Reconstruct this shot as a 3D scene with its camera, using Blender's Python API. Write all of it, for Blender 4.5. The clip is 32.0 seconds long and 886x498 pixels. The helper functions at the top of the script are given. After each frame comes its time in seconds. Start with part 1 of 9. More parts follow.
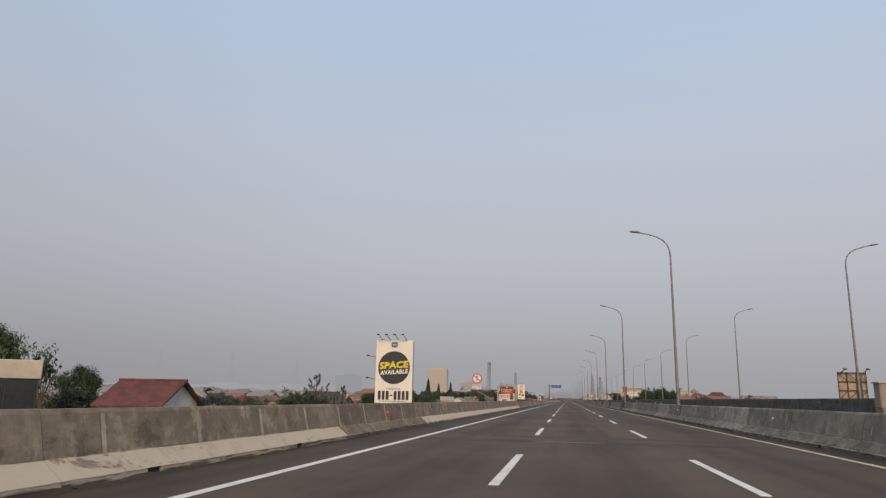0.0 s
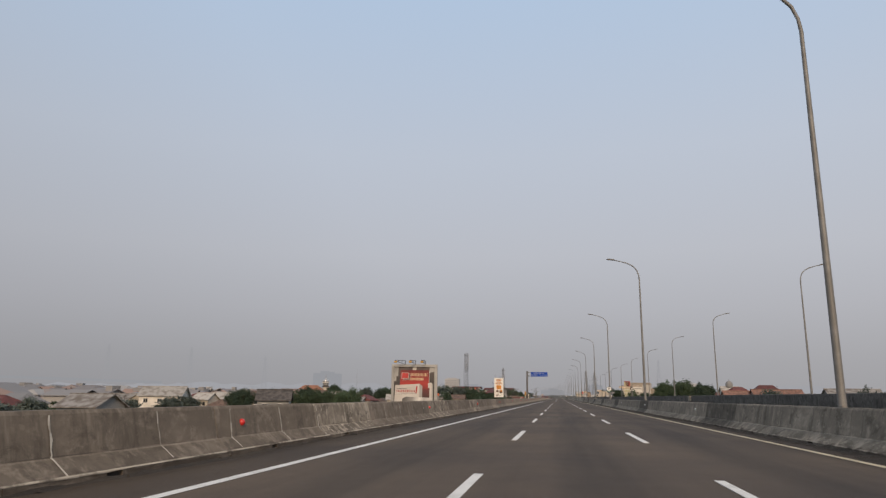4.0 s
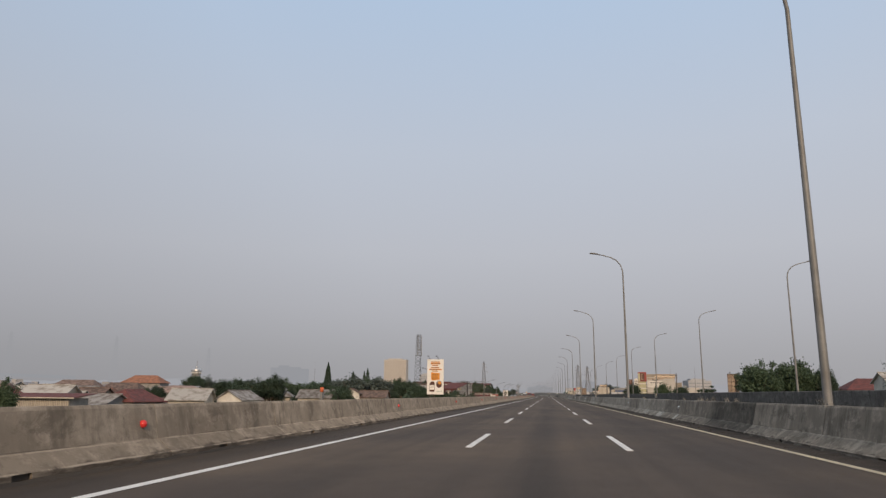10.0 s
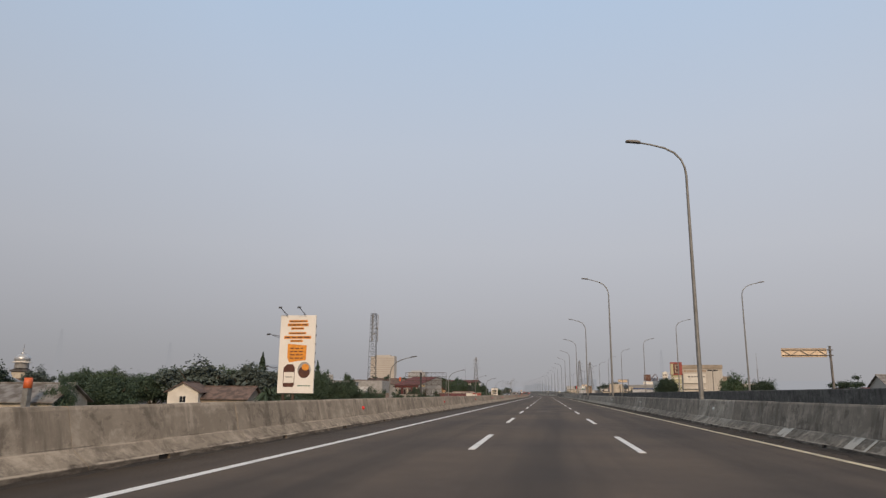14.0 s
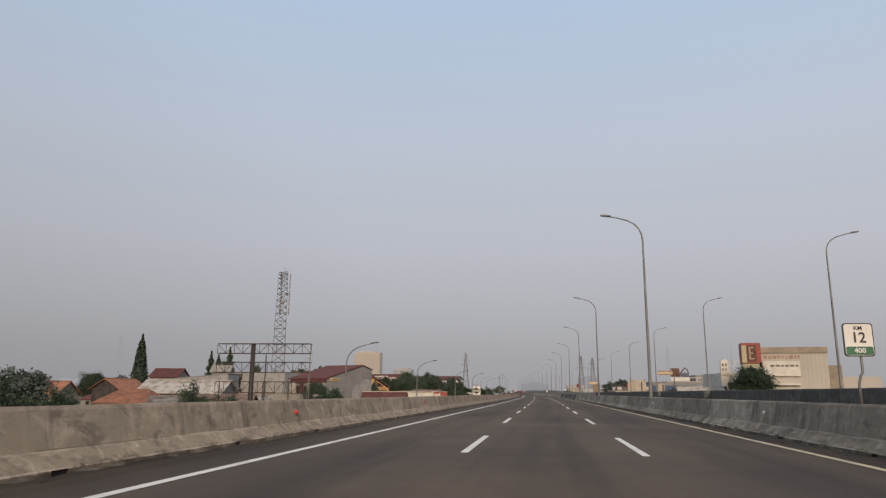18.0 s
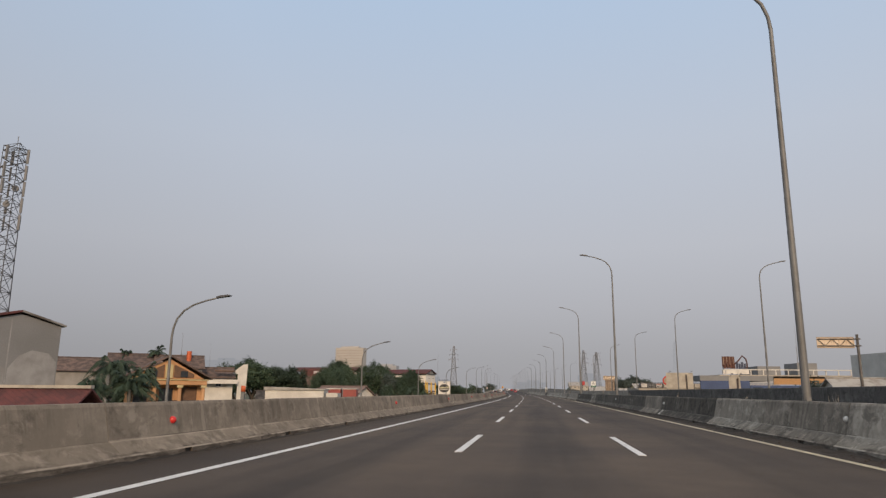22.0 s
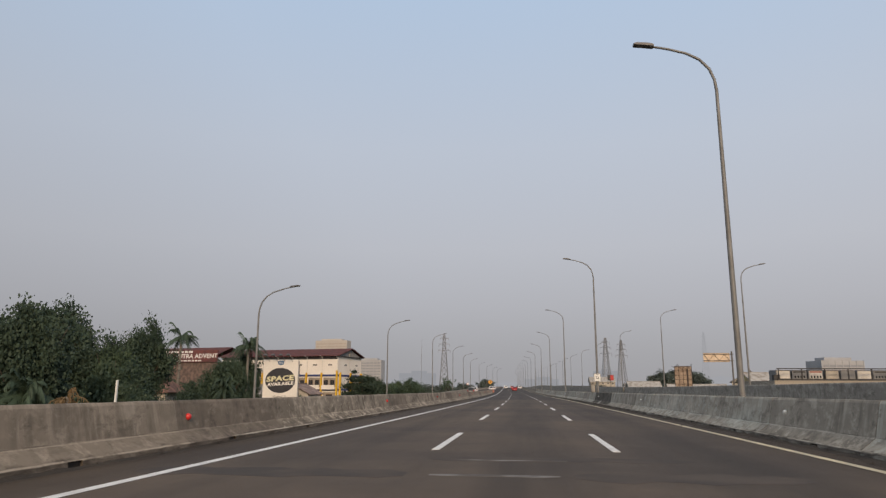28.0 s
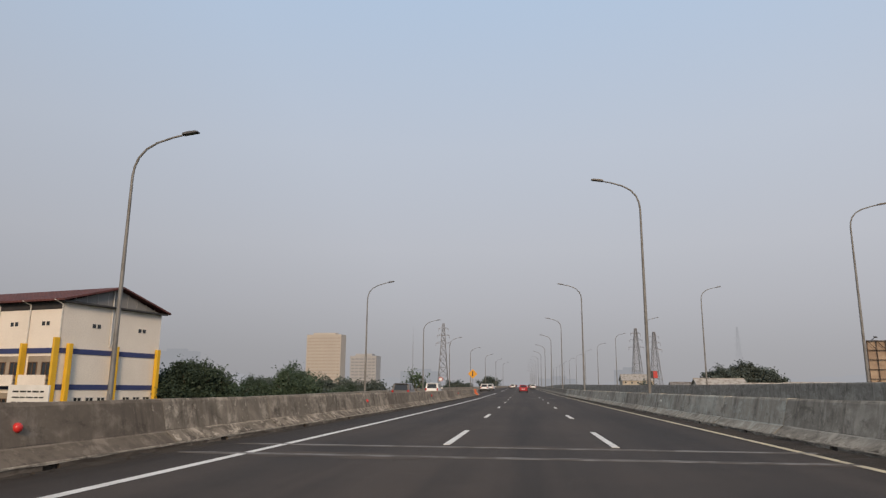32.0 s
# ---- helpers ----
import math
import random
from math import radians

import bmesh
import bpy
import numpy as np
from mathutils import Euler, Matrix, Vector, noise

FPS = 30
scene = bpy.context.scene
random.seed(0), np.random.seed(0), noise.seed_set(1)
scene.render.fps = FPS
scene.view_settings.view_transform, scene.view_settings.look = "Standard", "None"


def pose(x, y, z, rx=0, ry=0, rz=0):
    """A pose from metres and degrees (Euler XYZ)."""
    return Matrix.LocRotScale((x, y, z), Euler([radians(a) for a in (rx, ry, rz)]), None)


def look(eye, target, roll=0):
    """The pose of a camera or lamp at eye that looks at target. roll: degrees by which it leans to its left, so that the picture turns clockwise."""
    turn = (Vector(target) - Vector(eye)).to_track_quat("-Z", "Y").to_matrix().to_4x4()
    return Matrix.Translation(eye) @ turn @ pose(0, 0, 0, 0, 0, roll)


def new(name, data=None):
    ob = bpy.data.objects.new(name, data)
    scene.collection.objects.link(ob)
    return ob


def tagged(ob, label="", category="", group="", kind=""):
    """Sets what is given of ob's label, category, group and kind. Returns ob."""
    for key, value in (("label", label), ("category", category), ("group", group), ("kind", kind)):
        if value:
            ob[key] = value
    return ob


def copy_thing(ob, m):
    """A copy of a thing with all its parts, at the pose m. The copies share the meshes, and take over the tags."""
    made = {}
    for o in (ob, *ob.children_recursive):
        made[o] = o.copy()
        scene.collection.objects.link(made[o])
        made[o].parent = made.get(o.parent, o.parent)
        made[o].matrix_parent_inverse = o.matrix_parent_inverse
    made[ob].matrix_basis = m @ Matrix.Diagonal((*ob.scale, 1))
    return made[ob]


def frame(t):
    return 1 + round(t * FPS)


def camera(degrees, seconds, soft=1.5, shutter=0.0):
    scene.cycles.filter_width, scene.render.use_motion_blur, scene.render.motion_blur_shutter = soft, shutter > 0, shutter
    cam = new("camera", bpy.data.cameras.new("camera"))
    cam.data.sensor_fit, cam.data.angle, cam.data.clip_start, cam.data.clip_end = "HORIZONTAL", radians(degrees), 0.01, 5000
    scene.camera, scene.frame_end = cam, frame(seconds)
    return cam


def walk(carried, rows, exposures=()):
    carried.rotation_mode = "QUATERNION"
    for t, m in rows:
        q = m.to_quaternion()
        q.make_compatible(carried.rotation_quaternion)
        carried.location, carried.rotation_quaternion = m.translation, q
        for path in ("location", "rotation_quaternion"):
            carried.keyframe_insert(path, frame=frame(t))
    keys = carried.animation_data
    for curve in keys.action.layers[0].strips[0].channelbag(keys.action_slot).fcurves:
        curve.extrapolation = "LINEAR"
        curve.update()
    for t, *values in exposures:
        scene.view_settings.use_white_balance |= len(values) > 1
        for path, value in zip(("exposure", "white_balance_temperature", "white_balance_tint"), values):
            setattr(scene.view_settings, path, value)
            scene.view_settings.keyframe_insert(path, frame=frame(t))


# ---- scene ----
cam = camera(66.0, 32.0, 1.35)
PATH = [
    (0.0, pose(0.973, 0.000, 1.112, 102.287, -1.053, 10.080)),
    (0.5, pose(1.001, 13.857, 1.112, 102.178, -1.093, 9.931)),
    (1.0, pose(1.028, 27.733, 1.112, 102.105, -1.094, 9.813)),
    (1.5, pose(1.054, 41.634, 1.112, 102.074, -1.047, 9.734)),
    (2.0, pose(1.078, 55.583, 1.112, 102.098, -0.932, 9.714)),
    (2.5, pose(1.102, 69.531, 1.112, 102.147, -0.792, 9.710)),
    (3.0, pose(1.129, 83.390, 1.112, 102.165, -0.707, 9.653)),
    (3.5, pose(1.159, 97.189, 1.112, 102.172, -0.649, 9.564)),
    (4.0, pose(1.192, 110.933, 1.112, 102.177, -0.597, 9.450)),
    (4.5, pose(1.230, 124.601, 1.112, 102.185, -0.526, 9.285)),
    (5.0, pose(1.266, 138.226, 1.112, 102.184, -0.503, 9.103)),
    (5.5, pose(1.294, 151.848, 1.112, 102.170, -0.566, 8.949)),
    (6.0, pose(1.323, 165.462, 1.112, 102.151, -0.654, 8.811)),
    (6.5, pose(1.357, 179.069, 1.112, 102.130, -0.746, 8.689)),
    (7.0, pose(1.397, 192.668, 1.112, 102.107, -0.843, 8.581)),
    (7.5, pose(1.464, 206.301, 1.112, 102.092, -0.854, 8.520)),
    (8.0, pose(1.562, 219.991, 1.112, 102.089, -0.740, 8.517)),
    (8.5, pose(1.644, 233.684, 1.112, 102.083, -0.627, 8.525)),
    (9.0, pose(1.692, 247.357, 1.112, 102.066, -0.570, 8.525)),
    (9.5, pose(1.709, 261.024, 1.112, 102.038, -0.552, 8.526)),
    (10.0, pose(1.695, 274.701, 1.112, 101.997, -0.576, 8.533)),
    (10.5, pose(1.666, 288.348, 1.112, 101.957, -0.608, 8.535)),
    (11.0, pose(1.638, 301.925, 1.112, 101.934, -0.614, 8.526)),
    (11.5, pose(1.605, 315.444, 1.112, 101.925, -0.602, 8.505)),
    (12.0, pose(1.561, 328.912, 1.112, 101.931, -0.574, 8.472)),
    (12.5, pose(1.517, 342.321, 1.112, 101.944, -0.535, 8.435)),
    (13.0, pose(1.501, 355.664, 1.112, 101.945, -0.500, 8.421)),
    (13.5, pose(1.507, 368.976, 1.112, 101.936, -0.473, 8.420)),
    (14.0, pose(1.518, 382.311, 1.112, 101.926, -0.452, 8.416)),
    (14.5, pose(1.533, 395.660, 1.112, 101.915, -0.436, 8.409)),
    (15.0, pose(1.552, 409.050, 1.112, 101.907, -0.425, 8.392)),
    (15.5, pose(1.572, 422.554, 1.112, 101.907, -0.422, 8.344)),
    (16.0, pose(1.584, 436.100, 1.112, 101.909, -0.424, 8.288)),
    (16.5, pose(1.584, 449.577, 1.112, 101.906, -0.426, 8.257)),
    (17.0, pose(1.575, 463.029, 1.112, 101.900, -0.431, 8.236)),
    (17.5, pose(1.555, 476.478, 1.112, 101.892, -0.441, 8.225)),
    (18.0, pose(1.519, 489.927, 1.112, 101.881, -0.461, 8.228)),
    (18.5, pose(1.491, 503.369, 1.112, 101.872, -0.475, 8.221)),
    (19.0, pose(1.476, 516.803, 1.112, 101.866, -0.479, 8.201)),
    (19.5, pose(1.470, 530.237, 1.112, 101.864, -0.475, 8.172)),
    (20.0, pose(1.473, 543.680, 1.112, 101.869, -0.463, 8.139)),
    (20.5, pose(1.480, 557.096, 1.112, 101.869, -0.449, 8.090)),
    (21.0, pose(1.476, 570.450, 1.112, 101.856, -0.444, 8.095)),
    (21.5, pose(1.447, 583.742, 1.112, 101.828, -0.448, 8.091)),
    (22.0, pose(1.391, 596.959, 1.112, 101.780, -0.469, 8.045)),
    (22.5, pose(1.317, 610.164, 1.112, 101.737, -0.478, 8.000)),
    (23.0, pose(1.235, 623.420, 1.112, 101.724, -0.445, 7.998)),
    (23.5, pose(1.144, 636.711, 1.112, 101.737, -0.373, 8.028)),
    (24.0, pose(1.049, 650.030, 1.112, 101.781, -0.251, 8.094)),
    (24.5, pose(0.943, 663.373, 1.112, 101.849, -0.094, 8.186)),
    (25.0, pose(0.788, 676.722, 1.112, 101.877, -0.005, 8.255)),
    (25.5, pose(0.587, 690.085, 1.112, 101.879, 0.038, 8.356)),
    (26.0, pose(0.338, 703.469, 1.112, 101.857, 0.043, 8.449)),
    (26.5, pose(0.034, 716.920, 1.112, 101.772, -0.022, 8.529)),
    (27.0, pose(-0.311, 730.366, 1.112, 101.687, -0.099, 8.606)),
    (27.5, pose(-0.681, 743.737, 1.112, 101.663, -0.137, 8.695)),
    (28.0, pose(-1.088, 757.076, 1.112, 101.663, -0.170, 8.786)),
    (28.5, pose(-1.530, 770.393, 1.112, 101.687, -0.206, 8.863)),
    (29.0, pose(-2.009, 783.694, 1.112, 101.748, -0.247, 8.924)),
    (29.5, pose(-2.520, 796.966, 1.112, 101.788, -0.285, 9.011)),
    (30.0, pose(-3.062, 810.205, 1.112, 101.799, -0.320, 9.134)),
    (30.5, pose(-3.634, 823.413, 1.112, 101.788, -0.353, 9.284)),
    (31.0, pose(-4.239, 836.590, 1.112, 101.759, -0.383, 9.460)),
    (31.5, pose(-4.874, 849.736, 1.112, 101.710, -0.412, 9.664)),
    (32.0, pose(-5.540, 862.865, 1.118, 101.650, -0.440, 9.882)),
]
walk(cam, PATH)

# ---------------------------------------------------------------- the road's line
TURN_S = (560.0, 676.0, 757.0, 863.0, 950.0)
TURN_A = (0.0, 0.9, 1.8, 2.9, 3.5)
GRID_S = np.arange(-300.0, 4000.0, 1.0)
GRID_A = np.radians(np.interp(GRID_S, TURN_S, TURN_A))
GRID_X = np.cumsum(-np.sin(GRID_A))
GRID_Y = np.cumsum(np.cos(GRID_A))
GRID_X -= GRID_X[300]
GRID_Y -= GRID_Y[300]
GROUND = -7.0


def rise(s):
    """Height of the carriageway above its start."""
    u = min(max((s - 850.0) / 500.0, 0.0), 1.0)
    return 3.0 * u * u * (3.0 - 2.0 * u)


def at(s, off, z=0.0):
    """Place at s metres along the road, off metres to its right, z over the carriageway."""
    a = float(np.interp(s, GRID_S, GRID_A))
    return Vector((float(np.interp(s, GRID_S, GRID_X)) + off * math.cos(a),
                   float(np.interp(s, GRID_S, GRID_Y)) + off * math.sin(a), z + rise(s)))


def stand(s, off, z=0.0, turn=0.0):
    """Pose at that place, x to the road's right and y along it, turned by some degrees."""
    a = math.degrees(float(np.interp(s, GRID_S, GRID_A)))
    p = at(s, off, z)
    return pose(p.x, p.y, p.z, 0, 0, a + turn)


def on_ground(s, off, turn=0.0):
    m = stand(s, off, 0.0, turn)
    m.translation.z = GROUND
    return m


# ---------------------------------------------------------------- world and sun
world = bpy.data.worlds.new("hazy_sky")
scene.world = world
world.use_nodes = True
wt = world.node_tree
wt.nodes.clear()
w_out = wt.nodes.new("ShaderNodeOutputWorld")
w_bg = wt.nodes.new("ShaderNodeBackground")
w_sky = wt.nodes.new("ShaderNodeTexSky")
w_sky.sky_type = "NISHITA"
w_sky.sun_disc = False
SUN_EL, SUN_AZ = 24.0, 166.0
w_sky.sun_elevation = radians(SUN_EL)
w_sky.sun_rotation = radians(SUN_AZ)
w_sky.dust_density = 8.0
w_scale = wt.nodes.new("ShaderNodeVectorMath")
w_scale.operation = "SCALE"
w_scale.inputs["Scale"].default_value = 0.10
w_co = wt.nodes.new("ShaderNodeTexCoord")
w_sep = wt.nodes.new("ShaderNodeSeparateXYZ")
w_ramp = wt.nodes.new("ShaderNodeValToRGB")
HAZE = ((0.0, (0.365, 0.360, 0.376)), (0.05, (0.397, 0.395, 0.416)), (0.12, (0.458, 0.461, 0.496)), (0.20, (0.506, 0.520, 0.568)),
        (0.34, (0.515, 0.564, 0.652)), (0.54, (0.456, 0.574, 0.742)), (1.0, (0.60, 0.60, 0.60)))
while len(w_ramp.color_ramp.elements) < len(HAZE):
    w_ramp.color_ramp.elements.new(0.5)
for e, (p, c) in zip(w_ramp.color_ramp.elements, HAZE):
    e.position, e.color = p, (*c, 1)
w_mix = wt.nodes.new("ShaderNodeMix")
w_mix.data_type = "RGBA"
w_mix.inputs["Factor"].default_value = 0.93
wt.links.new(w_sky.outputs[0], w_scale.inputs[0])
wt.links.new(w_co.outputs["Generated"], w_sep.inputs[0])
wt.links.new(w_sep.outputs["Z"], w_ramp.inputs[0])
wt.links.new(w_scale.outputs[0], w_mix.inputs["A"])
wt.links.new(w_ramp.outputs[0], w_mix.inputs["B"])
# the air is a little brighter towards the east, on the sun's side
w_lean = wt.nodes.new("ShaderNodeMath")
w_lean.operation = "MULTIPLY_ADD"
w_lean.inputs[1].default_value = 0.5
wt.links.new(w_sep.outputs["Z"], w_lean.inputs[0])
wt.links.new(w_sep.outputs["X"], w_lean.inputs[2])
w_span = wt.nodes.new("ShaderNodeMapRange")
w_span.inputs[1].default_value, w_span.inputs[2].default_value = -0.7, 0.5
wt.links.new(w_lean.outputs[0], w_span.inputs[0])
w_side = wt.nodes.new("ShaderNodeValToRGB")
w_side.color_ramp.elements.new(0.45)
for e, (q, c) in zip(w_side.color_ramp.elements, ((0.05, 0.85), (0.45, 0.972), (1.0, 1.0))):
    e.position, e.color = q, (c, c, c, 1)
w_bright = wt.nodes.new("ShaderNodeMath")
w_bright.operation = "MULTIPLY"
w_bright.inputs[1].default_value = 1.03
w_even = wt.nodes.new("ShaderNodeVectorMath")
w_even.operation = "SCALE"
wt.links.new(w_span.outputs[0], w_side.inputs[0])
wt.links.new(w_side.outputs[0], w_bright.inputs[0])
wt.links.new(w_mix.outputs["Result"], w_even.inputs[0])
wt.links.new(w_bright.outputs[0], w_even.inputs["Scale"])
wt.links.new(w_even.outputs[0], w_bg.inputs[0])
wt.links.new(w_bg.outputs[0], w_out.inputs[0])

sun = new("sun", bpy.data.lights.new("sun", "SUN"))
sun.data.energy, sun.data.angle, sun.data.color = 2.6, radians(14), (1.0, 0.74, 0.50)
sun_way = Vector((math.sin(radians(SUN_AZ)) * math.cos(radians(SUN_EL)), math.cos(radians(SUN_AZ)) * math.cos(radians(SUN_EL)), math.sin(radians(SUN_EL))))
sun.matrix_world = look(tuple(sun_way * 50), (0, 0, 0))


# ---------------------------------------------------------------- materials
def nodes_of(m):
    return m.node_tree.nodes, m.node_tree.links


def material(name, base, other=None, rough=0.8, metal=0.0, scale=3.0, fine=40.0, bump=0.25, stretch=(1, 1, 1), vary=0.0, coat=0.0, coord="Object", contrast=(0.35, 0.65)):
    """Two tones mixed by a coarse noise, a fine grain over them, relief from the grain; vary: difference between objects."""
    m = bpy.data.materials.new(name)
    m.use_nodes = True
    n, l = nodes_of(m)
    b = n["Principled BSDF"]
    other = other or tuple(c * 0.75 for c in base)
    tc, mp = n.new("ShaderNodeTexCoord"), n.new("ShaderNodeMapping")
    mp.inputs["Scale"].default_value = stretch
    l.new(tc.outputs[coord], mp.inputs[0])
    big, small = n.new("ShaderNodeTexNoise"), n.new("ShaderNodeTexNoise")
    big.inputs["Scale"].default_value, big.inputs["Detail"].default_value = scale, 6
    small.inputs["Scale"].default_value, small.inputs["Detail"].default_value = fine, 3
    info = n.new("ShaderNodeObjectInfo")
    add = n.new("ShaderNodeVectorMath")
    add.operation = "MULTIPLY_ADD"
    add.inputs[1].default_value = (37.0, 59.0, 23.0)
    l.new(info.outputs["Random"], add.inputs[0])
    l.new(mp.outputs[0], add.inputs[2])
    l.new(add.outputs[0], big.inputs[0])
    l.new(mp.outputs[0], small.inputs[0])
    ramp = n.new("ShaderNodeMapRange")
    ramp.inputs[1].default_value, ramp.inputs[2].default_value = contrast
    l.new(big.outputs[0], ramp.inputs[0])
    mix = n.new("ShaderNodeMix")
    mix.data_type = "RGBA"
    mix.inputs["A"].default_value, mix.inputs["B"].default_value = (*base, 1), (*other, 1)
    l.new(ramp.outputs[0], mix.inputs["Factor"])
    grain = n.new("ShaderNodeMapRange")
    grain.inputs[3].default_value, grain.inputs[4].default_value = 0.8, 1.2
    l.new(small.outputs[0], grain.inputs[0])
    tone = n.new("ShaderNodeMath")
    tone.operation = "MULTIPLY"
    each = n.new("ShaderNodeMapRange")
    each.inputs[3].default_value, each.inputs[4].default_value = 1 - vary, 1 + vary
    l.new(info.outputs["Random"], each.inputs[0])
    l.new(grain.outputs[0], tone.inputs[0])
    l.new(each.outputs[0], tone.inputs[1])
    mul = n.new("ShaderNodeVectorMath")
    mul.operation = "SCALE"
    l.new(mix.outputs["Result"], mul.inputs[0])
    l.new(tone.outputs[0], mul.inputs["Scale"])
    l.new(mul.outputs[0], b.inputs["Base Color"])
    b.inputs["Roughness"].default_value, b.inputs["Metallic"].default_value = rough, metal
    b.inputs["Coat Weight"].default_value = coat
    if rough > 0.6:
        b.inputs["Specular IOR Level"].default_value = 0.25
    if bump:
        bp = n.new("ShaderNodeBump")
        bp.inputs["Strength"].default_value, bp.inputs["Distance"].default_value = bump, 0.02
        l.new(small.outputs[0], bp.inputs["Height"])
        l.new(bp.outputs[0], b.inputs["Normal"])
    return m


def concrete(name, base, dirty, streak, amount, flakes=0.0, splash=0.5, toe=0.25, coat=0.0):
    """Weathered cast concrete: soft mottling, run-off stains, pale worn spots, a cleaner toe toned down against the
    light it catches, road grime on the kerb.
    """
    m = material(name, base, tuple(0.6 * a + 0.4 * b for a, b in zip(base, dirty)), 0.92, scale=5.0, fine=55, bump=0.18, vary=0.16, contrast=(0.34, 0.68))
    n, l = nodes_of(m)
    b = n["Principled BSDF"]
    tc, sep, info = n.new("ShaderNodeTexCoord"), n.new("ShaderNodeSeparateXYZ"), n.new("ShaderNodeObjectInfo")
    l.new(tc.outputs["Object"], sep.inputs[0])
    seed = n.new("ShaderNodeMath")
    seed.operation = "MULTIPLY"
    seed.inputs[1].default_value = 171.0
    l.new(info.outputs["Random"], seed.inputs[0])
    flat = n.new("ShaderNodeCombineXYZ")
    l.new(sep.outputs["Y"], flat.inputs[0])
    l.new(sep.outputs["Z"], flat.inputs[1])
    l.new(seed.outputs[0], flat.inputs[2])

    def noise(stretch, detail, rough, low, high, lo=0.0, hi=1.0, bend=0.0):
        mp, nz, r = n.new("ShaderNodeMapping"), n.new("ShaderNodeTexNoise"), n.new("ShaderNodeMapRange")
        mp.inputs["Scale"].default_value = stretch
        nz.inputs["Scale"].default_value, nz.inputs["Detail"].default_value = 1.0, detail
        nz.inputs["Roughness"].default_value, nz.inputs["Distortion"].default_value = rough, bend
        r.interpolation_type = "SMOOTHSTEP"
        r.inputs[1].default_value, r.inputs[2].default_value, r.inputs[3].default_value, r.inputs[4].default_value = low, high, lo, hi
        l.new(flat.outputs[0], mp.inputs[0])
        l.new(mp.outputs[0], nz.inputs[0])
        l.new(nz.outputs[0], r.inputs[0])
        return r.outputs[0]

    def zone(low, high, soft, waver):
        """One between the heights low and high, with edges that waver."""
        wob, add = noise((2.3, 0.4, 1), 4, 0.6, 0.3, 0.7, -waver, waver), n.new("ShaderNodeMath")
        l.new(sep.outputs["Z"], add.inputs[0])
        l.new(wob, add.inputs[1])
        out = None
        for edge, up in ((low, True), (high, False)):
            r = n.new("ShaderNodeMapRange")
            r.interpolation_type = "SMOOTHSTEP"
            r.inputs[1].default_value, r.inputs[2].default_value = edge - soft, edge + soft
            r.inputs[3].default_value, r.inputs[4].default_value = (0.0, 1.0) if up else (1.0, 0.0)
            l.new(add.outputs[0], r.inputs[0])
            out = r.outputs[0] if out is None else times(out, r.outputs[0])
        return out

    def over(fac, colour):
        mix = n.new("ShaderNodeMix")
        mix.data_type = "RGBA"
        mix.inputs["B"].default_value = (*colour, 1)
        l.new(fac, mix.inputs["Factor"])
        l.new(b.inputs["Base Color"].links[0].from_socket, mix.inputs["A"])
        l.new(mix.outputs["Result"], b.inputs["Base Color"])

    def times(x, y):
        k = n.new("ShaderNodeMath")
        k.operation = "MULTIPLY"
        l.new(x, k.inputs[0])
        l.new(y, k.inputs[1])
        return k.outputs[0]

    pale = tuple(min(0.62, c * 1.32 + 0.03) for c in base)
    upper, slope, kerb = zone(0.31, 3.0, 0.02, 0.015), zone(0.10, 0.31, 0.02, 0.012), zone(-3.0, 0.12, 0.025, 0.04)
    # paler wash on the slope, then darkening there to offset the light it catches
    over(times(slope, noise((0.5, 4.0, 3), 7, 0.66, 0.40, 0.66, 0.0, toe)), pale)
    over(times(slope, noise((0.35, 2.0, 27), 6, 0.66, 0.36, 0.62, max(0.0, 0.75 - 2.0 * toe), 0.95)), dirty)
    # broad soft patches metres long, then mottling down to the size of a hand
    over(noise((0.20, 0.7, 21), 5, 0.6, 0.42, 0.60, 0.0, 0.65), dirty)
    over(noise((0.24, 0.8, 23), 5, 0.62, 0.50, 0.66, 0.0, 0.45), pale)
    over(noise((0.55, 1.1, 1), 5, 0.6, 0.36, 0.64, 0.0, 0.85), dirty)
    over(noise((2.4, 2.8, 2), 9, 0.72, 0.44, 0.62, 0.0, 0.7, 0.35), dirty)
    over(noise((2.0, 2.4, 6), 9, 0.70, 0.50, 0.66, 0.0, 0.4 + 0.4 * flakes, 0.35), pale)
    # run-off: upright stains of several widths, gathered in patches
    over(times(upper, times(noise((2.2, 0.5, 1), 7, 0.68, 0.46, 0.66, 0.0, amount), noise((0.5, 0.5, 4), 3, 0.5, 0.38, 0.62))), streak)
    over(times(upper, times(noise((6.0, 0.6, 5), 5, 0.6, 0.52, 0.70, 0.0, amount * 0.7), noise((0.8, 0.9, 7), 3, 0.5, 0.42, 0.60))), streak)
    over(times(upper, times(noise((3.4, 0.5, 8), 5, 0.6, 0.54, 0.68, 0.0, 0.35 + 0.3 * flakes), noise((0.7, 0.5, 9), 3, 0.5, 0.44, 0.60))), pale)
    # grime in irregular blots
    over(noise((1.3, 2.0, 11), 9, 0.74, 0.52, 0.64, 0.0, amount * 0.9, 0.45), streak)
    over(times(slope, noise((1.5, 4.0, 13), 8, 0.72, 0.46, 0.62, 0.0, splash, 0.4)), streak)
    if flakes:
        over(times(slope, noise((2.2, 5.0, 15), 7, 0.66, 0.56, 0.64, 0.0, flakes, 0.3)), pale)
        over(noise((5.0, 6.0, 7), 6, 0.64, 0.60, 0.66, 0.0, flakes * 0.8, 0.3), pale)
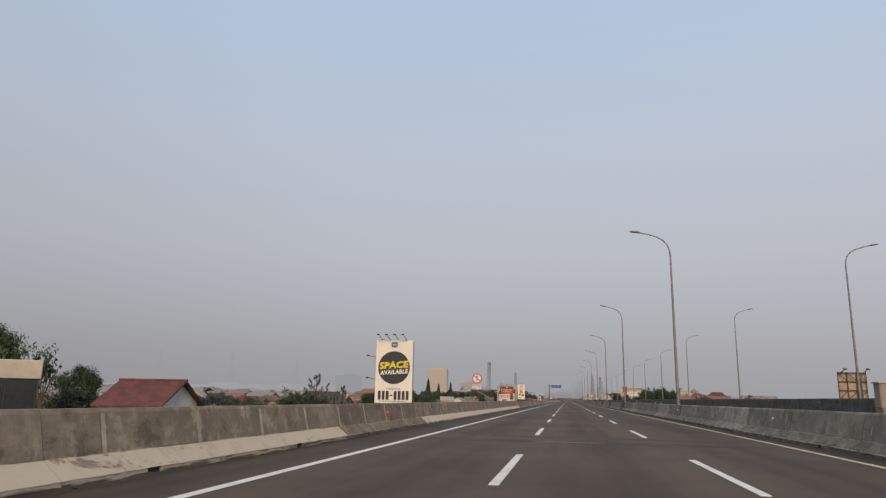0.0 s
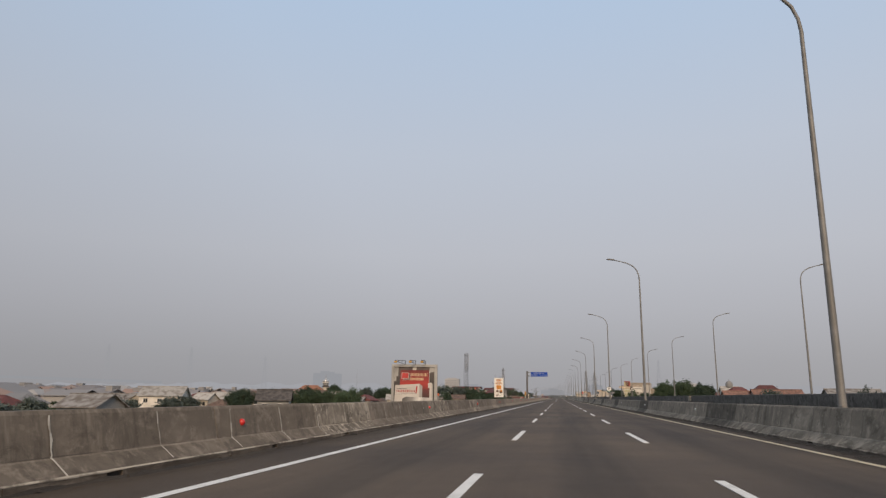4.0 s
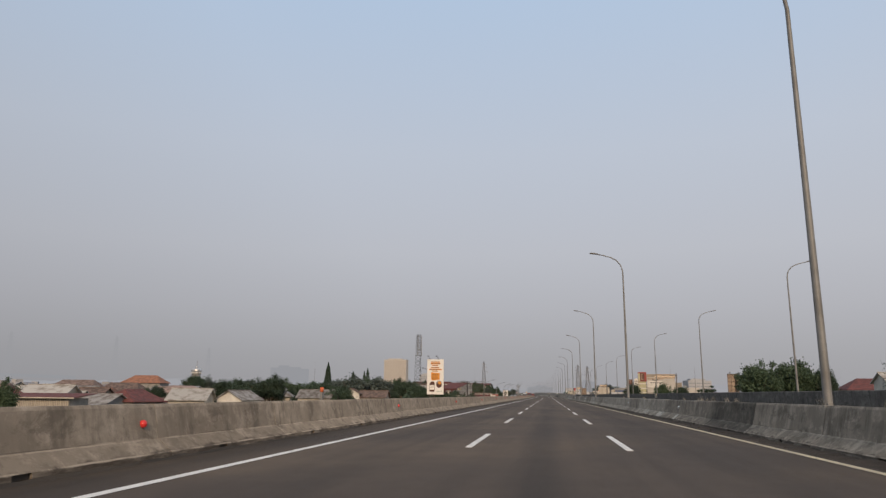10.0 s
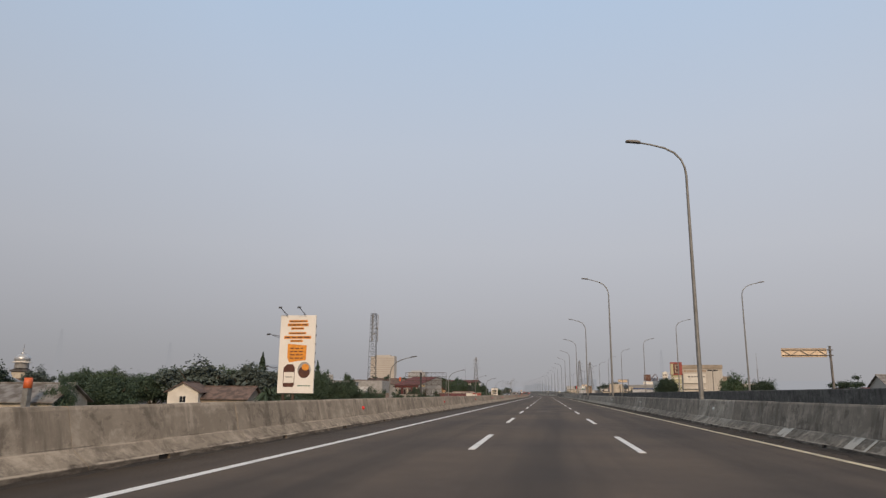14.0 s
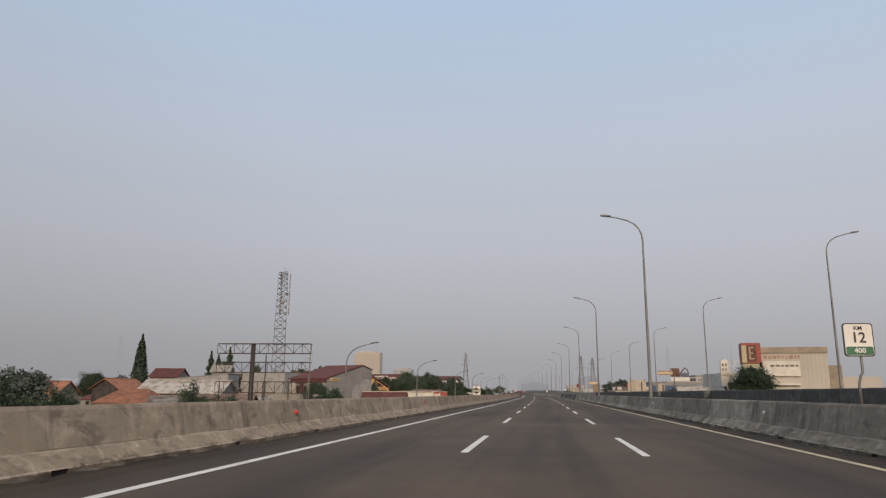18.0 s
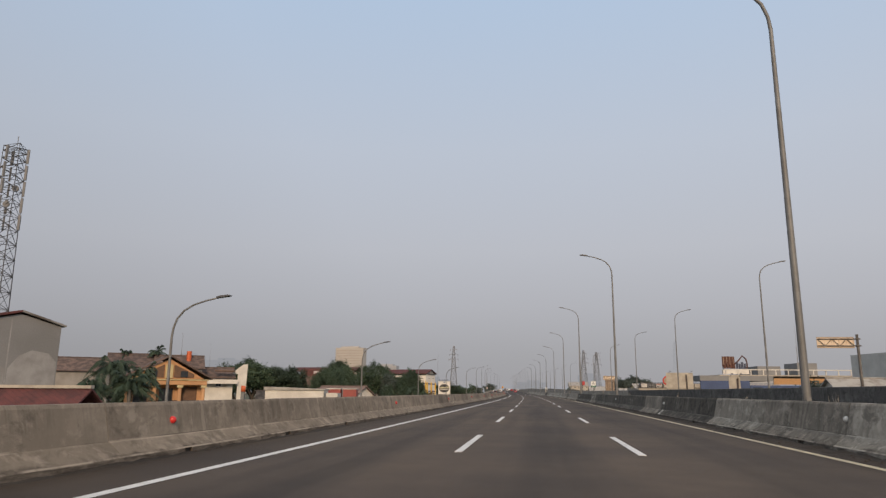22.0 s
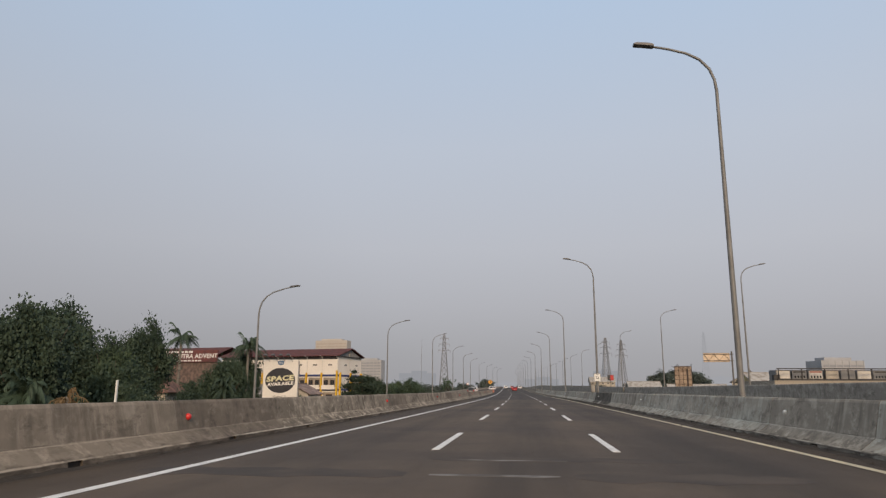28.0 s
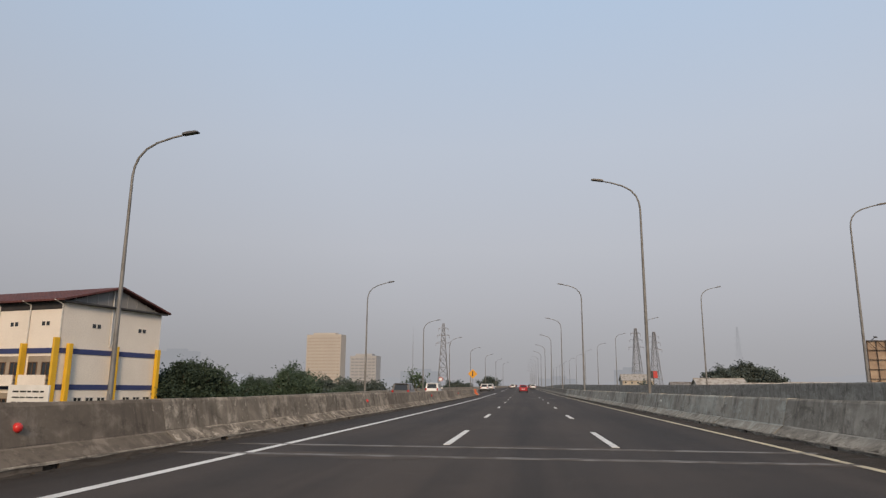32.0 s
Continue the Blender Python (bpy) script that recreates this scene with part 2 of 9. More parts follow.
    # road grime on the kerb, rubbed through in places
    over(times(kerb, noise((1.4, 7.0, 17), 8, 0.7, 0.36, 0.70, 0.97, 0.15)), (0.062, 0.050, 0.040))
    # arrises worn pale at the knee and along the kerb
    over(times(zone(0.305, 0.335, 0.008, 0.006), noise((0.9, 1.0, 41), 7, 0.7, 0.42, 0.58, 0.0, 0.55)), pale)
    over(times(zone(0.092, 0.118, 0.008, 0.006), noise((1.1, 1.0, 43), 7, 0.7, 0.40, 0.58, 0.0, 0.7)), pale)
    if coat:
        # old whitewash: nearly whole on the slope, worn off the kerb, smeared on the face
        over(times(zone(0.095, 0.322, 0.008, 0.010), noise((0.75, 2.6, 31), 8, 0.70, 0.315, 0.375, 0.0, coat, 0.25)), (0.465, 0.42, 0.345))
        over(times(zone(0.095, 0.322, 0.008, 0.010), noise((1.6, 1.8, 36), 8, 0.72, 0.52, 0.66, 0.0, 0.45, 0.3)), (0.29, 0.25, 0.20))
        over(times(zone(-3.0, 0.085, 0.012, 0.02), noise((0.9, 9.0, 33), 8, 0.70, 0.43, 0.55, 0.0, 0.8 * coat)), (0.43, 0.385, 0.315))
        over(times(upper, noise((2.6, 2.4, 35), 6, 0.62, 0.52, 0.66, 0.0, 0.6, 0.3)), (0.36, 0.322, 0.262))
    # seam at the knee
    near = n.new("ShaderNodeMath")
    near.operation = "COMPARE"
    near.inputs[1].default_value, near.inputs[2].default_value = 0.330, 0.008
    l.new(sep.outputs["Z"], near.inputs[0])
    over(times(near.outputs[0], noise((0.7, 0.1, 9), 3, 0.5, 0.45, 0.60, 0.0, 0.7)), streak)
    return m


def asphalt_material(name="worn_asphalt", pale=(0.097, 0.071, 0.0500), dark=(0.070, 0.052, 0.0390)):
    """Worn asphalt; UV x is metres across, y metres along: polished wheel tracks and an oil streak in each lane."""
    m = material(name, pale, dark, 0.75, scale=0.15, fine=60, bump=0.35, coord="UV", contrast=(0.42, 0.60))
    n, l = nodes_of(m)
    b = n["Principled BSDF"]
    uv, sep = n.new("ShaderNodeTexCoord"), n.new("ShaderNodeSeparateXYZ")
    l.new(uv.outputs["UV"], sep.inputs[0])
    mp, nz = n.new("ShaderNodeMapping"), n.new("ShaderNodeTexNoise")
    mp.inputs["Scale"].default_value = (1.6, 0.05, 1)
    nz.inputs["Scale"].default_value, nz.inputs["Detail"].default_value = 1.0, 7
    l.new(uv.outputs["UV"], mp.inputs[0])
    l.new(mp.outputs[0], nz.inputs[0])
    wave = n.new("ShaderNodeMath")
    wave.operation = "MULTIPLY_ADD"
    wave.inputs[1].default_value, wave.inputs[2].default_value = 2 * math.pi / 3.35, 0.0
    l.new(sep.outputs["X"], wave.inputs[0])
    cos = n.new("ShaderNodeMath")
    cos.operation = "COSINE"
    l.new(wave.outputs[0], cos.inputs[0])
    add = n.new("ShaderNodeMath")
    add.operation = "MULTIPLY_ADD"
    add.inputs[1].default_value = -0.14
    l.new(cos.outputs[0], add.inputs[0])
    l.new(nz.outputs[0], add.inputs[2])
    r = n.new("ShaderNodeMapRange")
    r.inputs[1].default_value, r.inputs[2].default_value = 0.40, 0.75
    r.inputs[3].default_value, r.inputs[4].default_value = 1.10, 0.66
    l.new(add.outputs[0], r.inputs[0])
    mul = n.new("ShaderNodeVectorMath")
    mul.operation = "SCALE"
    l.new(b.inputs["Base Color"].links[0].from_socket, mul.inputs[0])
    l.new(r.outputs[0], mul.inputs["Scale"])
    # oil and rubber grime that no tyre polishes off, beyond the edge lines and along the passing lane
    last = mul.outputs[0]
    for low, high, deep in ((-3.6, -3.05, 0.70), (6.75, 6.3, 0.66), (4.2, 2.9, 0.88)):
        edge, wear = n.new("ShaderNodeMapRange"), n.new("ShaderNodeVectorMath")
        edge.interpolation_type = "SMOOTHSTEP"
        edge.inputs[1].default_value, edge.inputs[2].default_value = min(low, high), max(low, high)
        edge.inputs[3].default_value, edge.inputs[4].default_value = (deep, 1.0) if low < high else (1.0, deep)
        l.new(sep.outputs["X"], edge.inputs[0])
        wear.operation = "SCALE"
        l.new(last, wear.inputs[0])
        l.new(edge.outputs[0], wear.inputs["Scale"])
        last = wear.outputs[0]
    spots, spot = n.new("ShaderNodeTexNoise"), n.new("ShaderNodeMapRange")
    spots.inputs["Scale"].default_value, spots.inputs["Detail"].default_value, spots.inputs["Roughness"].default_value = 0.9, 8, 0.68
    l.new(uv.outputs["UV"], spots.inputs[0])
    spot.inputs[1].default_value, spot.inputs[2].default_value, spot.inputs[3].default_value, spot.inputs[4].default_value = 0.30, 0.72, 0.84, 1.12
    l.new(spots.outputs[0], spot.inputs[0])
    fleck = n.new("ShaderNodeVectorMath")
    fleck.operation = "SCALE"
    l.new(last, fleck.inputs[0])
    l.new(spot.outputs[0], fleck.inputs["Scale"])
    l.new(fleck.outputs[0], b.inputs["Base Color"])
    return m


def glass_like(name, base, rough=0.12):
    m = material(name, base, None, rough, bump=0.0)
    nodes_of(m)[0]["Principled BSDF"].inputs["Specular IOR Level"].default_value = 0.6
    return m


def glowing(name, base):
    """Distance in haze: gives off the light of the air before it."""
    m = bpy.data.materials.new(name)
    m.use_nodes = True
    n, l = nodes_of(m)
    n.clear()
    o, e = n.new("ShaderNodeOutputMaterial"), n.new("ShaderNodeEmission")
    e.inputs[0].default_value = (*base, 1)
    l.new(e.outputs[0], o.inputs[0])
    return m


ASPHALT = asphalt_material()
ASPHALT_NEW = asphalt_material("fresh_dark_asphalt", (0.056, 0.0425, 0.0335), (0.045, 0.035, 0.0285))
RAMP_ASPHALT = material("ramp_asphalt", (0.10, 0.095, 0.09), (0.075, 0.07, 0.068), 0.8, scale=0.2, fine=40)
JOINT_LIGHT = material("joint_mortar", (0.180, 0.172, 0.165), (0.096, 0.084, 0.074), 0.8, scale=2.2, contrast=(0.42, 0.62))
JOINT_DARK = material("joint_rubber", (0.052, 0.042, 0.035), (0.078, 0.060, 0.047), 0.8, scale=1.1, contrast=(0.40, 0.60))
PAINT = material("road_paint", (0.72, 0.71, 0.68), (0.50, 0.49, 0.46), 0.6, scale=2.5, fine=50, bump=0.15, contrast=(0.45, 0.8))
PAINT_Y = material("yellowed_road_paint", (0.62, 0.54, 0.36), (0.42, 0.37, 0.26), 0.6, scale=1.5, fine=50, bump=0.15)
CONC_L = concrete("barrier_concrete_tan", (0.312, 0.264, 0.209), (0.212, 0.178, 0.140), (0.112, 0.094, 0.075), 0.7, 0.2, 0.5, 0.08)
CONC_LP = concrete("barrier_concrete_light_tan", (0.365, 0.308, 0.242), (0.255, 0.214, 0.167), (0.12, 0.10, 0.079), 0.75, 0.3, 0.5, 0.12)
CONC_L2 = concrete("barrier_concrete_flaking", (0.362, 0.311, 0.248), (0.185, 0.158, 0.126), (0.080, 0.067, 0.054), 0.85, 0.9, 0.85, 0.22)
CONC_W = concrete("barrier_concrete_brown", (0.222, 0.185, 0.147), (0.145, 0.121, 0.097), (0.08, 0.067, 0.054), 0.7, 0.3, 0.5, 0.15)
CONC_P = concrete("barrier_concrete_whitewashed", (0.245, 0.206, 0.163), (0.165, 0.138, 0.110), (0.08, 0.067, 0.054), 0.7, 0.3, 0.5, 0.15, 0.97)
CONC_R = concrete("barrier_concrete_dull", (0.320, 0.276, 0.220), (0.205, 0.178, 0.143), (0.092, 0.080, 0.064), 0.75, 0.45, 0.65, 0.25)
CONC_R2 = concrete("barrier_concrete_pale", (0.43, 0.378, 0.308), (0.29, 0.256, 0.207), (0.13, 0.115, 0.093), 0.7, 0.45, 0.65, 0.25)
CONC_R3 = concrete("barrier_concrete_bleached", (0.53, 0.47, 0.383), (0.37, 0.327, 0.266), (0.15, 0.132, 0.106), 0.7, 0.45, 0.6, 0.25)
CONC_K = concrete("barrier_concrete_blackened", (0.166, 0.145, 0.117), (0.088, 0.077, 0.062), (0.040, 0.035, 0.029), 0.8, 0.4, 0.7, 0.3)
CONC_OPP = concrete("viaduct_concrete_sooty", (0.165, 0.155, 0.142), (0.10, 0.094, 0.087), (0.05, 0.047, 0.043), 0.75, 0.1, 0.3)
CONC_OPP2 = concrete("viaduct_concrete_grey", (0.42, 0.38, 0.325), (0.29, 0.262, 0.225), (0.13, 0.118, 0.10), 0.6, 0.2, 0.3)
WHITEWASH = material("flaking_whitewash", (0.52, 0.485, 0.42), (0.27, 0.24, 0.20), 0.9, scale=2.6, fine=18, bump=0.6, contrast=(0.53, 0.60))
STRIPE = material("weathered_white_stripe", (0.40, 0.365, 0.305), (0.29, 0.258, 0.21), 0.9, scale=4.0, fine=18, bump=0.4, contrast=(0.40, 0.64))
MORTAR = material("dull_mortar_smears", (0.40, 0.36, 0.30), (0.20, 0.175, 0.145), 0.9, scale=6.0, fine=30, bump=0.6, contrast=(0.45, 0.62))
SOFT_MORTAR = material("weathered_mortar_smears", (0.37, 0.325, 0.262), (0.25, 0.215, 0.172), 0.9, scale=9.0, fine=30, bump=0.6, contrast=(0.40, 0.62))
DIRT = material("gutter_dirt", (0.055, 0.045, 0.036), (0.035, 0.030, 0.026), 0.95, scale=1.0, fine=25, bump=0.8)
GALV = material("galvanised_steel", (0.22, 0.22, 0.215), (0.16, 0.157, 0.15), 0.6, 0.3, scale=2.0, fine=30, bump=0.1)
DARK_STEEL = material("dark_painted_steel", (0.035, 0.035, 0.038), (0.055, 0.05, 0.046), 0.6, 0.3, scale=3)
TOWER_STEEL = material("tower_steel_dull", (0.105, 0.105, 0.108), (0.075, 0.075, 0.078), 0.7, 0.1, scale=2)
RUSTY = material("rusted_steel", (0.10, 0.075, 0.06), (0.055, 0.045, 0.04), 0.85, 0.1, scale=2)
POST_TAN = material("weathered_post_paint", (0.095, 0.084, 0.074), (0.20, 0.185, 0.165), 0.6, 0.1, scale=1.9, stretch=(1, 1, 0.5), contrast=(0.58, 0.66))
LAMP_HEAD = material("lamp_housing_grey", (0.10, 0.10, 0.105), None, 0.5, 0.2)
LENS = glass_like("lamp_lens", (0.10, 0.10, 0.10))
RED_REF = material("red_reflector", (0.62, 0.035, 0.03), (0.5, 0.03, 0.03), 0.35, bump=0.0)
WHITE_REF = material("white_reflector", (0.75, 0.75, 0.72), None, 0.35, bump=0.0)
SIGN_BLUE = material("sign_blue", (0.006, 0.048, 0.30), (0.008, 0.054, 0.33), 0.6, bump=0.03, scale=0.8)
SIGN_BLUE.node_tree.nodes["Principled BSDF"].inputs["Specular IOR Level"].default_value = 0.08
SIGN_SILVER = material("sign_reflective_sheet", (0.45, 0.51, 0.60), (0.36, 0.41, 0.49), 0.5, bump=0.03, scale=3.0)
SIGN_WHITE = material("sign_white", (0.72, 0.72, 0.70), (0.64, 0.64, 0.61), 0.45, bump=0.03, scale=1.2)
SIGN_GREEN = material("sign_green", (0.02, 0.14, 0.08), None, 0.45, bump=0.0)
SIGN_RED = material("sign_red", (0.50, 0.03, 0.03), None, 0.45, bump=0.0)
SIGN_YELLOW = material("sign_yellow", (0.75, 0.36, 0.02), None, 0.45, bump=0.0)
SIGN_BLACK = material("sign_black", (0.015, 0.015, 0.016), None, 0.5, bump=0.0)
SIGN_BACK = material("sign_back_weathered", (0.40, 0.31, 0.23), (0.27, 0.20, 0.15), 0.7, 0.0, scale=0.9)
GANTRY_BACK = material("sign_back_bleached", (0.70, 0.56, 0.41), (0.60, 0.47, 0.34), 0.6, 0.0, scale=0.7)
VINYL = material("cream_vinyl_sheet", (0.72, 0.685, 0.625), (0.67, 0.635, 0.575), 0.55, scale=0.3, fine=8, bump=0.05)
VINYL_W = material("white_vinyl_sheet", (0.74, 0.71, 0.67), (0.68, 0.65, 0.60), 0.55, scale=0.3, fine=8, bump=0.05)
PRINT_W = material("off_white_poster_print", (0.52, 0.49, 0.46), (0.44, 0.41, 0.38), 0.5, scale=0.5, bump=0.02)
PRINT_GOLD = material("pale_gold_poster_print", (0.58, 0.44, 0.26), (0.52, 0.38, 0.22), 0.5, scale=1.0, bump=0.0)
VINYL_DARK = material("charcoal_vinyl", (0.022, 0.022, 0.027), (0.03, 0.03, 0.035), 0.5, bump=0.02)
VINYL_YELLOW = material("yellow_vinyl", (0.72, 0.60, 0.04), None, 0.5, bump=0.02)
VINYL_FADED = material("faded_yellow_vinyl", (0.70, 0.66, 0.42), None, 0.5, bump=0.02)
VINYL_RED = material("red_vinyl", (0.42, 0.022, 0.02), (0.22, 0.012, 0.012), 0.45, scale=0.35, fine=6, bump=0.0)
VINYL_ORANGE = material("orange_vinyl", (0.72, 0.28, 0.03), None, 0.5, bump=0.0)
VINYL_BROWN = material("dark_brown_vinyl", (0.06, 0.022, 0.014), (0.10, 0.035, 0.02), 0.4, scale=1.5, bump=0.0)
VINYL_GREY = material("grey_vinyl", (0.16, 0.145, 0.14), (0.10, 0.092, 0.09), 0.5, scale=0.4, bump=0.0)
VINYL_BLUE = material("blue_vinyl", (0.07, 0.15, 0.27), None, 0.5, bump=0.0)


def printed_fade(name, axis, stops, rough=0.5):
    """A printed sheet whose ink runs from colour to colour along one axis of its mesh."""
    mat = bpy.data.materials.new(name)
    mat.use_nodes = True
    nt = mat.node_tree
    bsdf = nt.nodes["Principled BSDF"]
    co = nt.nodes.new("ShaderNodeTexCoord")
    sep = nt.nodes.new("ShaderNodeSeparateXYZ")
    nt.links.new(co.outputs["Object"], sep.inputs[0])
    noise = nt.nodes.new("ShaderNodeTexNoise")
    noise.inputs["Scale"].default_value = 0.9
    nt.links.new(co.outputs["Object"], noise.inputs["Vector"])
    add = nt.nodes.new("ShaderNodeMath")
    add.operation = "MULTIPLY_ADD"
    add.inputs[1].default_value = 0.9
    nt.links.new(noise.outputs["Fac"], add.inputs[0])
    nt.links.new(sep.outputs[axis], add.inputs[2])
    lo, hi = stops[0][0], stops[-1][0]
    span = nt.nodes.new("ShaderNodeMapRange")
    span.inputs["From Min"].default_value = lo + 0.45
    span.inputs["From Max"].default_value = hi + 0.45
    nt.links.new(add.outputs[0], span.inputs["Value"])
    ramp = nt.nodes.new("ShaderNodeValToRGB")
    while len(ramp.color_ramp.elements) < len(stops):
        ramp.color_ramp.elements.new(0.5)
    for e, (q, c) in zip(ramp.color_ramp.elements, stops):
        e.position, e.color = (q - lo) / (hi - lo), (*c, 1)
    nt.links.new(span.outputs[0], ramp.inputs["Fac"])
    nt.links.new(ramp.outputs["Color"], bsdf.inputs["Base Color"])
    bsdf.inputs["Roughness"].default_value = rough
    return mat


PRINT_RED = printed_fade("red_poster_print", "Z", ((0.9, (0.035, 0.010, 0.010)), (1.9, (0.11, 0.010, 0.010)), (2.45, (0.36, 0.018, 0.013)), (3.2, (0.24, 0.014, 0.012)), (4.0, (0.13, 0.012, 0.011))))
PRINT_CHARCOAL = printed_fade("charcoal_poster_print", "Z", ((0.6, (0.016, 0.014, 0.015)), (2.8, (0.035, 0.028, 0.028)), (4.4, (0.085, 0.062, 0.058))))
PRINT_STEEL = printed_fade("brushed_steel_print", "X", ((1.0, (0.07, 0.065, 0.065)), (2.2, (0.22, 0.21, 0.20)), (2.9, (0.62, 0.60, 0.57)), (3.6, (0.34, 0.32, 0.31)), (4.4, (0.5, 0.48, 0.46))))
FRAME_GREY = material("billboard_frame_panel", (0.33, 0.325, 0.315), (0.27, 0.265, 0.255), 0.5, 0.2, scale=0.6, bump=0.05)
LAMP_ORANGE = material("floodlight_orange", (0.60, 0.33, 0.05), None, 0.5)
WALL_WHITE = material("painted_wall_white", (0.66, 0.63, 0.57), (0.54, 0.51, 0.46), 0.85, scale=0.5, fine=8, bump=0.1)
HALL_WHITE = material("fresh_white_wall", (0.76, 0.71, 0.64), (0.70, 0.65, 0.585), 0.85, scale=0.3, fine=8, bump=0.1)
WALL_CREAM = material("painted_wall_cream", (0.47, 0.425, 0.355), (0.35, 0.315, 0.265), 0.85, scale=0.6, fine=8, bump=0.1)
WALL_GREY = material("cement_render_wall", (0.235, 0.235, 0.235), (0.20, 0.20, 0.198), 0.9, scale=0.25, fine=10, bump=0.2)
WALL_PATCH = material("fresh_cement_patch", (0.33, 0.325, 0.32), (0.25, 0.245, 0.238), 0.9, scale=0.9, contrast=(0.38, 0.62))
WALL_TAN = material("painted_wall_tan", (0.34, 0.29, 0.235), (0.24, 0.205, 0.165), 0.85, scale=0.6, fine=9)
WALL_DULL = material("raw_render_wall", (0.30, 0.283, 0.262), (0.225, 0.212, 0.196), 0.9, scale=0.5, fine=9)
WALL_ORANGE = material("painted_wall_orange", (0.52, 0.29, 0.145), (0.42, 0.235, 0.12), 0.8, scale=0.6, fine=9)
WALL_TERRA = material("terracotta_brick_wall", (0.25, 0.15, 0.11), (0.18, 0.11, 0.085), 0.9, scale=0.8, fine=12)
WALL_YELLOW = material("painted_wall_yellow", (0.55, 0.45, 0.25), None, 0.8, scale=0.4)
PALE_GREENISH = material("yellow_green_cladding", (0.43, 0.40, 0.25), (0.36, 0.34, 0.22), 0.6, scale=0.6)
WALL_BEIGE = material("mall_wall_beige", (0.47, 0.44, 0.40), (0.42, 0.39, 0.35), 0.8, scale=0.15, fine=6, bump=0.1)
YELLOW_PAINT = material("yellow_column_paint", (0.70, 0.42, 0.02), (0.62, 0.37, 0.02), 0.6, scale=0.8)
BLUE_PAINT = material("navy_band_paint", (0.035, 0.05, 0.16), (0.03, 0.045, 0.14), 0.6)
BRIGHT_BLUE = material("blue_sheet_cladding", (0.045, 0.075, 0.17), (0.035, 0.06, 0.14), 0.6, scale=0.3)
ORANGE_BAND = material("orange_fascia", (0.46, 0.25, 0.10), None, 0.6)
WINDOW = glass_like("dark_window_glass", (0.03, 0.035, 0.04))
FRAME_BROWN = material("brown_window_frame", (0.14, 0.075, 0.04), None, 0.6)
FRAME_WHITE = material("white_window_frame", (0.65, 0.64, 0.61), None, 0.6)
TIN_GREY = material("grey_sheet_roof", (0.25, 0.24, 0.23), (0.125, 0.108, 0.094), 0.7, 0.1, scale=0.8, vary=0.2, contrast=(0.42, 0.62))
TIN_PALE = material("pale_sheet_roof", (0.37, 0.355, 0.33), (0.20, 0.175, 0.15), 0.7, 0.1, scale=0.8, vary=0.2, contrast=(0.46, 0.68))


def roof_tiles(name, base, other):
    m = material(name, base, other, 0.85, scale=1.1, fine=9, bump=0.3, vary=0.2, contrast=(0.40, 0.60))
    n, l = nodes_of(m)
    b = n["Principled BSDF"]
    tc, w = n.new("ShaderNodeTexCoord"), n.new("ShaderNodeTexWave")
    w.inputs["Scale"].default_value, w.inputs["Distortion"].default_value = 1.2, 0.4
    w.bands_direction = "DIAGONAL"
    l.new(tc.outputs["Object"], w.inputs[0])
    bp = n.new("ShaderNodeBump")
    bp.inputs["Strength"].default_value, bp.inputs["Distance"].default_value = 0.6, 0.06
    l.new(w.outputs[1], bp.inputs["Height"])
    l.new(b.inputs["Normal"].links[0].from_socket, bp.inputs["Normal"])
    l.new(bp.outputs[0], b.inputs["Normal"])
    return m


TILE_RED = roof_tiles("maroon_roof_tiles", (0.145, 0.055, 0.052), (0.098, 0.044, 0.043))
TILE_ORANGE = roof_tiles("terracotta_roof_tiles", (0.25, 0.138, 0.105), (0.14, 0.084, 0.068))
TILE_BRIGHT = roof_tiles("bright_terracotta_tiles", (0.34, 0.158, 0.098), (0.22, 0.11, 0.075))
TILE_BROWN = roof_tiles("brown_roof_tiles", (0.15, 0.106, 0.090), (0.082, 0.062, 0.054))
TILE_DUSTY = roof_tiles("dusty_pink_brown_tiles", (0.25, 0.185, 0.16), (0.15, 0.108, 0.094))
TILE_DARK = roof_tiles("dark_weathered_roof_tiles", (0.092, 0.082, 0.076), (0.048, 0.044, 0.042))
LEAF_A = material("dark_green_leaves", (0.050, 0.076, 0.048), (0.034, 0.055, 0.037), 0.65, scale=0.7, fine=5, bump=0.0, vary=0.25)
LEAF_B = material("mid_green_leaves", (0.060, 0.090, 0.050), (0.040, 0.064, 0.038), 0.65, scale=0.7, fine=5, bump=0.0, vary=0.25)
# greyed and lightened green: haze over distant crowns put into the leaf colour
LEAF_C = material("haze_pale_blue_green_leaves", (0.084, 0.105, 0.094), (0.062, 0.082, 0.075), 0.75, scale=0.5, fine=5, bump=0.0, vary=0.2)
LEAF_DRY = material("dry_straw_leaves", (0.20, 0.135, 0.07), (0.13, 0.09, 0.05), 0.8, scale=1, bump=0.0)
DRY_WEED = material("dry_grey_weeds", (0.30, 0.28, 0.24), (0.20, 0.185, 0.155), 0.9, scale=2, bump=0.0)
BARK = material("tree_bark", (0.11, 0.09, 0.07), (0.07, 0.058, 0.048), 0.95, scale=2, fine=14, bump=0.8, stretch=(1, 1, 0.3))
PALM_BARK = material("palm_bark", (0.20, 0.185, 0.16), (0.13, 0.12, 0.105), 0.95, scale=3, stretch=(0.3, 0.3, 3))
EARTH = material("ground_cover", (0.060, 0.075, 0.038), (0.13, 0.115, 0.09), 0.95, scale=0.02, fine=0.6, bump=0.2)
TANK_ORANGE = material("orange_water_tank", (0.62, 0.13, 0.04), None, 0.5)
SILVER = material("dome_metal", (0.55, 0.55, 0.55), None, 0.35, 0.6)
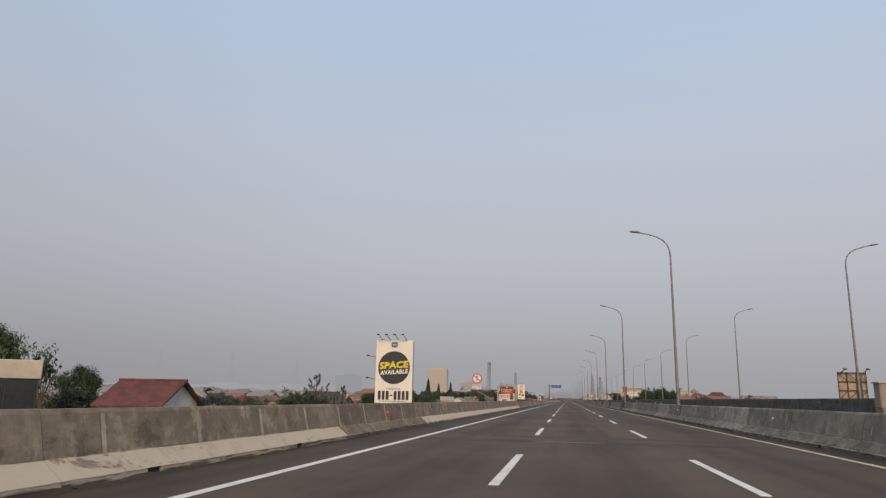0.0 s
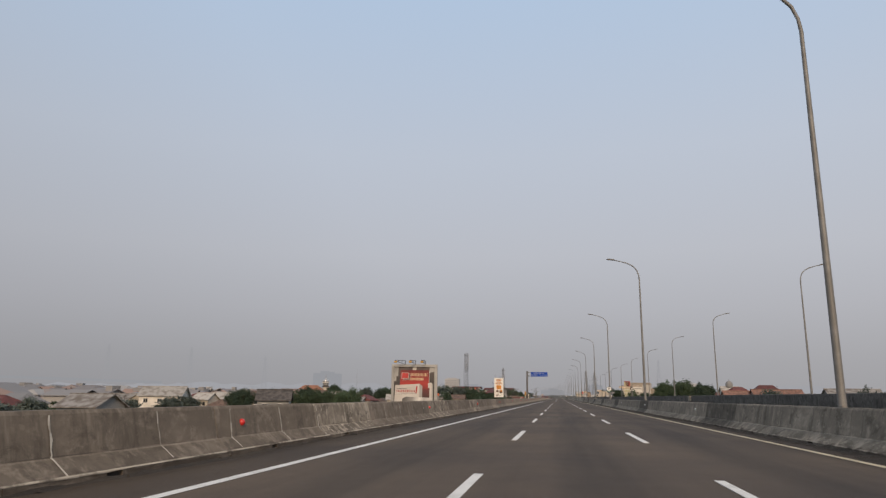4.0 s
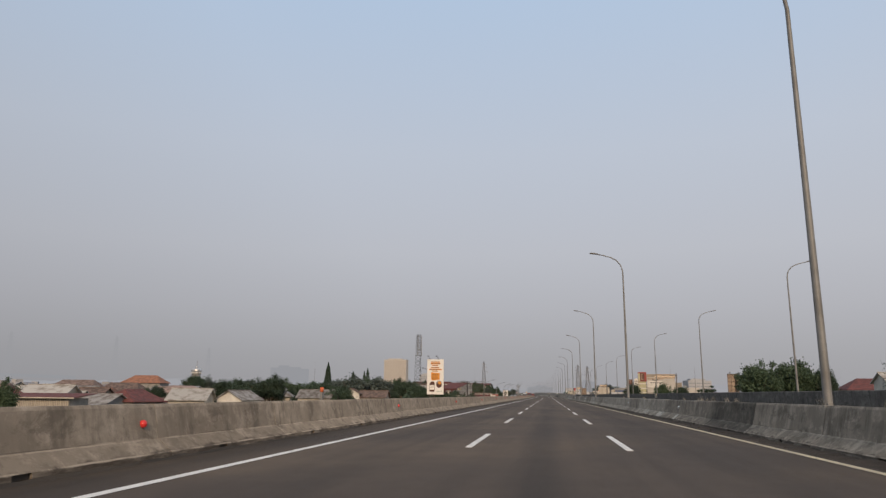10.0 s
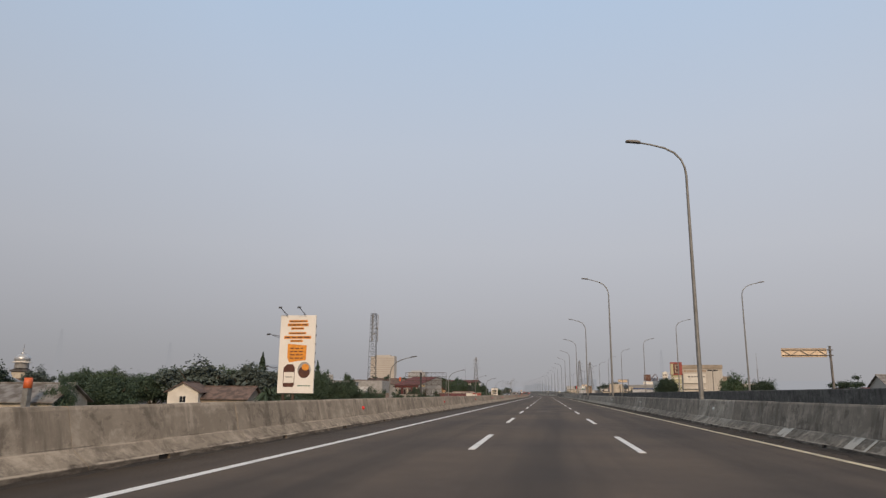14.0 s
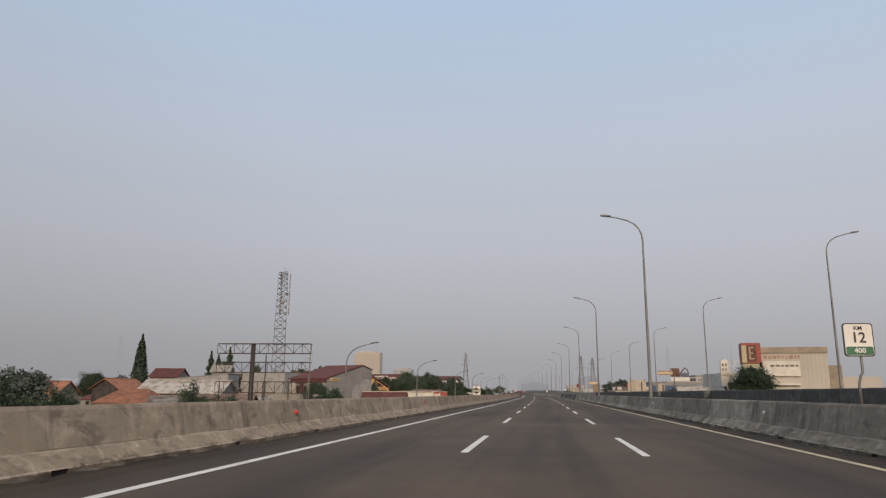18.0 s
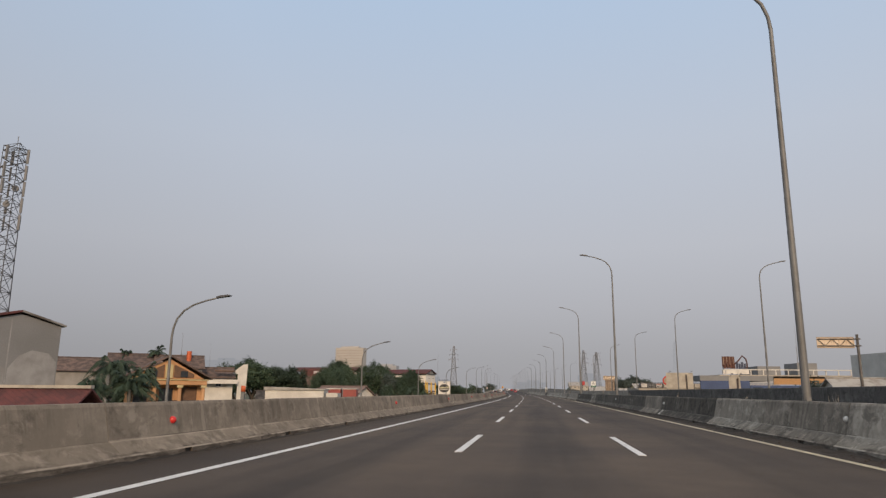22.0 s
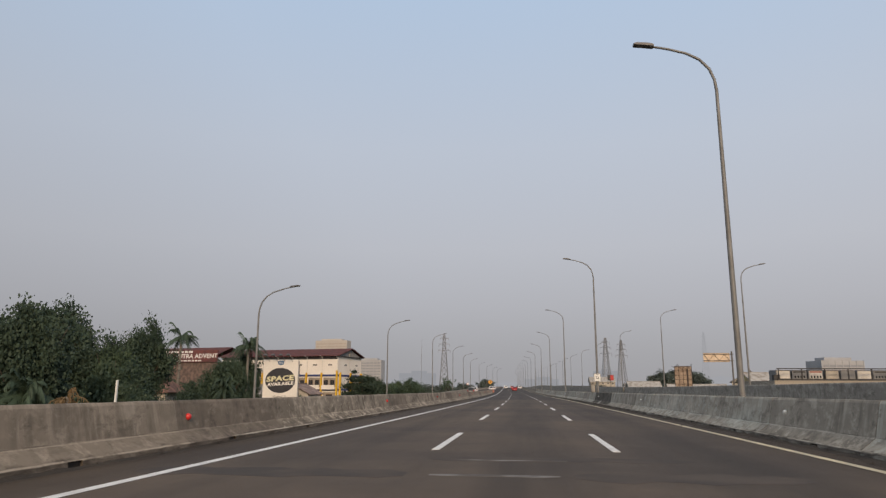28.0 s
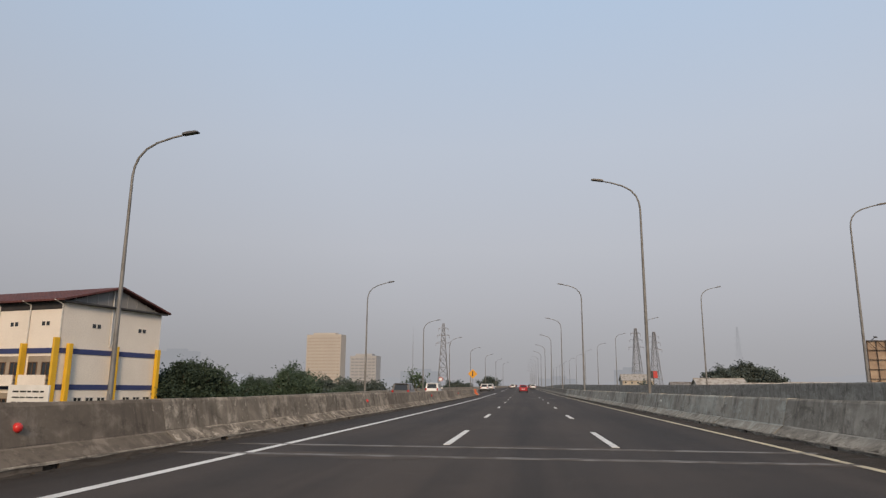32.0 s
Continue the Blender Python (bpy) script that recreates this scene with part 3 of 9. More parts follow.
SIGN_DULL_NAVY = material("dull_navy_sign", (0.045, 0.052, 0.085), None, 0.6, bump=0.0)
# dull red paint; on the far sign head the dulling stands for haze
DULL_RED = material("dull_sign_red", (0.30, 0.062, 0.048), (0.24, 0.055, 0.045), 0.6, scale=0.8, bump=0.0)
CAR_RED = material("red_car_paint", (0.42, 0.02, 0.025), (0.38, 0.018, 0.022), 0.3, bump=0.0, coat=0.6)
CAR_WHITE = material("white_car_paint", (0.74, 0.74, 0.73), (0.70, 0.70, 0.69), 0.3, bump=0.0, coat=0.6)
CAR_DARK = material("dark_car_paint", (0.03, 0.03, 0.035), None, 0.3, bump=0.0, coat=0.6)
CAR_BROWN = material("grey_brown_car_paint", (0.11, 0.10, 0.09), None, 0.35, bump=0.0, coat=0.5)
TYRE = material("tyre_rubber", (0.02, 0.02, 0.02), None, 0.85)
RIM = material("wheel_rim", (0.4, 0.4, 0.4), None, 0.4, 0.7)
TAIL = material("tail_light_red", (0.45, 0.02, 0.02), None, 0.25, bump=0.0)
PLASTIC = material("black_plastic", (0.03, 0.03, 0.03), None, 0.6)
# tower paints paled towards the sky tone: haze put into the colour
PALE_TOWER = material("haze_paled_tower_paint", (0.45, 0.42, 0.385), (0.42, 0.39, 0.36), 0.9, scale=0.08, fine=2, bump=0.0)
GREY_TOWER = material("pale_grey_tower_paint", (0.38, 0.385, 0.40), (0.34, 0.345, 0.36), 0.9, scale=0.08, fine=2, bump=0.0)
PYLON_STEEL = material("pylon_zinc_grey", (0.26, 0.26, 0.27), (0.22, 0.22, 0.23), 0.7, 0.1, scale=0.5)
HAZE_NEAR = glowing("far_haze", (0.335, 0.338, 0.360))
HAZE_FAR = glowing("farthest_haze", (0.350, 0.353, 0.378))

# ---------------------------------------------------------------- mesh kit
class Shape:
    """Vertices and faces of one part, gathered fast."""

    def __init__(self):
        self.v, self.f, self.uv = [], [], None

    def add(self, verts, faces):
        k = len(self.v)
        self.v += [tuple(p) for p in verts]
        self.f += [tuple(k + i for i in q) for q in faces]
        return self

    def box(self, x0, x1, y0, y1, z0, z1, m=None, bevel=0.0):
        if bevel:
            b = bevel
            ring = [(x0 + b, y0), (x1 - b, y0), (x1, y0 + b), (x1, y1 - b), (x1 - b, y1), (x0 + b, y1), (x0, y1 - b), (x0, y0 + b)]
            cx, cy = (x0 + x1) / 2, (y0 + y1) / 2
            k = [(1 - 2 * b / max(x1 - x0, 1e-6)), (1 - 2 * b / max(y1 - y0, 1e-6))]
            inner = [(cx + (x - cx) * k[0], cy + (y - cy) * k[1]) for x, y in ring]
            verts = [(x, y, z0) for x, y in inner] + [(x, y, z0 + b) for x, y in ring] + [(x, y, z1 - b) for x, y in ring] + [(x, y, z1) for x, y in inner]
            faces = [tuple(range(7, -1, -1)), tuple(range(24, 32))]
            for r in range(3):
                faces += [(8 * r + i, 8 * r + (i + 1) % 8, 8 * r + 8 + (i + 1) % 8, 8 * r + 8 + i) for i in range(8)]
        else:
            verts = [(x, y, z) for z in (z0, z1) for x, y in ((x0, y0), (x1, y0), (x1, y1), (x0, y1))]
            faces = [(3, 2, 1, 0), (4, 5, 6, 7), (0, 1, 5, 4), (1, 2, 6, 5), (2, 3, 7, 6), (3, 0, 4, 7)]
        if m is not None:
            verts = [m @ Vector(p) for p in verts]
        return self.add(verts, faces)

    def bar(self, a, b, r, r2=None, n=6, caps=True):
        """A round or polygonal rod from a to b."""
        a, b = Vector(a), Vector(b)
        d = b - a
        if d.length < 1e-6:
            return self
        q = d.to_track_quat("Z", "Y")
        r2 = r if r2 is None else r2
        ring = [Vector((math.cos(2 * math.pi * i / n), math.sin(2 * math.pi * i / n), 0)) for i in range(n)]
        verts = [a + q @ (p * r) for p in ring] + [b + q @ (p * r2) for p in ring]
        faces = [(i, (i + 1) % n, n + (i + 1) % n, n + i) for i in range(n)]
        if caps:
            faces += [tuple(range(n - 1, -1, -1)), tuple(range(n, 2 * n))]
        return self.add(verts, faces)

    def tube(self, pts, radii, n=8):
        """A bent tube through pts."""
        pts = [Vector(p) for p in pts]
        rings = []
        for i, p in enumerate(pts):
            d = (pts[min(i + 1, len(pts) - 1)] - pts[max(i - 1, 0)]).normalized()
            u = d.cross(Vector((0, 1, 0)))
            u = u.normalized() if u.length > 1e-3 else Vector((1, 0, 0))
            w = d.cross(u)
            rings += [p + (u * math.cos(2 * math.pi * k / n) + w * math.sin(2 * math.pi * k / n)) * radii[i] for k in range(n)]
        faces = [(n * i + k, n * i + (k + 1) % n, n * i + n + (k + 1) % n, n * i + n + k) for i in range(len(pts) - 1) for k in range(n)]
        faces += [tuple(range(n - 1, -1, -1)), tuple(range(n * (len(pts) - 1), n * len(pts)))]
        return self.add(rings, faces)

    def prism(self, outline, y0, y1):
        """An outline in x and z, drawn out along y."""
        n = len(outline)
        verts = [(x, y0, z) for x, z in outline] + [(x, y1, z) for x, z in outline]
        faces = [(i, (i + 1) % n, n + (i + 1) % n, n + i) for i in range(n)]
        return self.add(verts, faces + [tuple(range(n - 1, -1, -1)), tuple(range(n, 2 * n))])

    def disc(self, x, y, z, r, depth, n=24, rx=1.0):
        """A disc that faces -y."""
        ring = [(x + r * rx * math.cos(2 * math.pi * i / n), z + r * math.sin(2 * math.pi * i / n)) for i in range(n)]
        return self.prism(ring, y, y + depth)

    def ball(self, c, r, n=10, squash=1.0):
        c, m = Vector(c), n // 2
        verts = [c + Vector((0, 0, -r * squash))]
        for j in range(1, m):
            a = math.pi * j / m
            verts += [c + Vector((r * math.sin(a) * math.cos(2 * math.pi * i / n), r * math.sin(a) * math.sin(2 * math.pi * i / n), -r * squash * math.cos(a))) for i in range(n)]
        verts.append(c + Vector((0, 0, r * squash)))
        faces = [(0, 1 + (i + 1) % n, 1 + i) for i in range(n)]
        for j in range(m - 2):
            faces += [(1 + j * n + i, 1 + j * n + (i + 1) % n, 1 + (j + 1) * n + (i + 1) % n, 1 + (j + 1) * n + i) for i in range(n)]
        t = len(verts) - 1
        faces += [(t, 1 + (m - 2) * n + i, 1 + (m - 2) * n + (i + 1) % n) for i in range(n)]
        return self.add(verts, faces)

    def mesh(self, name, mat, smooth=False):
        me = bpy.data.meshes.new(name)
        me.from_pydata(self.v, [], self.f)
        if self.uv:
            lay = me.uv_layers.new(name="UVMap")
            flat = [c for loop in me.loops for c in self.uv[loop.vertex_index]]
            lay.data.foreach_set("uv", flat)
        me.materials.append(mat)
        if smooth:
            me.shade_smooth()
        me.update()
        return me


def part(name, shape, mat, parent=None, label="", smooth=False, m=None):
    """One mesh object, under a thing or a part."""
    me = shape if isinstance(shape, bpy.types.Mesh) else shape.mesh(name, mat, smooth)
    ob = new(name, me)
    ob.parent = parent
    if m is not None:
        ob.matrix_basis = m
    if label:
        ob["label"] = label
    return ob


def thing(name, label, category, m, group="", kind=""):
    ob = new(name)
    ob.matrix_basis = m
    ob.empty_display_size = 0.3
    return tagged(ob, label, category, group, kind)


def lettering(text, size, mat, parent, m, name="lettering", wide=1.0, depth=0.006, space=1.0, bold=1.0, slant=0.0, fit=None):
    """Raised letters that read from -y, centred on their place; fit gives their width and height."""
    cu = bpy.data.curves.new(name, "FONT")
    cu.body, cu.size, cu.extrude, cu.align_x, cu.align_y = text, size, depth, "CENTER", "CENTER"
    cu.resolution_u = 2
    cu.space_character = space
    cu.offset = 0.004 * size / 0.3 * bold
    cu.shear = slant
    tmp = bpy.data.objects.new(name, cu)
    me = bpy.data.meshes.new_from_object(tmp)
    bpy.data.objects.remove(tmp)
    bpy.data.curves.remove(cu)
    turn = Matrix.Rotation(radians(90), 4, "X") @ Matrix.Diagonal((wide, 1, 1, 1))
    me.transform(turn)
    if fit:
        lo = [min(v.co[k] for v in me.vertices) for k in (0, 2)]
        hi = [max(v.co[k] for v in me.vertices) for k in (0, 2)]
        me.transform(Matrix.Diagonal((fit[0] / (hi[0] - lo[0]), 1, fit[1] / (hi[1] - lo[1]), 1)) @ Matrix.Translation((-(lo[0] + hi[0]) / 2, 0, -(lo[1] + hi[1]) / 2)))
    me.materials.clear()
    me.materials.append(mat)
    ob = new(name, me)
    ob.parent = parent
    ob.matrix_basis = m
    return ob


def bars(parent, mat, x0, x1, z, h, y, count, gap=0.25, name="text_bar", rng=None):
    """A line of plain bars in place of writing."""
    rng = rng or random.Random(int(abs(x0 * 31 + z * 17) * 10))
    w = [rng.uniform(0.6, 1.4) for _ in range(count)]
    unit = (x1 - x0) / (sum(w) + gap * (count - 1))
    x = x0
    for k in w:
        part(name, Shape().box(x, x + k * unit, y - 0.008, y, z - h / 2, z + h / 2), mat, parent)
        x += (k + gap) * unit

# ---------------------------------------------------------------- ground, distance, carriageways
sh = Shape()
N_G = 24
sh.add([(-3300 + 6600 * i / N_G, -2700 + 6600 * j / N_G, GROUND) for j in range(N_G + 1) for i in range(N_G + 1)],
       [(j * (N_G + 1) + i, j * (N_G + 1) + i + 1, (j + 1) * (N_G + 1) + i + 1, (j + 1) * (N_G + 1) + i) for j in range(N_G) for i in range(N_G)])
tagged(part("ground", sh, EARTH), "flat ground with scrub and bare soil", "ground", kind="structure")


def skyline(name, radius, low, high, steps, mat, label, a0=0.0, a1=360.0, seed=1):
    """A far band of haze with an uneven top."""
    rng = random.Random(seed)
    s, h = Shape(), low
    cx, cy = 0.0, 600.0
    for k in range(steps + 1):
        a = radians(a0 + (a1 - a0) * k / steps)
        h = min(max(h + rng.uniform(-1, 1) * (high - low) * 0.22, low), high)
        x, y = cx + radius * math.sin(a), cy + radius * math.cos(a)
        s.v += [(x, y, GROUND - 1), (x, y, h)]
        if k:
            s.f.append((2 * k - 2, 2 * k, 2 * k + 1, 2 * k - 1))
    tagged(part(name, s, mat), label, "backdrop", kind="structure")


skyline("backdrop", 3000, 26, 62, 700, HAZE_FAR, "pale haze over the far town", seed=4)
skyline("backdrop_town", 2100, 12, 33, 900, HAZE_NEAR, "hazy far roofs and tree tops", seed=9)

rows_s = [-60 + 6 * k for k in range(300)]


def strip(name, mat, left, right, s_list, under, label, z_of=lambda s: 0.0, category="road"):
    """A carriageway slab with thickness; left and right are functions of s."""
    s = Shape()
    s.uv = []
    for q in s_list:
        for o, dz in ((left(q), 0.0), (right(q), 0.0), (right(q), -under(q)), (left(q), -under(q))):
            s.v.append(tuple(at(q, o, z_of(q) + dz)))
            s.uv.append((o, q))
    for k in range(len(s_list) - 1):
        a, b = 4 * k, 4 * k + 4
        s.f += [(a, a + 1, b + 1, b), (a + 1, a + 2, b + 2, b + 1), (a + 2, a + 3, b + 3, b + 2), (a + 3, a, b, b + 3)]
    s.f += [(3, 2, 1, 0), tuple(len(s.v) - 4 + i for i in range(4))]
    return tagged(part(name, s, mat), label, category, kind="structure")


def ramp_z(s):
    if s < 735:
        return GROUND + 0.03
    if s < 895:
        u = (s - 735) / 160
        return GROUND + 0.03 + (-0.35 - GROUND) * (0.25 * u * u * (3 - 2 * u) + 0.75 * u)
    return -0.32 * max(0.0, 1 - (s - 895) / 62)


def merge_edge(s):
    """Left edge of the widened carriageway past the gore."""
    return -13.7 + 8.3 * min(max((s - 1020) / 200, 0.0), 1.0)


strip("road", ASPHALT, lambda s: -5.45, lambda s: 8.75, [s for s in rows_s if s < 846], lambda s: 1.3, "worn grey-brown asphalt of an elevated toll road")
strip("road_resurfaced", ASPHALT_NEW, lambda s: -5.45, lambda s: 8.75, [s for s in rows_s if s > 838], lambda s: 1.3, "fresh dark asphalt of the resurfaced carriageway")
strip("ramp_road", RAMP_ASPHALT, lambda s: -13.7, lambda s: -6.1, [480 + 6 * k for k in range(80)], lambda s: max(0.02, min(1.0, ramp_z(s) - GROUND)), "pale asphalt slip road climbing to the toll road", ramp_z)
strip("merge_lane", ASPHALT, merge_edge, lambda s: -5.46, [954.3 + 6 * k for k in range(46)], lambda s: 1.2, "asphalt merging lane joining the carriageway", lambda s: 0.0)
strip("road_opposite", RAMP_ASPHALT, lambda s: 23.55, lambda s: 38.4, rows_s, lambda s: 1.5, "asphalt deck of the opposite viaduct", lambda s: 0.8)


def pier(s, off, top, wide):
    p = Shape()
    depth = top + rise(s) - GROUND
    p.prism([(-0.9, 0.0), (0.9, 0.0), (0.9, depth - 2.2), (wide / 2, depth - 0.9), (wide / 2, depth), (-wide / 2, depth), (-wide / 2, depth - 0.9), (-0.9, depth - 2.2)], -0.8, 0.8)
    tagged(part("pier", p, CONC_R2, m=on_ground(s, off)), "concrete hammerhead pier under the viaduct", "pier", "viaduct piers", "structure")


for k in range(32):
    pier(-30 + 40.55 * k, 1.65, -1.3, 11.0)
    pier(-20 + 40.5 * k, 30.8, -0.7, 11.0)
for k in range(6):
    pier(800 + 26 * k, -9.9, ramp_z(800 + 26 * k) - 1.0 - rise(800 + 26 * k) * 0, 6.0)

# ---------------------------------------------------------------- road markings and joints
def ribbon(s0, s1, off, wide, z=0.006, step=6.0, z_of=lambda s: 0.0):
    n = max(1, int(math.ceil((s1 - s0) / step)))
    sh = Shape()
    for k in range(n + 1):
        q = s0 + (s1 - s0) * k / n
        sh.v += [tuple(at(q, off - wide / 2, z + z_of(q))), tuple(at(q, off + wide / 2, z + z_of(q)))]
        if k:
            sh.f.append((2 * k - 2, 2 * k - 1, 2 * k + 1, 2 * k))
    return sh


tagged(part("edge_line_left", ribbon(-58, 985, -3.19, 0.17), PAINT), "worn white solid edge line", "road marking", kind="structure")
tagged(part("edge_line_right", ribbon(-58, 1700, 6.66, 0.16), PAINT_Y), "yellowed solid edge line beside the median barrier", "road marking", kind="structure")
tagged(part("edge_line_merge", ribbon(1020, 1700, -3.19, 0.17), PAINT), "white solid edge line past the merge", "road marking", kind="structure")
tagged(part("edge_line_ramp", ribbon(700, 950, -12.9, 0.15, 0.006, 6.0, ramp_z), PAINT), "white edge line of the slip road", "road marking", kind="structure")
dash = Shape().add([(-0.07, 0, 0), (0.07, 0, 0), (0.07, 5.17, 0), (-0.07, 5.17, 0), (-0.07, 0, 0.009), (0.07, 0, 0.009), (0.07, 5.17, 0.009), (-0.07, 5.17, 0.009)],
                   [(4, 5, 6, 7), (0, 1, 5, 4), (1, 2, 6, 5), (2, 3, 7, 6), (3, 0, 4, 7)]).mesh("dash", PAINT)
for off, name in ((0.0, "lane_line_left"), (3.35, "lane_line_right")):
    line = thing(name, "broken white lane line on the asphalt", "road marking", Matrix.Identity(4), kind="structure")
    for k in range(-4, 115):
        part("dash", dash, PAINT, line, m=stand(9.37 + 13.35 * k, off, 0.001))
joints = thing("expansion_joints", "pale mortar strips and dark bands of the deck's expansion joints", "road joint", Matrix.Identity(4), kind="structure")
rng = random.Random(12)


def ragged_strip(x0, x1, wide, z):
    """A strip across the lane with uneven long edges."""
    s, n = Shape(), max(3, int((x1 - x0) / 0.3))
    for i in range(n + 1):
        x, e = x0 + (x1 - x0) * i / n, 0.35 if i in (0, n) else 1.0
        a, b = -wide / 2 * e * rng.uniform(0.6, 1.1), wide / 2 * e * rng.uniform(0.6, 1.1)
        s.v += [(x, a - 0.03, -0.004), (x, a, z), (x, b, z), (x, b + 0.03, -0.004)]
        if i:
            s.f += [(4 * i - 4 + j, 4 * i + j, 4 * i + 1 + j, 4 * i - 3 + j) for j in range(3)]
    return s


for k, s in enumerate((19.3, 93.0, 150.0, 205.4, 232.6, 267.2, 339.2, 374.0, 428.0, 481.4, 553.2, 588.6, 659.0, 696.0, 766.5, 836.1, 874.6, 940.0)):
    long_one = s > 860
    far = 2.0
    a, b = (-4.4, 7.1) if long_one else (0.3 + rng.uniform(-0.1, 0.2), 1.7 + rng.uniform(-0.2, 0.5))
    part("joint_strip", ragged_strip(a, b, 0.30 if long_one else 0.20, 0.0070), JOINT_LIGHT, joints, m=stand(s, 0))
    part("joint_strip", ragged_strip(a + 0.2, b + 0.2, 0.24 if long_one else 0.11, 0.0070), JOINT_LIGHT, joints, m=stand(s + far, 0))
    if not long_one and k % 2:
        part("joint_strip", ragged_strip(3.9, 4.9, 0.14, 0.0070), JOINT_LIGHT, joints, m=stand(s + far * 0.2, 0))
    part("dark_band", ragged_strip(-3.0 - rng.random(), 0.1, 1.0, 0.0045), JOINT_DARK, joints, m=stand(s, 0))
    part("dark_band", ragged_strip(b + 0.2, 4.6 + rng.uniform(0, 2.2), 1.1, 0.0045), JOINT_DARK, joints, m=stand(s, 0))
    part("dark_band", ragged_strip(rng.uniform(-2.6, 0.2), rng.uniform(3.2, 5.6), 0.8, 0.0038), JOINT_DARK, joints, m=stand(s + far + 0.25, 0))

# ---------------------------------------------------------------- barriers
SEG = 5.26


def barrier_segment(side, notch, seed):
    """One cast length: kerb foot, sloped toe, near-upright face, flat top; a drain notch in its foot."""
    rng = random.Random(seed)
    h = 0.89 if side < 0 else 0.95
    toe, knee, face, back = ((-4.68, -4.965, -5.085, -5.36) if side < 0 else (7.36, 7.645, 7.78, 8.04))
    ys = [0.005, 0.5, 1.3, 2.1, notch, notch + 0.34, 3.6, 4.5, SEG - 0.005]
    ys = sorted(ys)
    s = Shape()
    jag = lambda k: rng.uniform(-k, k)
    for i, y in enumerate(ys):
        e = jag(0.004)
        s.v += [(toe, y, 0.0), (toe - side * -0.012 + jag(0.004), y, 0.10), (knee + jag(0.004), y, 0.32 + jag(0.004)), (face + e, y, h - 0.05 + jag(0.006)),
                (face + side * 0.03, y, h + jag(0.006)), (back - side * 0.02, y, h + jag(0.005)), (back, y, h - 0.03), (back, y, -0.55), (toe + side * 0.24, y, -0.001), (toe + side * 0.24, y, 0.10)]
    loop = [0, 1, 2, 3, 4, 5, 6, 7]
    for i in range(len(ys) - 1):
        a, b = 10 * i, 10 * i + 10
        hole = abs(ys[i] - notch) < 1e-6
        quads = []
        if hole:
            quads += [(8, 9), (9, 1)]
        else:
            quads += [(0, 1)]
        quads += [(k, k + 1) for k in range(1, 7)]
        for p, q in quads:
            face_ = (a + p, b + p, b + q, a + q)
            s.f.append(face_ if side < 0 else face_[::-1])
        if hole:
            s.f += [(a + 0, a + 8, a + 9, a + 1), (b + 0, b + 1, b + 9, b + 8)]
    e0 = [0, 1, 2, 3, 4, 5, 6, 7]
    s.f += [tuple(e0) if side > 0 else tuple(e0[::-1]), tuple(10 * (len(ys) - 1) + i for i in (e0[::-1] if side > 0 else e0))]
    return s


def shade(kind, s):
    """The concrete of the cast length that begins at s."""
    n = int(s / SEG)
    if kind < 0:
        if s < 86:
            return CONC_W if 17 < s < 26 else CONC_P
        if s < 112:
            return CONC_W
        if s > 770:
            return CONC_L2 if n % 5 else CONC_W
        if s < 190:
            return CONC_W if n % 3 else CONC_L2
        if s > 640:
            return (CONC_L2, CONC_L, CONC_W)[n % 3]
        return CONC_LP if 290 < s < 530 else CONC_L
    for end, first, second, every in ((85, CONC_R, CONC_R2, 4), (311, CONC_R, CONC_K, 5), (378, CONC_R2, CONC_R, 6), (455, CONC_R, CONC_R2, 4), (485, CONC_R2, CONC_R2, 2),
                                      (540, CONC_R, CONC_R2, 3), (624, CONC_R, CONC_R2, 2), (697, CONC_K, CONC_R, 7), (740, CONC_R2, CONC_R, 5), (805, CONC_R3, CONC_R2, 5), (818, CONC_K, CONC_K, 2), (2000, CONC_R3, CONC_R2, 5)):
        if s + SEG / 2 < end:
            return second if n % every == 1 else first


for side, name, label in ((-1, "wall_left", "stained concrete safety barrier with sloped toe"), (1, "wall_right", "sooty concrete median barrier with sloped toe")):
    holder = thing(name, label, "barrier", Matrix.Identity(4), kind="structure")
    kinds = {}
    for k in range(187):
        s = -19.05 + SEG * k
        mat = shade(side, s)
        key = (mat.name, k % 4)
        if key not in kinds:
            kinds[key] = barrier_segment(side, 1.55 + 0.33 * (k % 4) * 0.3, 10 * (k % 4) + side).mesh("barrier_segment", mat)
        part("barrier_segment", kinds[key], mat, holder, m=stand(s, 0, -0.002))
    toe, knee, face, back, h = ((-4.68, -4.965, -5.085, -5.36, 0.89) if side < 0 else (7.36, 7.645, 7.78, 8.04, 0.95))
    sh = Shape()
    for k in range(188):
        q = -19.05 + SEG * k
        sh.v += [tuple(at(q, o, z)) for o, z in ((toe + side * 0.05, -0.3), (toe + side * 0.05, 0.09), (knee + side * 0.035, 0.30), (face + side * 0.035, h - 0.04), (back - side * 0.03, h - 0.04), (back - side * 0.03, -0.3))]
        if k:
            a, b = 6 * k - 6, 6 * k
            sh.f += [(a + j, a + j + 1, b + j + 1, b + j)[::side] for j in range(5)]
    part("joint_filler", sh, DIRT, holder)
    sh = Shape()
    start, step = (1215.0, 9.0) if side < 0 else (-19.05 + SEG * 187, 9.0)
    n = int((1690 - start) / step)
    for i in range(n + 1):
        q = start + i * step
        sh.v += [tuple(at(q, o, z)) for o, z in ((toe, 0), (toe, 0.1), (knee, 0.32), (face, h), (back, h), (back, -0.5))]
        if i:
            a, b = 6 * i - 6, 6 * i
            sh.f += [(a + j, a + j + 1, b + j + 1, b + j)[::side] for j in range(5)]
    part("far_run", sh, CONC_L if side < 0 else CONC_R, holder)

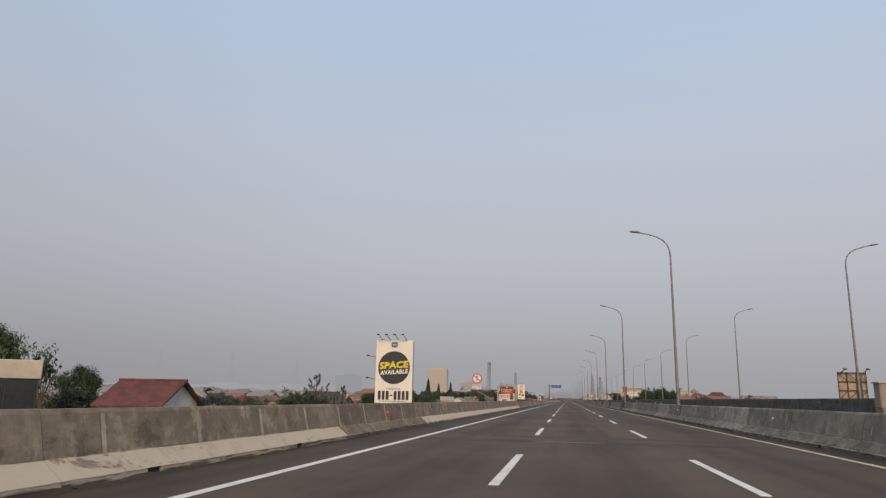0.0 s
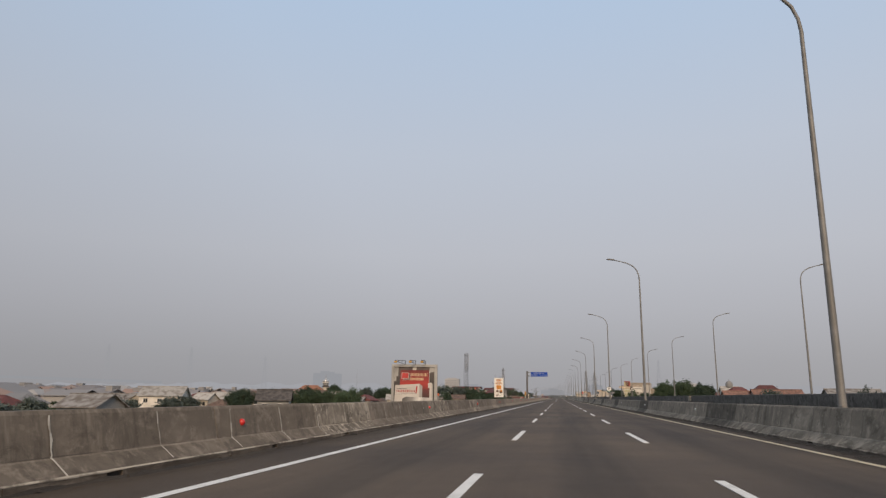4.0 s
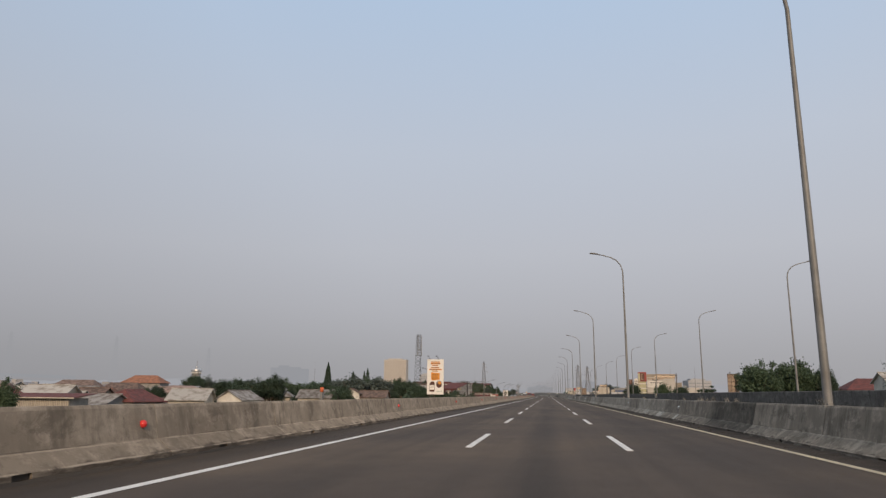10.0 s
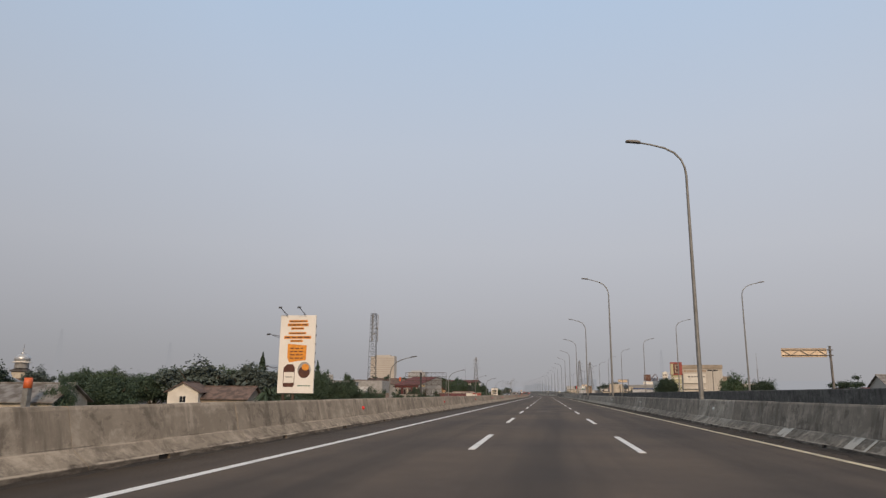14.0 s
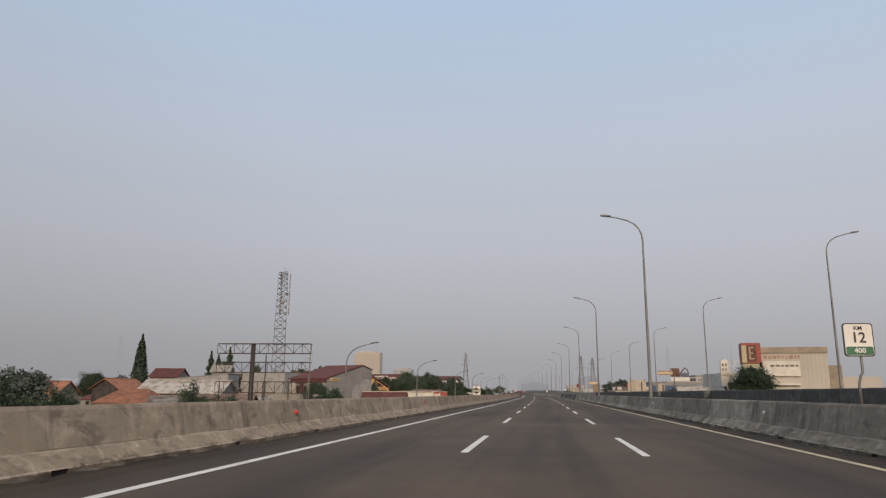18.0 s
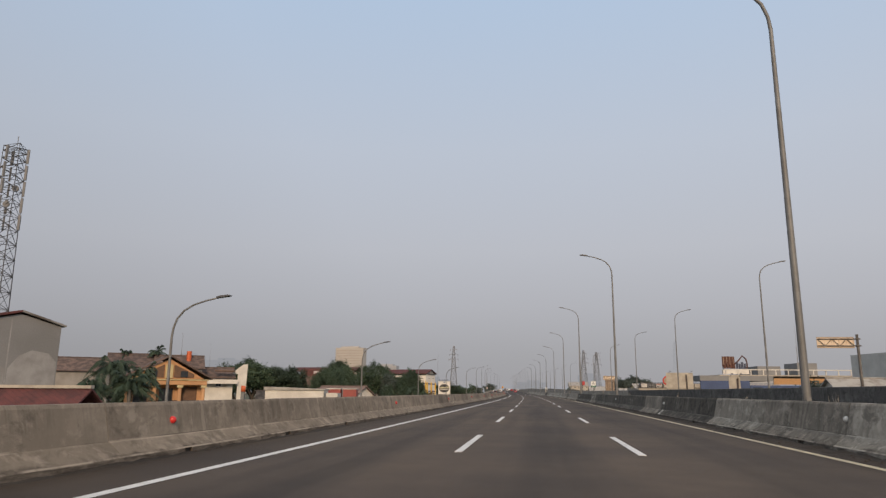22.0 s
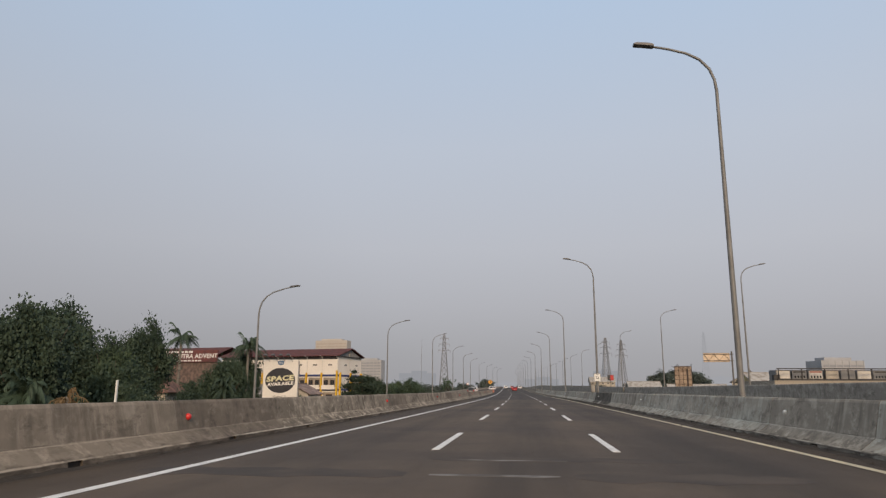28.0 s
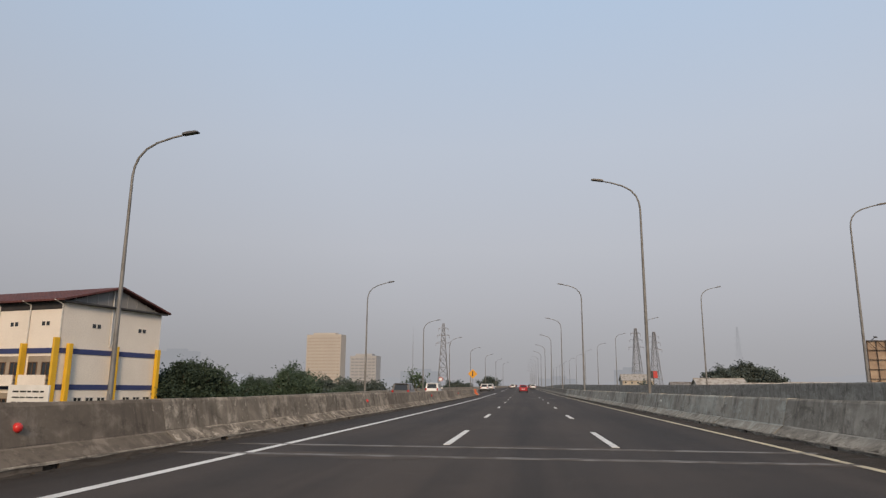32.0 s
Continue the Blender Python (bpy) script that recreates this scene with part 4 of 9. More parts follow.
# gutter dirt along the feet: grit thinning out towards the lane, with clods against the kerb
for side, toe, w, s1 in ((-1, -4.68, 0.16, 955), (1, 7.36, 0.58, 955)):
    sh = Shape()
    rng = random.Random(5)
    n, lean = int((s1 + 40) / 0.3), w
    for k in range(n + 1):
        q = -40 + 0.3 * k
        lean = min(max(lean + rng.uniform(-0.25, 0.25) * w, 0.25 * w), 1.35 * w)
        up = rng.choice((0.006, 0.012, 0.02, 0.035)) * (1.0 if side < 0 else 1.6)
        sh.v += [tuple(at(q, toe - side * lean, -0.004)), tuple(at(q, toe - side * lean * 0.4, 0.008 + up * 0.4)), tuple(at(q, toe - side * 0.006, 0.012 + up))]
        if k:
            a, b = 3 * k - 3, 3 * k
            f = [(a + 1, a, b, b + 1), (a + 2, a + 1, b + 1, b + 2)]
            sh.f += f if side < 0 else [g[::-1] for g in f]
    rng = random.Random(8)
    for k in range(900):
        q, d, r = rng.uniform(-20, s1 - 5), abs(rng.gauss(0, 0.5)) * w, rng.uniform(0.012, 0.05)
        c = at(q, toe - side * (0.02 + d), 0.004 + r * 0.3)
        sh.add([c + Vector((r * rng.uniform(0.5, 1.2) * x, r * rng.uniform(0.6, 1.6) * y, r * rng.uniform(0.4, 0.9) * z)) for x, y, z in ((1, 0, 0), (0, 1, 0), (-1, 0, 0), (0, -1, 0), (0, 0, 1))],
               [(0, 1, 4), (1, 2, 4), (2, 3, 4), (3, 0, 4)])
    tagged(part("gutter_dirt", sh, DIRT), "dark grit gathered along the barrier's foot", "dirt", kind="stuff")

# whitewash remains on the first lengths of the left barrier
coat = thing("barrier_whitewash", "flaking whitewash on the barrier's toe and joints", "paint", Matrix.Identity(4), kind="structure")
rng = random.Random(3)


def flaked_band(long, side=-1, cover=0.9):
    """Paint left on the sloped toe: ragged along both edges, with gaps."""
    s = Shape()
    n = max(4, int(long / 0.11))
    lo, hi, open_ = 0.0, 1.0, 0
    x0, x1 = (-4.686, -4.957) if side < 0 else (7.366, 7.637)
    for i in range(n):
        if open_ > 0:
            open_ -= 1
            continue
        if rng.random() > cover:
            open_ = rng.randint(1, 6)
        y0, y1 = long * i / n, long * (i + 1) / n
        cols = []
        for y in (y0, y1):
            lo = min(max(lo + rng.uniform(-0.10, 0.085), 0.0), 0.42)
            hi = min(max(hi + rng.uniform(-0.08, 0.10), 0.72), 1.0)
            cols.append((y, lo, hi))
        k = len(s.v)
        for y, a, b in ((y0, *last) if i and s.v and open_ == 0 else cols[0], cols[1]):
            s.v += [(x0 + (x1 - x0) * a + side * -0.006, y, 0.10 + 0.22 * a), (x0 + (x1 - x0) * b + side * -0.006, y, 0.10 + 0.22 * b)]
        last = cols[1][1:]
        s.f.append((k, k + 2, k + 3, k + 1)[::side])
    return s


def skin(side, z, out=0.009):
    """Where the barrier's road side stands at the height z, a little proud."""
    if z < 0.32:
        return (-4.692 - 0.273 * (z - 0.10) / 0.22 + out) if side < 0 else (7.372 + 0.273 * (z - 0.10) / 0.22 - out)
    return (-4.965 - 0.12 * (z - 0.32) / 0.52 + out) if side < 0 else (7.645 + 0.135 * (z - 0.32) / 0.58 - out)


def drip(w, z0, z1, side=-1, wander=1.0):
    """A strip of paint or mortar down the barrier's face and toe, with wandering edges."""
    s, n, y = Shape(), 12, 0.0
    zs = sorted([z0 + (z1 - z0) * i / n for i in range(n + 1)] + ([0.32] if z0 < 0.31 else []))
    for i, z in enumerate(zs):
        y += rng.uniform(-0.3, 0.3) * w * wander
        a, b = (1 + wander * rng.uniform(-0.6, 0.2) for _ in range(2))
        s.v += [(skin(side, z), y - w / 2 * a, z), (skin(side, z), y + w / 2 * b, z)]
        if i:
            s.f.append((2 * i - 2, 2 * i - 1, 2 * i + 1, 2 * i)[::side * -1])
    return s


for k in range(-11, 75):
    s = 20.33 + 2.4 * k
    if s > 150 and rng.random() < 0.55:
        continue
    old = s < 86
    w = rng.uniform(0.09, 0.125) if old else rng.uniform(0.025, 0.055)
    part("joint_stripe", drip(w, 0.30 if old else rng.uniform(0.11, 0.2), 0.83, -1, 0.12 if old else 1.0), STRIPE if old else WHITEWASH, coat, m=stand(s, 0))
for k in range(40):
    s, a = rng.uniform(86, 112), rng.uniform(0.40, 0.62)
    part("whitewash_drip", drip(rng.uniform(0.03, 0.09), a, a + rng.uniform(0.08, 0.2)), WHITEWASH, coat, m=stand(s, 0))
for k in range(70):
    s = rng.choice((rng.uniform(2, 120), rng.uniform(640, 720)))
    a = rng.uniform(0.40, 0.66)
    part("whitewash_drip", drip(rng.uniform(0.02, 0.07), a, a + rng.uniform(0.08, 0.25), 1), WHITEWASH, coat, m=stand(s, 0))


def blot(side, z0, z1, w):
    """A pale mortar spot with an uneven outline, on the toe or the face."""
    s, n = Shape(), 14
    zc, zh = (z0 + z1) / 2, (z1 - z0) / 2
    for i in range(n):
        a = 2 * math.pi * i / n
        y, z = math.cos(a) * w / 2 * rng.uniform(0.35, 1.35), zc + math.sin(a) * zh * rng.uniform(0.45, 1.15)
        z = max(z, 0.11)
        s.v.append((skin(side, z, 0.012), y, z))
    s.f.append(tuple(range(n)) if side < 0 else tuple(range(n - 1, -1, -1)))
    return s.mesh("mortar_spot", SOFT_MORTAR if side < 0 else MORTAR)


for side, spans in ((-1, ((778, 902),)), (1, ((642, 716),))):
    wide = 1.15 if side < 0 else 1.0
    tops = [blot(side, 0.69 - 0.07 * rng.random(), 0.80, wide * rng.uniform(0.05, 0.13)) for _ in range(9)]
    toes = [blot(side, rng.uniform(0.11, 0.17), rng.uniform(0.22, 0.31), wide * rng.uniform(0.06, 0.26)) for _ in range(12)]
    for s0, s1 in spans:
        for k in range(int((s1 - s0) / 0.82)):
            s = s0 + 0.82 * k
            much = 1.0 if side > 0 or 812 < s < 850 else 0.45
            if rng.random() < 0.72 * much:
                part("mortar_spot", rng.choice(tops), SOFT_MORTAR if side < 0 else MORTAR, coat, m=stand(s + rng.uniform(-0.06, 0.06), 0))
            if rng.random() < 0.75 * much:
                part("mortar_smear", rng.choice(toes), SOFT_MORTAR if side < 0 else MORTAR, coat, m=stand(s + rng.uniform(-0.2, 0.2), 0))


def kerb_lip(side, s0, s1):
    """The worn pale arris along the top of the kerb."""
    s = Shape()
    n = int((s1 - s0) / 0.6)
    x = -4.690 if side < 0 else 7.370
    for k in range(n + 1):
        q = s0 + 0.6 * k
        h = rng.choice((0.003, 0.008, 0.014, 0.022))
        s.v += [tuple(at(q, x - side * 0.006, 0.103 - h)), tuple(at(q, x - side * 0.004, 0.106)), tuple(at(q, x + side * 0.02 - side * 0.002, 0.121))]
        if k:
            a, b = 3 * k - 3, 3 * k
            f = [(a + 1, a, b, b + 1), (a + 2, a + 1, b + 1, b + 2)]
            s.f += f if side < 0 else [g[::-1] for g in f]
    part("kerb_lip", s, CONC_R2, coat)["kind"] = "stuff"


kerb_lip(-1, 84, 150)
kerb_lip(-1, 772, 948)
kerb_lip(1, 760, 948)
for s, w in ((277.5, 1.5), (373.0, 0.5), (700.0, 0.9), (818.0, 0.7), (742.0, 0.8)):
    part("whitewash_patch", flaked_band(w, -1, 0.95), WHITEWASH, coat, m=stand(s, 0))
part("grey_patch", Shape().add([(-4.958, -0.8, 0.335), (-4.958, 0.8, 0.335), (-5.070, 0.8, 0.815), (-5.070, -0.8, 0.815)], [(0, 1, 2, 3)]), WALL_PATCH, coat, m=stand(259.3, 0))
for s, w in ((80.5, 0.5), (93.5, 0.9), (176.0, 0.35), (308.0, 0.5), (312.0, 1.6), (317.5, 0.7), (366.0, 0.9), (390.0, 0.8), (396.5, 1.0), (401.0, 0.7), (585.0, 0.6), (632.0, 0.5), (688.0, 0.6), (812.0, 0.9)):
    part("pale_scrape", flaked_band(w, 1, 0.95), WHITEWASH, coat, m=stand(s, 0))

# dry weeds rooted in the back edge of the median barrier
weeds = Shape()
for s0, s1, count in ((228, 335, 34), (40, 120, 10), (560, 700, 10)):
    for k in range(count):
        c = at(rng.uniform(s0, s1), 8.02, 0.94)
        for _ in range(rng.randint(6, 16)):
            a, h, r = rng.uniform(0, 6.3), rng.uniform(0.06, 0.24), rng.uniform(0.01, 0.14)
            q = c + Vector((rng.uniform(-0.02, 0.03), rng.uniform(-0.3, 0.3), 0))
            weeds.add([q, q + Vector((0.012, 0.012, 0)), q + Vector((r * math.cos(a), r * math.sin(a), h))], [(0, 1, 2)])
tagged(part("dry_weeds", weeds, DRY_WEED), "tufts of dry grey weeds on the median barrier", "weeds", kind="stuff")

# reflectors on the barriers
red_me = Shape().ball((0, 0, 0), 0.068, 12).mesh("red_reflector", RED_REF, True)
white_me = Shape().ball((0, 0, 0), 0.062, 12).mesh("white_reflector", WHITE_REF, True)
for k in range(47):
    s = 2.8 + 20.2 * k
    if s < 950:
        tagged(part("red_reflector", red_me, RED_REF, m=stand(s, -5.01, 0.57)), "domed red reflector fixed on the concrete barrier", "reflector", "red reflectors")
    tagged(part("white_reflector", white_me, WHITE_REF, m=stand(4.7 + 20.25 * k, 7.71, 0.62)), "domed white reflector on the median barrier", "reflector", "white reflectors")


# opposite viaduct and slip road walls
def long_wall(name, label, mat, off_of, s0, s1, z0, z1, thick, step, z_of=lambda s: 0.0):
    sh = Shape()
    n = int((s1 - s0) / step)
    rng = random.Random(int(s0) + 7)
    for i in range(n + 1):
        q = s0 + i * step
        o = off_of(q)
        j = rng.uniform(-0.012, 0.012)
        zz = z_of(q)
        sh.v += [tuple(at(q, o, zz + z0)), tuple(at(q, o + j, zz + z1 - 0.06)), tuple(at(q, o + 0.04, zz + z1 + j)), tuple(at(q, o + thick, zz + z1 + j)), tuple(at(q, o + thick, zz + z0))]
        if i:
            a, b = 5 * i - 5, 5 * i
            sh.f += [(a + 1, a, b, b + 1), (a + 2, a + 1, b + 1, b + 2), (a + 3, a + 2, b + 2, b + 3), (a + 4, a + 3, b + 3, b + 4)]
    sh.f += [(0, 1, 2, 3, 4), tuple(len(sh.v) - 1 - i for i in range(5))]
    return tagged(part(name, sh, mat), label, "barrier", kind="structure")


opp = long_wall("wall_opposite", "soot-dark concrete parapet of the opposite viaduct", CONC_OPP, lambda s: 23.4, -60, 756, -1.6, 1.66, 0.3, 8.0)
long_wall("wall_opposite_end", "grey concrete parapet of the opposite viaduct", CONC_OPP2, lambda s: 23.4, 756, 1700, -1.6, 1.66, 0.3, 8.0)
long_wall("wall_opposite_far", "concrete parapet on the far edge of the opposite viaduct", CONC_R, lambda s: 38.0, -60, 1700, 0.0, 1.66, 0.3, 16.0)
for s in (55.0, 236.0, 420.0, 588.0, 625.0, 800.0, 905.0):
    box_ = part("junction_box", Shape().box(-0.28, -0.001, -0.9, 0.9, 0.75, 1.48, bevel=0.02), CONC_R2, opp, m=stand(s, 23.4))
    part("lid", Shape().box(-0.33, -0.002, -1.0, 1.0, 1.482, 1.56), CONC_R2, box_)
long_wall("wall_ramp", "pale concrete parapet along the slip road", CONC_R2, lambda s: merge_edge(s) - 0.3 if s > 954 else -14.0, 730, 1216, -0.4, 0.86, 0.3, 6.0, lambda s: ramp_z(s) if s < 957 else 0.0)
long_wall("wall_ramp_inner", "concrete kerb wall between slip road and toll road", CONC_L, lambda s: -6.1, 735, 950, -0.5, 0.35, 0.25, 6.0, ramp_z)

# ---------------------------------------------------------------- lamp posts
def lamp_post(m, side, bend, label, group, reach=1.0, lift=1.0):
    """Tapered steel post, straight up to bend, with a swept arm to one side and a flat lantern; side -1 reaches left."""
    t = thing("street_lamp", label, "street lamp", m, group)
    pts = [(0, 0, 0), (0, 0, 0.5), (0, 0, bend * 0.5), (0, 0, bend)]
    rad = [0.112, 0.108, 0.084, 0.056]
    for x, z in ((0.05, 0.42), (0.20, 0.84), (0.52, 1.22), (0.98, 1.49), (1.65, 1.70), (2.25, 1.83)):
        pts.append((side * x * reach, 0, bend + z * lift))
        rad.append(0.050 - 0.012 * x / 2.25)
    part("post", Shape().tube(pts, rad, 10), GALV, t, smooth=True)
    part("base_plate", Shape().box(-0.2, 0.2, -0.2, 0.2, 0.0, 0.03, bevel=0.01), GALV, t)
    part("door", Shape().box(-0.055, 0.055, -0.125, -0.095, 0.6, 1.0), GALV, t)
    tilt = pose(side * 2.2 * reach, 0, bend + 1.84 * lift, 0, -8 * side, 0)
    head = part("lantern", Shape().prism([(x * side, z) for x, z in ((-0.08, -0.035), (0.58, -0.035), (0.61, 0.0), (0.50, 0.045), (0.10, 0.06), (-0.08, 0.03))][::side], -0.13, 0.13), LAMP_HEAD, t, "flat dark lantern housing", m=tilt)
    part("lens", Shape().box(0.1 if side > 0 else -0.5, 0.5 if side > 0 else -0.1, -0.09, 0.09, -0.048, -0.037), LENS, head)
    return t


NEAR_LAMPS = [(8.0, 8.22), (48.6, 8.25), (88.4, 7.96), (129.5, 8.05), (170.5, 8.20), (211.0, 8.22), (251.4, 8.26), (292.1, 8.14), (332.4, 8.11), (373.0, 8.26), (413.9, 8.18), (453.7, 8.1), (493.5, 7.96), (535.5, 8.22), (576.2, 8.14), (615.4, 8.15), (656.5, 8.26), (694.6, 8.00), (737.1, 8.17), (779.5, 8.34), (819.1, 8.15), (859.8, 8.10), (901.2, 8.18)] + [(941.6 + 40.55 * k, 8.22) for k in range(12)]
FAR_LAMPS = [(19.5, 24.2), (59.6, 23.58), (100.5, 24.12), (140.5, 24.08), (180.6, 24.4), (220.6, 24.64), (261.4, 24.86), (301.5, 24.72), (343.4, 24.63), (383.4, 24.73), (423.4, 24.02), (464.6, 24.1), (505.9, 24.1), (547.2, 24.13), (586.0, 23.15), (629.0, 23.5), (666.8, 23.7), (707.4, 23.8), (748.0, 24.05), (789.0, 24.2), (829.4, 24.21), (870.9, 24.5), (912.2, 24.32)] + [(952.7 + 40.5 * k, 24.25) for k in range(12)]
# along the road, across it, height of the lantern's tip over the carriageway
SLIP_LAMPS = ((452.0, -14.3, 4.8), (495.3, -14.3, 4.89), (547.1, -15.1, 5.27), (583.4, -15.55, 5.44), (627.5, -15.6, 5.49), (663.8, -15.4, 5.90), (704.6, -16.25, 6.02), (749.6, -16.8, 6.34), (801.4, -16.05, 8.01), (843.2, -15.2, 9.81), (888.9, -14.85, 11.74), (932.1, -14.5, 11.9), (974.0, -14.5, 11.9), (1016.0, -14.5, 11.9), (1060.0, -13.0, 11.9), (1104.0, -11.0, 11.9), (1150.0, -9.0, 11.9), (1196.0, -7.2, 11.9))
near = far = slip = None
for k, (s, off) in enumerate(NEAR_LAMPS):
    m = stand(s, off, 0.0, random.Random(k).uniform(-2, 2))
    near = lamp_post(m, -1, 11.07, "tall galvanised street lamp behind the median barrier", "median lamps", 0.94, 0.94) if near is None else copy_thing(near, m)
    part("lamp_plinth", Shape().box(-0.3, 0.3, -0.3, 0.3, -1.2, 0.0), CONC_R, None, m=stand(s, 8.4, -0.002))["kind"] = "structure"
for k, (s, off) in enumerate(FAR_LAMPS):
    m = stand(s, off, 0.8, random.Random(50 + k).uniform(-2, 2))
    far = lamp_post(m, 1, 11.52, "tall galvanised street lamp on the opposite viaduct", "opposite lamps", 0.89, 0.85) if far is None else copy_thing(far, m)
for k, (s, off, tip) in enumerate(SLIP_LAMPS):
    m = stand(s, off, tip - 11.93)
    slip = lamp_post(m, 1, 10.0, "galvanised street lamp beside the slip road", "slip road lamps") if slip is None else copy_thing(slip, m)
    foot = tip - 11.93 + rise(s)
    if foot > GROUND + 0.1:
        part("lamp_footing", Shape().box(-0.35, 0.35, -0.35, 0.35, GROUND - foot, -0.002), CONC_R2, None, m=stand(s, off, tip - 11.93))["kind"] = "structure"


# ---------------------------------------------------------------- road signs
def rounded(x0, x1, z0, z1, r, y0, y1, n=4):
    pts = []
    for cx, cz, a in ((x1 - r, z0 + r, -90), (x1 - r, z1 - r, 0), (x0 + r, z1 - r, 90), (x0 + r, z0 + r, 180)):
        pts += [(cx + r * math.cos(radians(a + 90 * i / n)), cz + r * math.sin(radians(a + 90 * i / n))) for i in range(n + 1)]
    return Shape().prism(pts, y0, y1)


def km_sign(s, digits, dx=0.0, dz=0.0):
    t = thing("kilometre_sign", "white kilometre marker plate on a bent pipe at the median barrier", "road sign", stand(s, 8.0, 0.0), "kilometre signs")
    part("pipe", Shape().tube([(-0.14, 0, 0.9), (-0.14, 0, 1.35), (-0.11, 0, 1.45), (0.0 + dx, 0, 1.48 + dz / 2), (0.05 + dx, 0, 1.56 + dz / 2), (0.06 + dx, 0.02, 2.4 + dz)], [0.028] * 6, 8), GALV, t, smooth=True)
    plate = part("plate", rounded(-0.29, 0.29, -0.34, 0.34, 0.06, -0.03, 0.0), SIGN_BLACK, t, m=pose(0.03 + dx, 0, 2.2 + dz))
    part("face", rounded(-0.268, 0.268, -0.318, 0.318, 0.05, -0.036, -0.0305), SIGN_WHITE, plate)
    lettering("KM", 0.115, SIGN_BLACK, plate, pose(0, -0.040, 0.235))
    lettering("12", 0.30, SIGN_BLACK, plate, pose(0, -0.040, 0.035 if digits else -0.03), wide=0.95)
    if digits:
        part("green_band", rounded(-0.258, 0.258, -0.308, -0.14, 0.03, -0.042, -0.0365), SIGN_GREEN, plate)
        lettering(digits, 0.15, SIGN_WHITE, plate, pose(0, -0.046, -0.225))
    return t


km_sign(209.9, "600", 0.0, 0.06)
km_sign(505.1, "400", -0.1, 0.04)
km_sign(674.4, "200", -0.12, -0.2)
km_sign(818.1, "")

t = thing("lane_sign", "blue overhead sign plate on a weathered roadside post", "road sign", stand(259.4, -5.45, 0.0))
post = part("post", Shape().tube([(0, 0, -0.5), (0, 0, 2), (0.02, 0, 4.5), (0.05, 0, 6.55)], [0.185, 0.178, 0.165, 0.155], 14), POST_TAN, t, smooth=True)
part("flange", Shape().box(-0.35, 0.35, -0.35, 0.35, -0.5, -0.46), GALV, t)
for z in (5.52, 6.22):
    part("bracket_arm", Shape().bar((-0.30, -0.02, z), (1.05, -0.02, z - 0.01), 0.052, n=8), GALV, t)
    part("clamp", Shape().box(0.02, 0.34, -0.215, -0.165, z - 0.09, z + 0.09, bevel=0.02), POST_TAN, t)
    part("clamp", Shape().box(0.22, 0.44, -0.13, 0.09, z - 0.085, z + 0.085, bevel=0.03), POST_TAN, t)
    part("clamp_rib", Shape().box(0.0, 0.42, -0.235, -0.12, z - 0.012, z + 0.012), GALV, t)
    part("collar", Shape().bar((0.44, -0.02, z), (0.58, -0.02, z), 0.075, n=10), GALV, t)
    for x in (0.08, 0.28):
        part("clamp_bolt", Shape().bar((x, -0.245, z - 0.05), (x, 0.12, z - 0.05), 0.016), GALV, t)
part("gusset", Shape().prism([(0.62, 6.19), (0.80, 6.19), (0.80, 6.02)], -0.05, -0.02), GALV, t)
plate = part("plate", rounded(0.755, 4.39, 5.33, 6.40, 0.05, -0.16, -0.12), GALV, t, "white-edged blue plate")
part("white_edge", rounded(0.768, 4.377, 5.343, 6.387, 0.045, -0.164, -0.1605), SIGN_SILVER, plate)
part("blue_face", rounded(0.82, 4.325, 5.395, 6.335, 0.03, -0.169, -0.1645), SIGN_BLUE, plate)
lettering("TRUK DAN BUS", 0.30, SIGN_SILVER, plate, pose(2.555, -0.173, 6.065), space=1.55, bold=1.5, fit=(2.27, 0.235))
lettering("GUNAKAN LAJUR KIRI", 0.30, SIGN_SILVER, plate, pose(2.55, -0.173, 5.68), space=1.4, bold=1.5, fit=(3.21, 0.225))
for x in (1.2, 2.5, 3.8):
    part("stiffener", Shape().box(x - 0.03, x + 0.03, -0.12, -0.06, 5.36, 6.37), GALV, plate)

t = thing("hazard_marker", "black and yellow striped hazard marker on a thin post", "road sign", stand(258.8, -5.8, 0.0))
part("post", Shape().bar((0, 0, -0.6), (0, 0, 2.2), 0.03, n=8), GALV, t)
plate = part("plate", Shape().box(-0.145, 0.145, -0.045, -0.03, 1.42, 2.27), SIGN_YELLOW, t)
for k in range(-1, 6):
    lo, hi = 1.42, 2.27
    z = 1.36 + 0.19 * k
    pts = [(-0.145, z), (0.145, z + 0.17), (0.145, z + 0.265), (-0.145, z + 0.095)]
    pts = [(x, min(max(q, lo), hi)) for x, q in pts]
    if len({round(q, 3) for _, q in pts}) > 2:
        part("black_stripe", Shape().prism(pts, -0.049, -0.0455), SIGN_BLACK, plate)

t = thing("no_stopping_sign", "round no-stopping sign with red ring over a small text plate", "road sign", stand(57.4, -5.75, 0.0))
part("post", Shape().tube([(0.55, 0, -0.3), (0.55, 0, 0.95), (0.45, 0, 1.15), (-0.50, 0, 1.62), (-0.62, 0, 1.75), (-0.65, 0, 2.5)], [0.04] * 6, 8), GALV, t, smooth=True)
disc = part("disc", Shape().disc(-0.62, -0.06, 2.72, 0.41, 0.02, 32), SIGN_RED, t)
part("white_field", Shape().disc(-0.62, -0.066, 2.72, 0.325, 0.0055, 32), SIGN_WHITE, disc)
lettering("S", 0.56, SIGN_BLACK, disc, pose(-0.62, -0.070, 2.72), depth=0.003)
part("red_bar", Shape().box(-0.33, 0.33, -0.085, -0.075, -0.035, 0.035, pose(-0.62, 0, 2.72, 0, 40, 0)), SIGN_RED, disc)
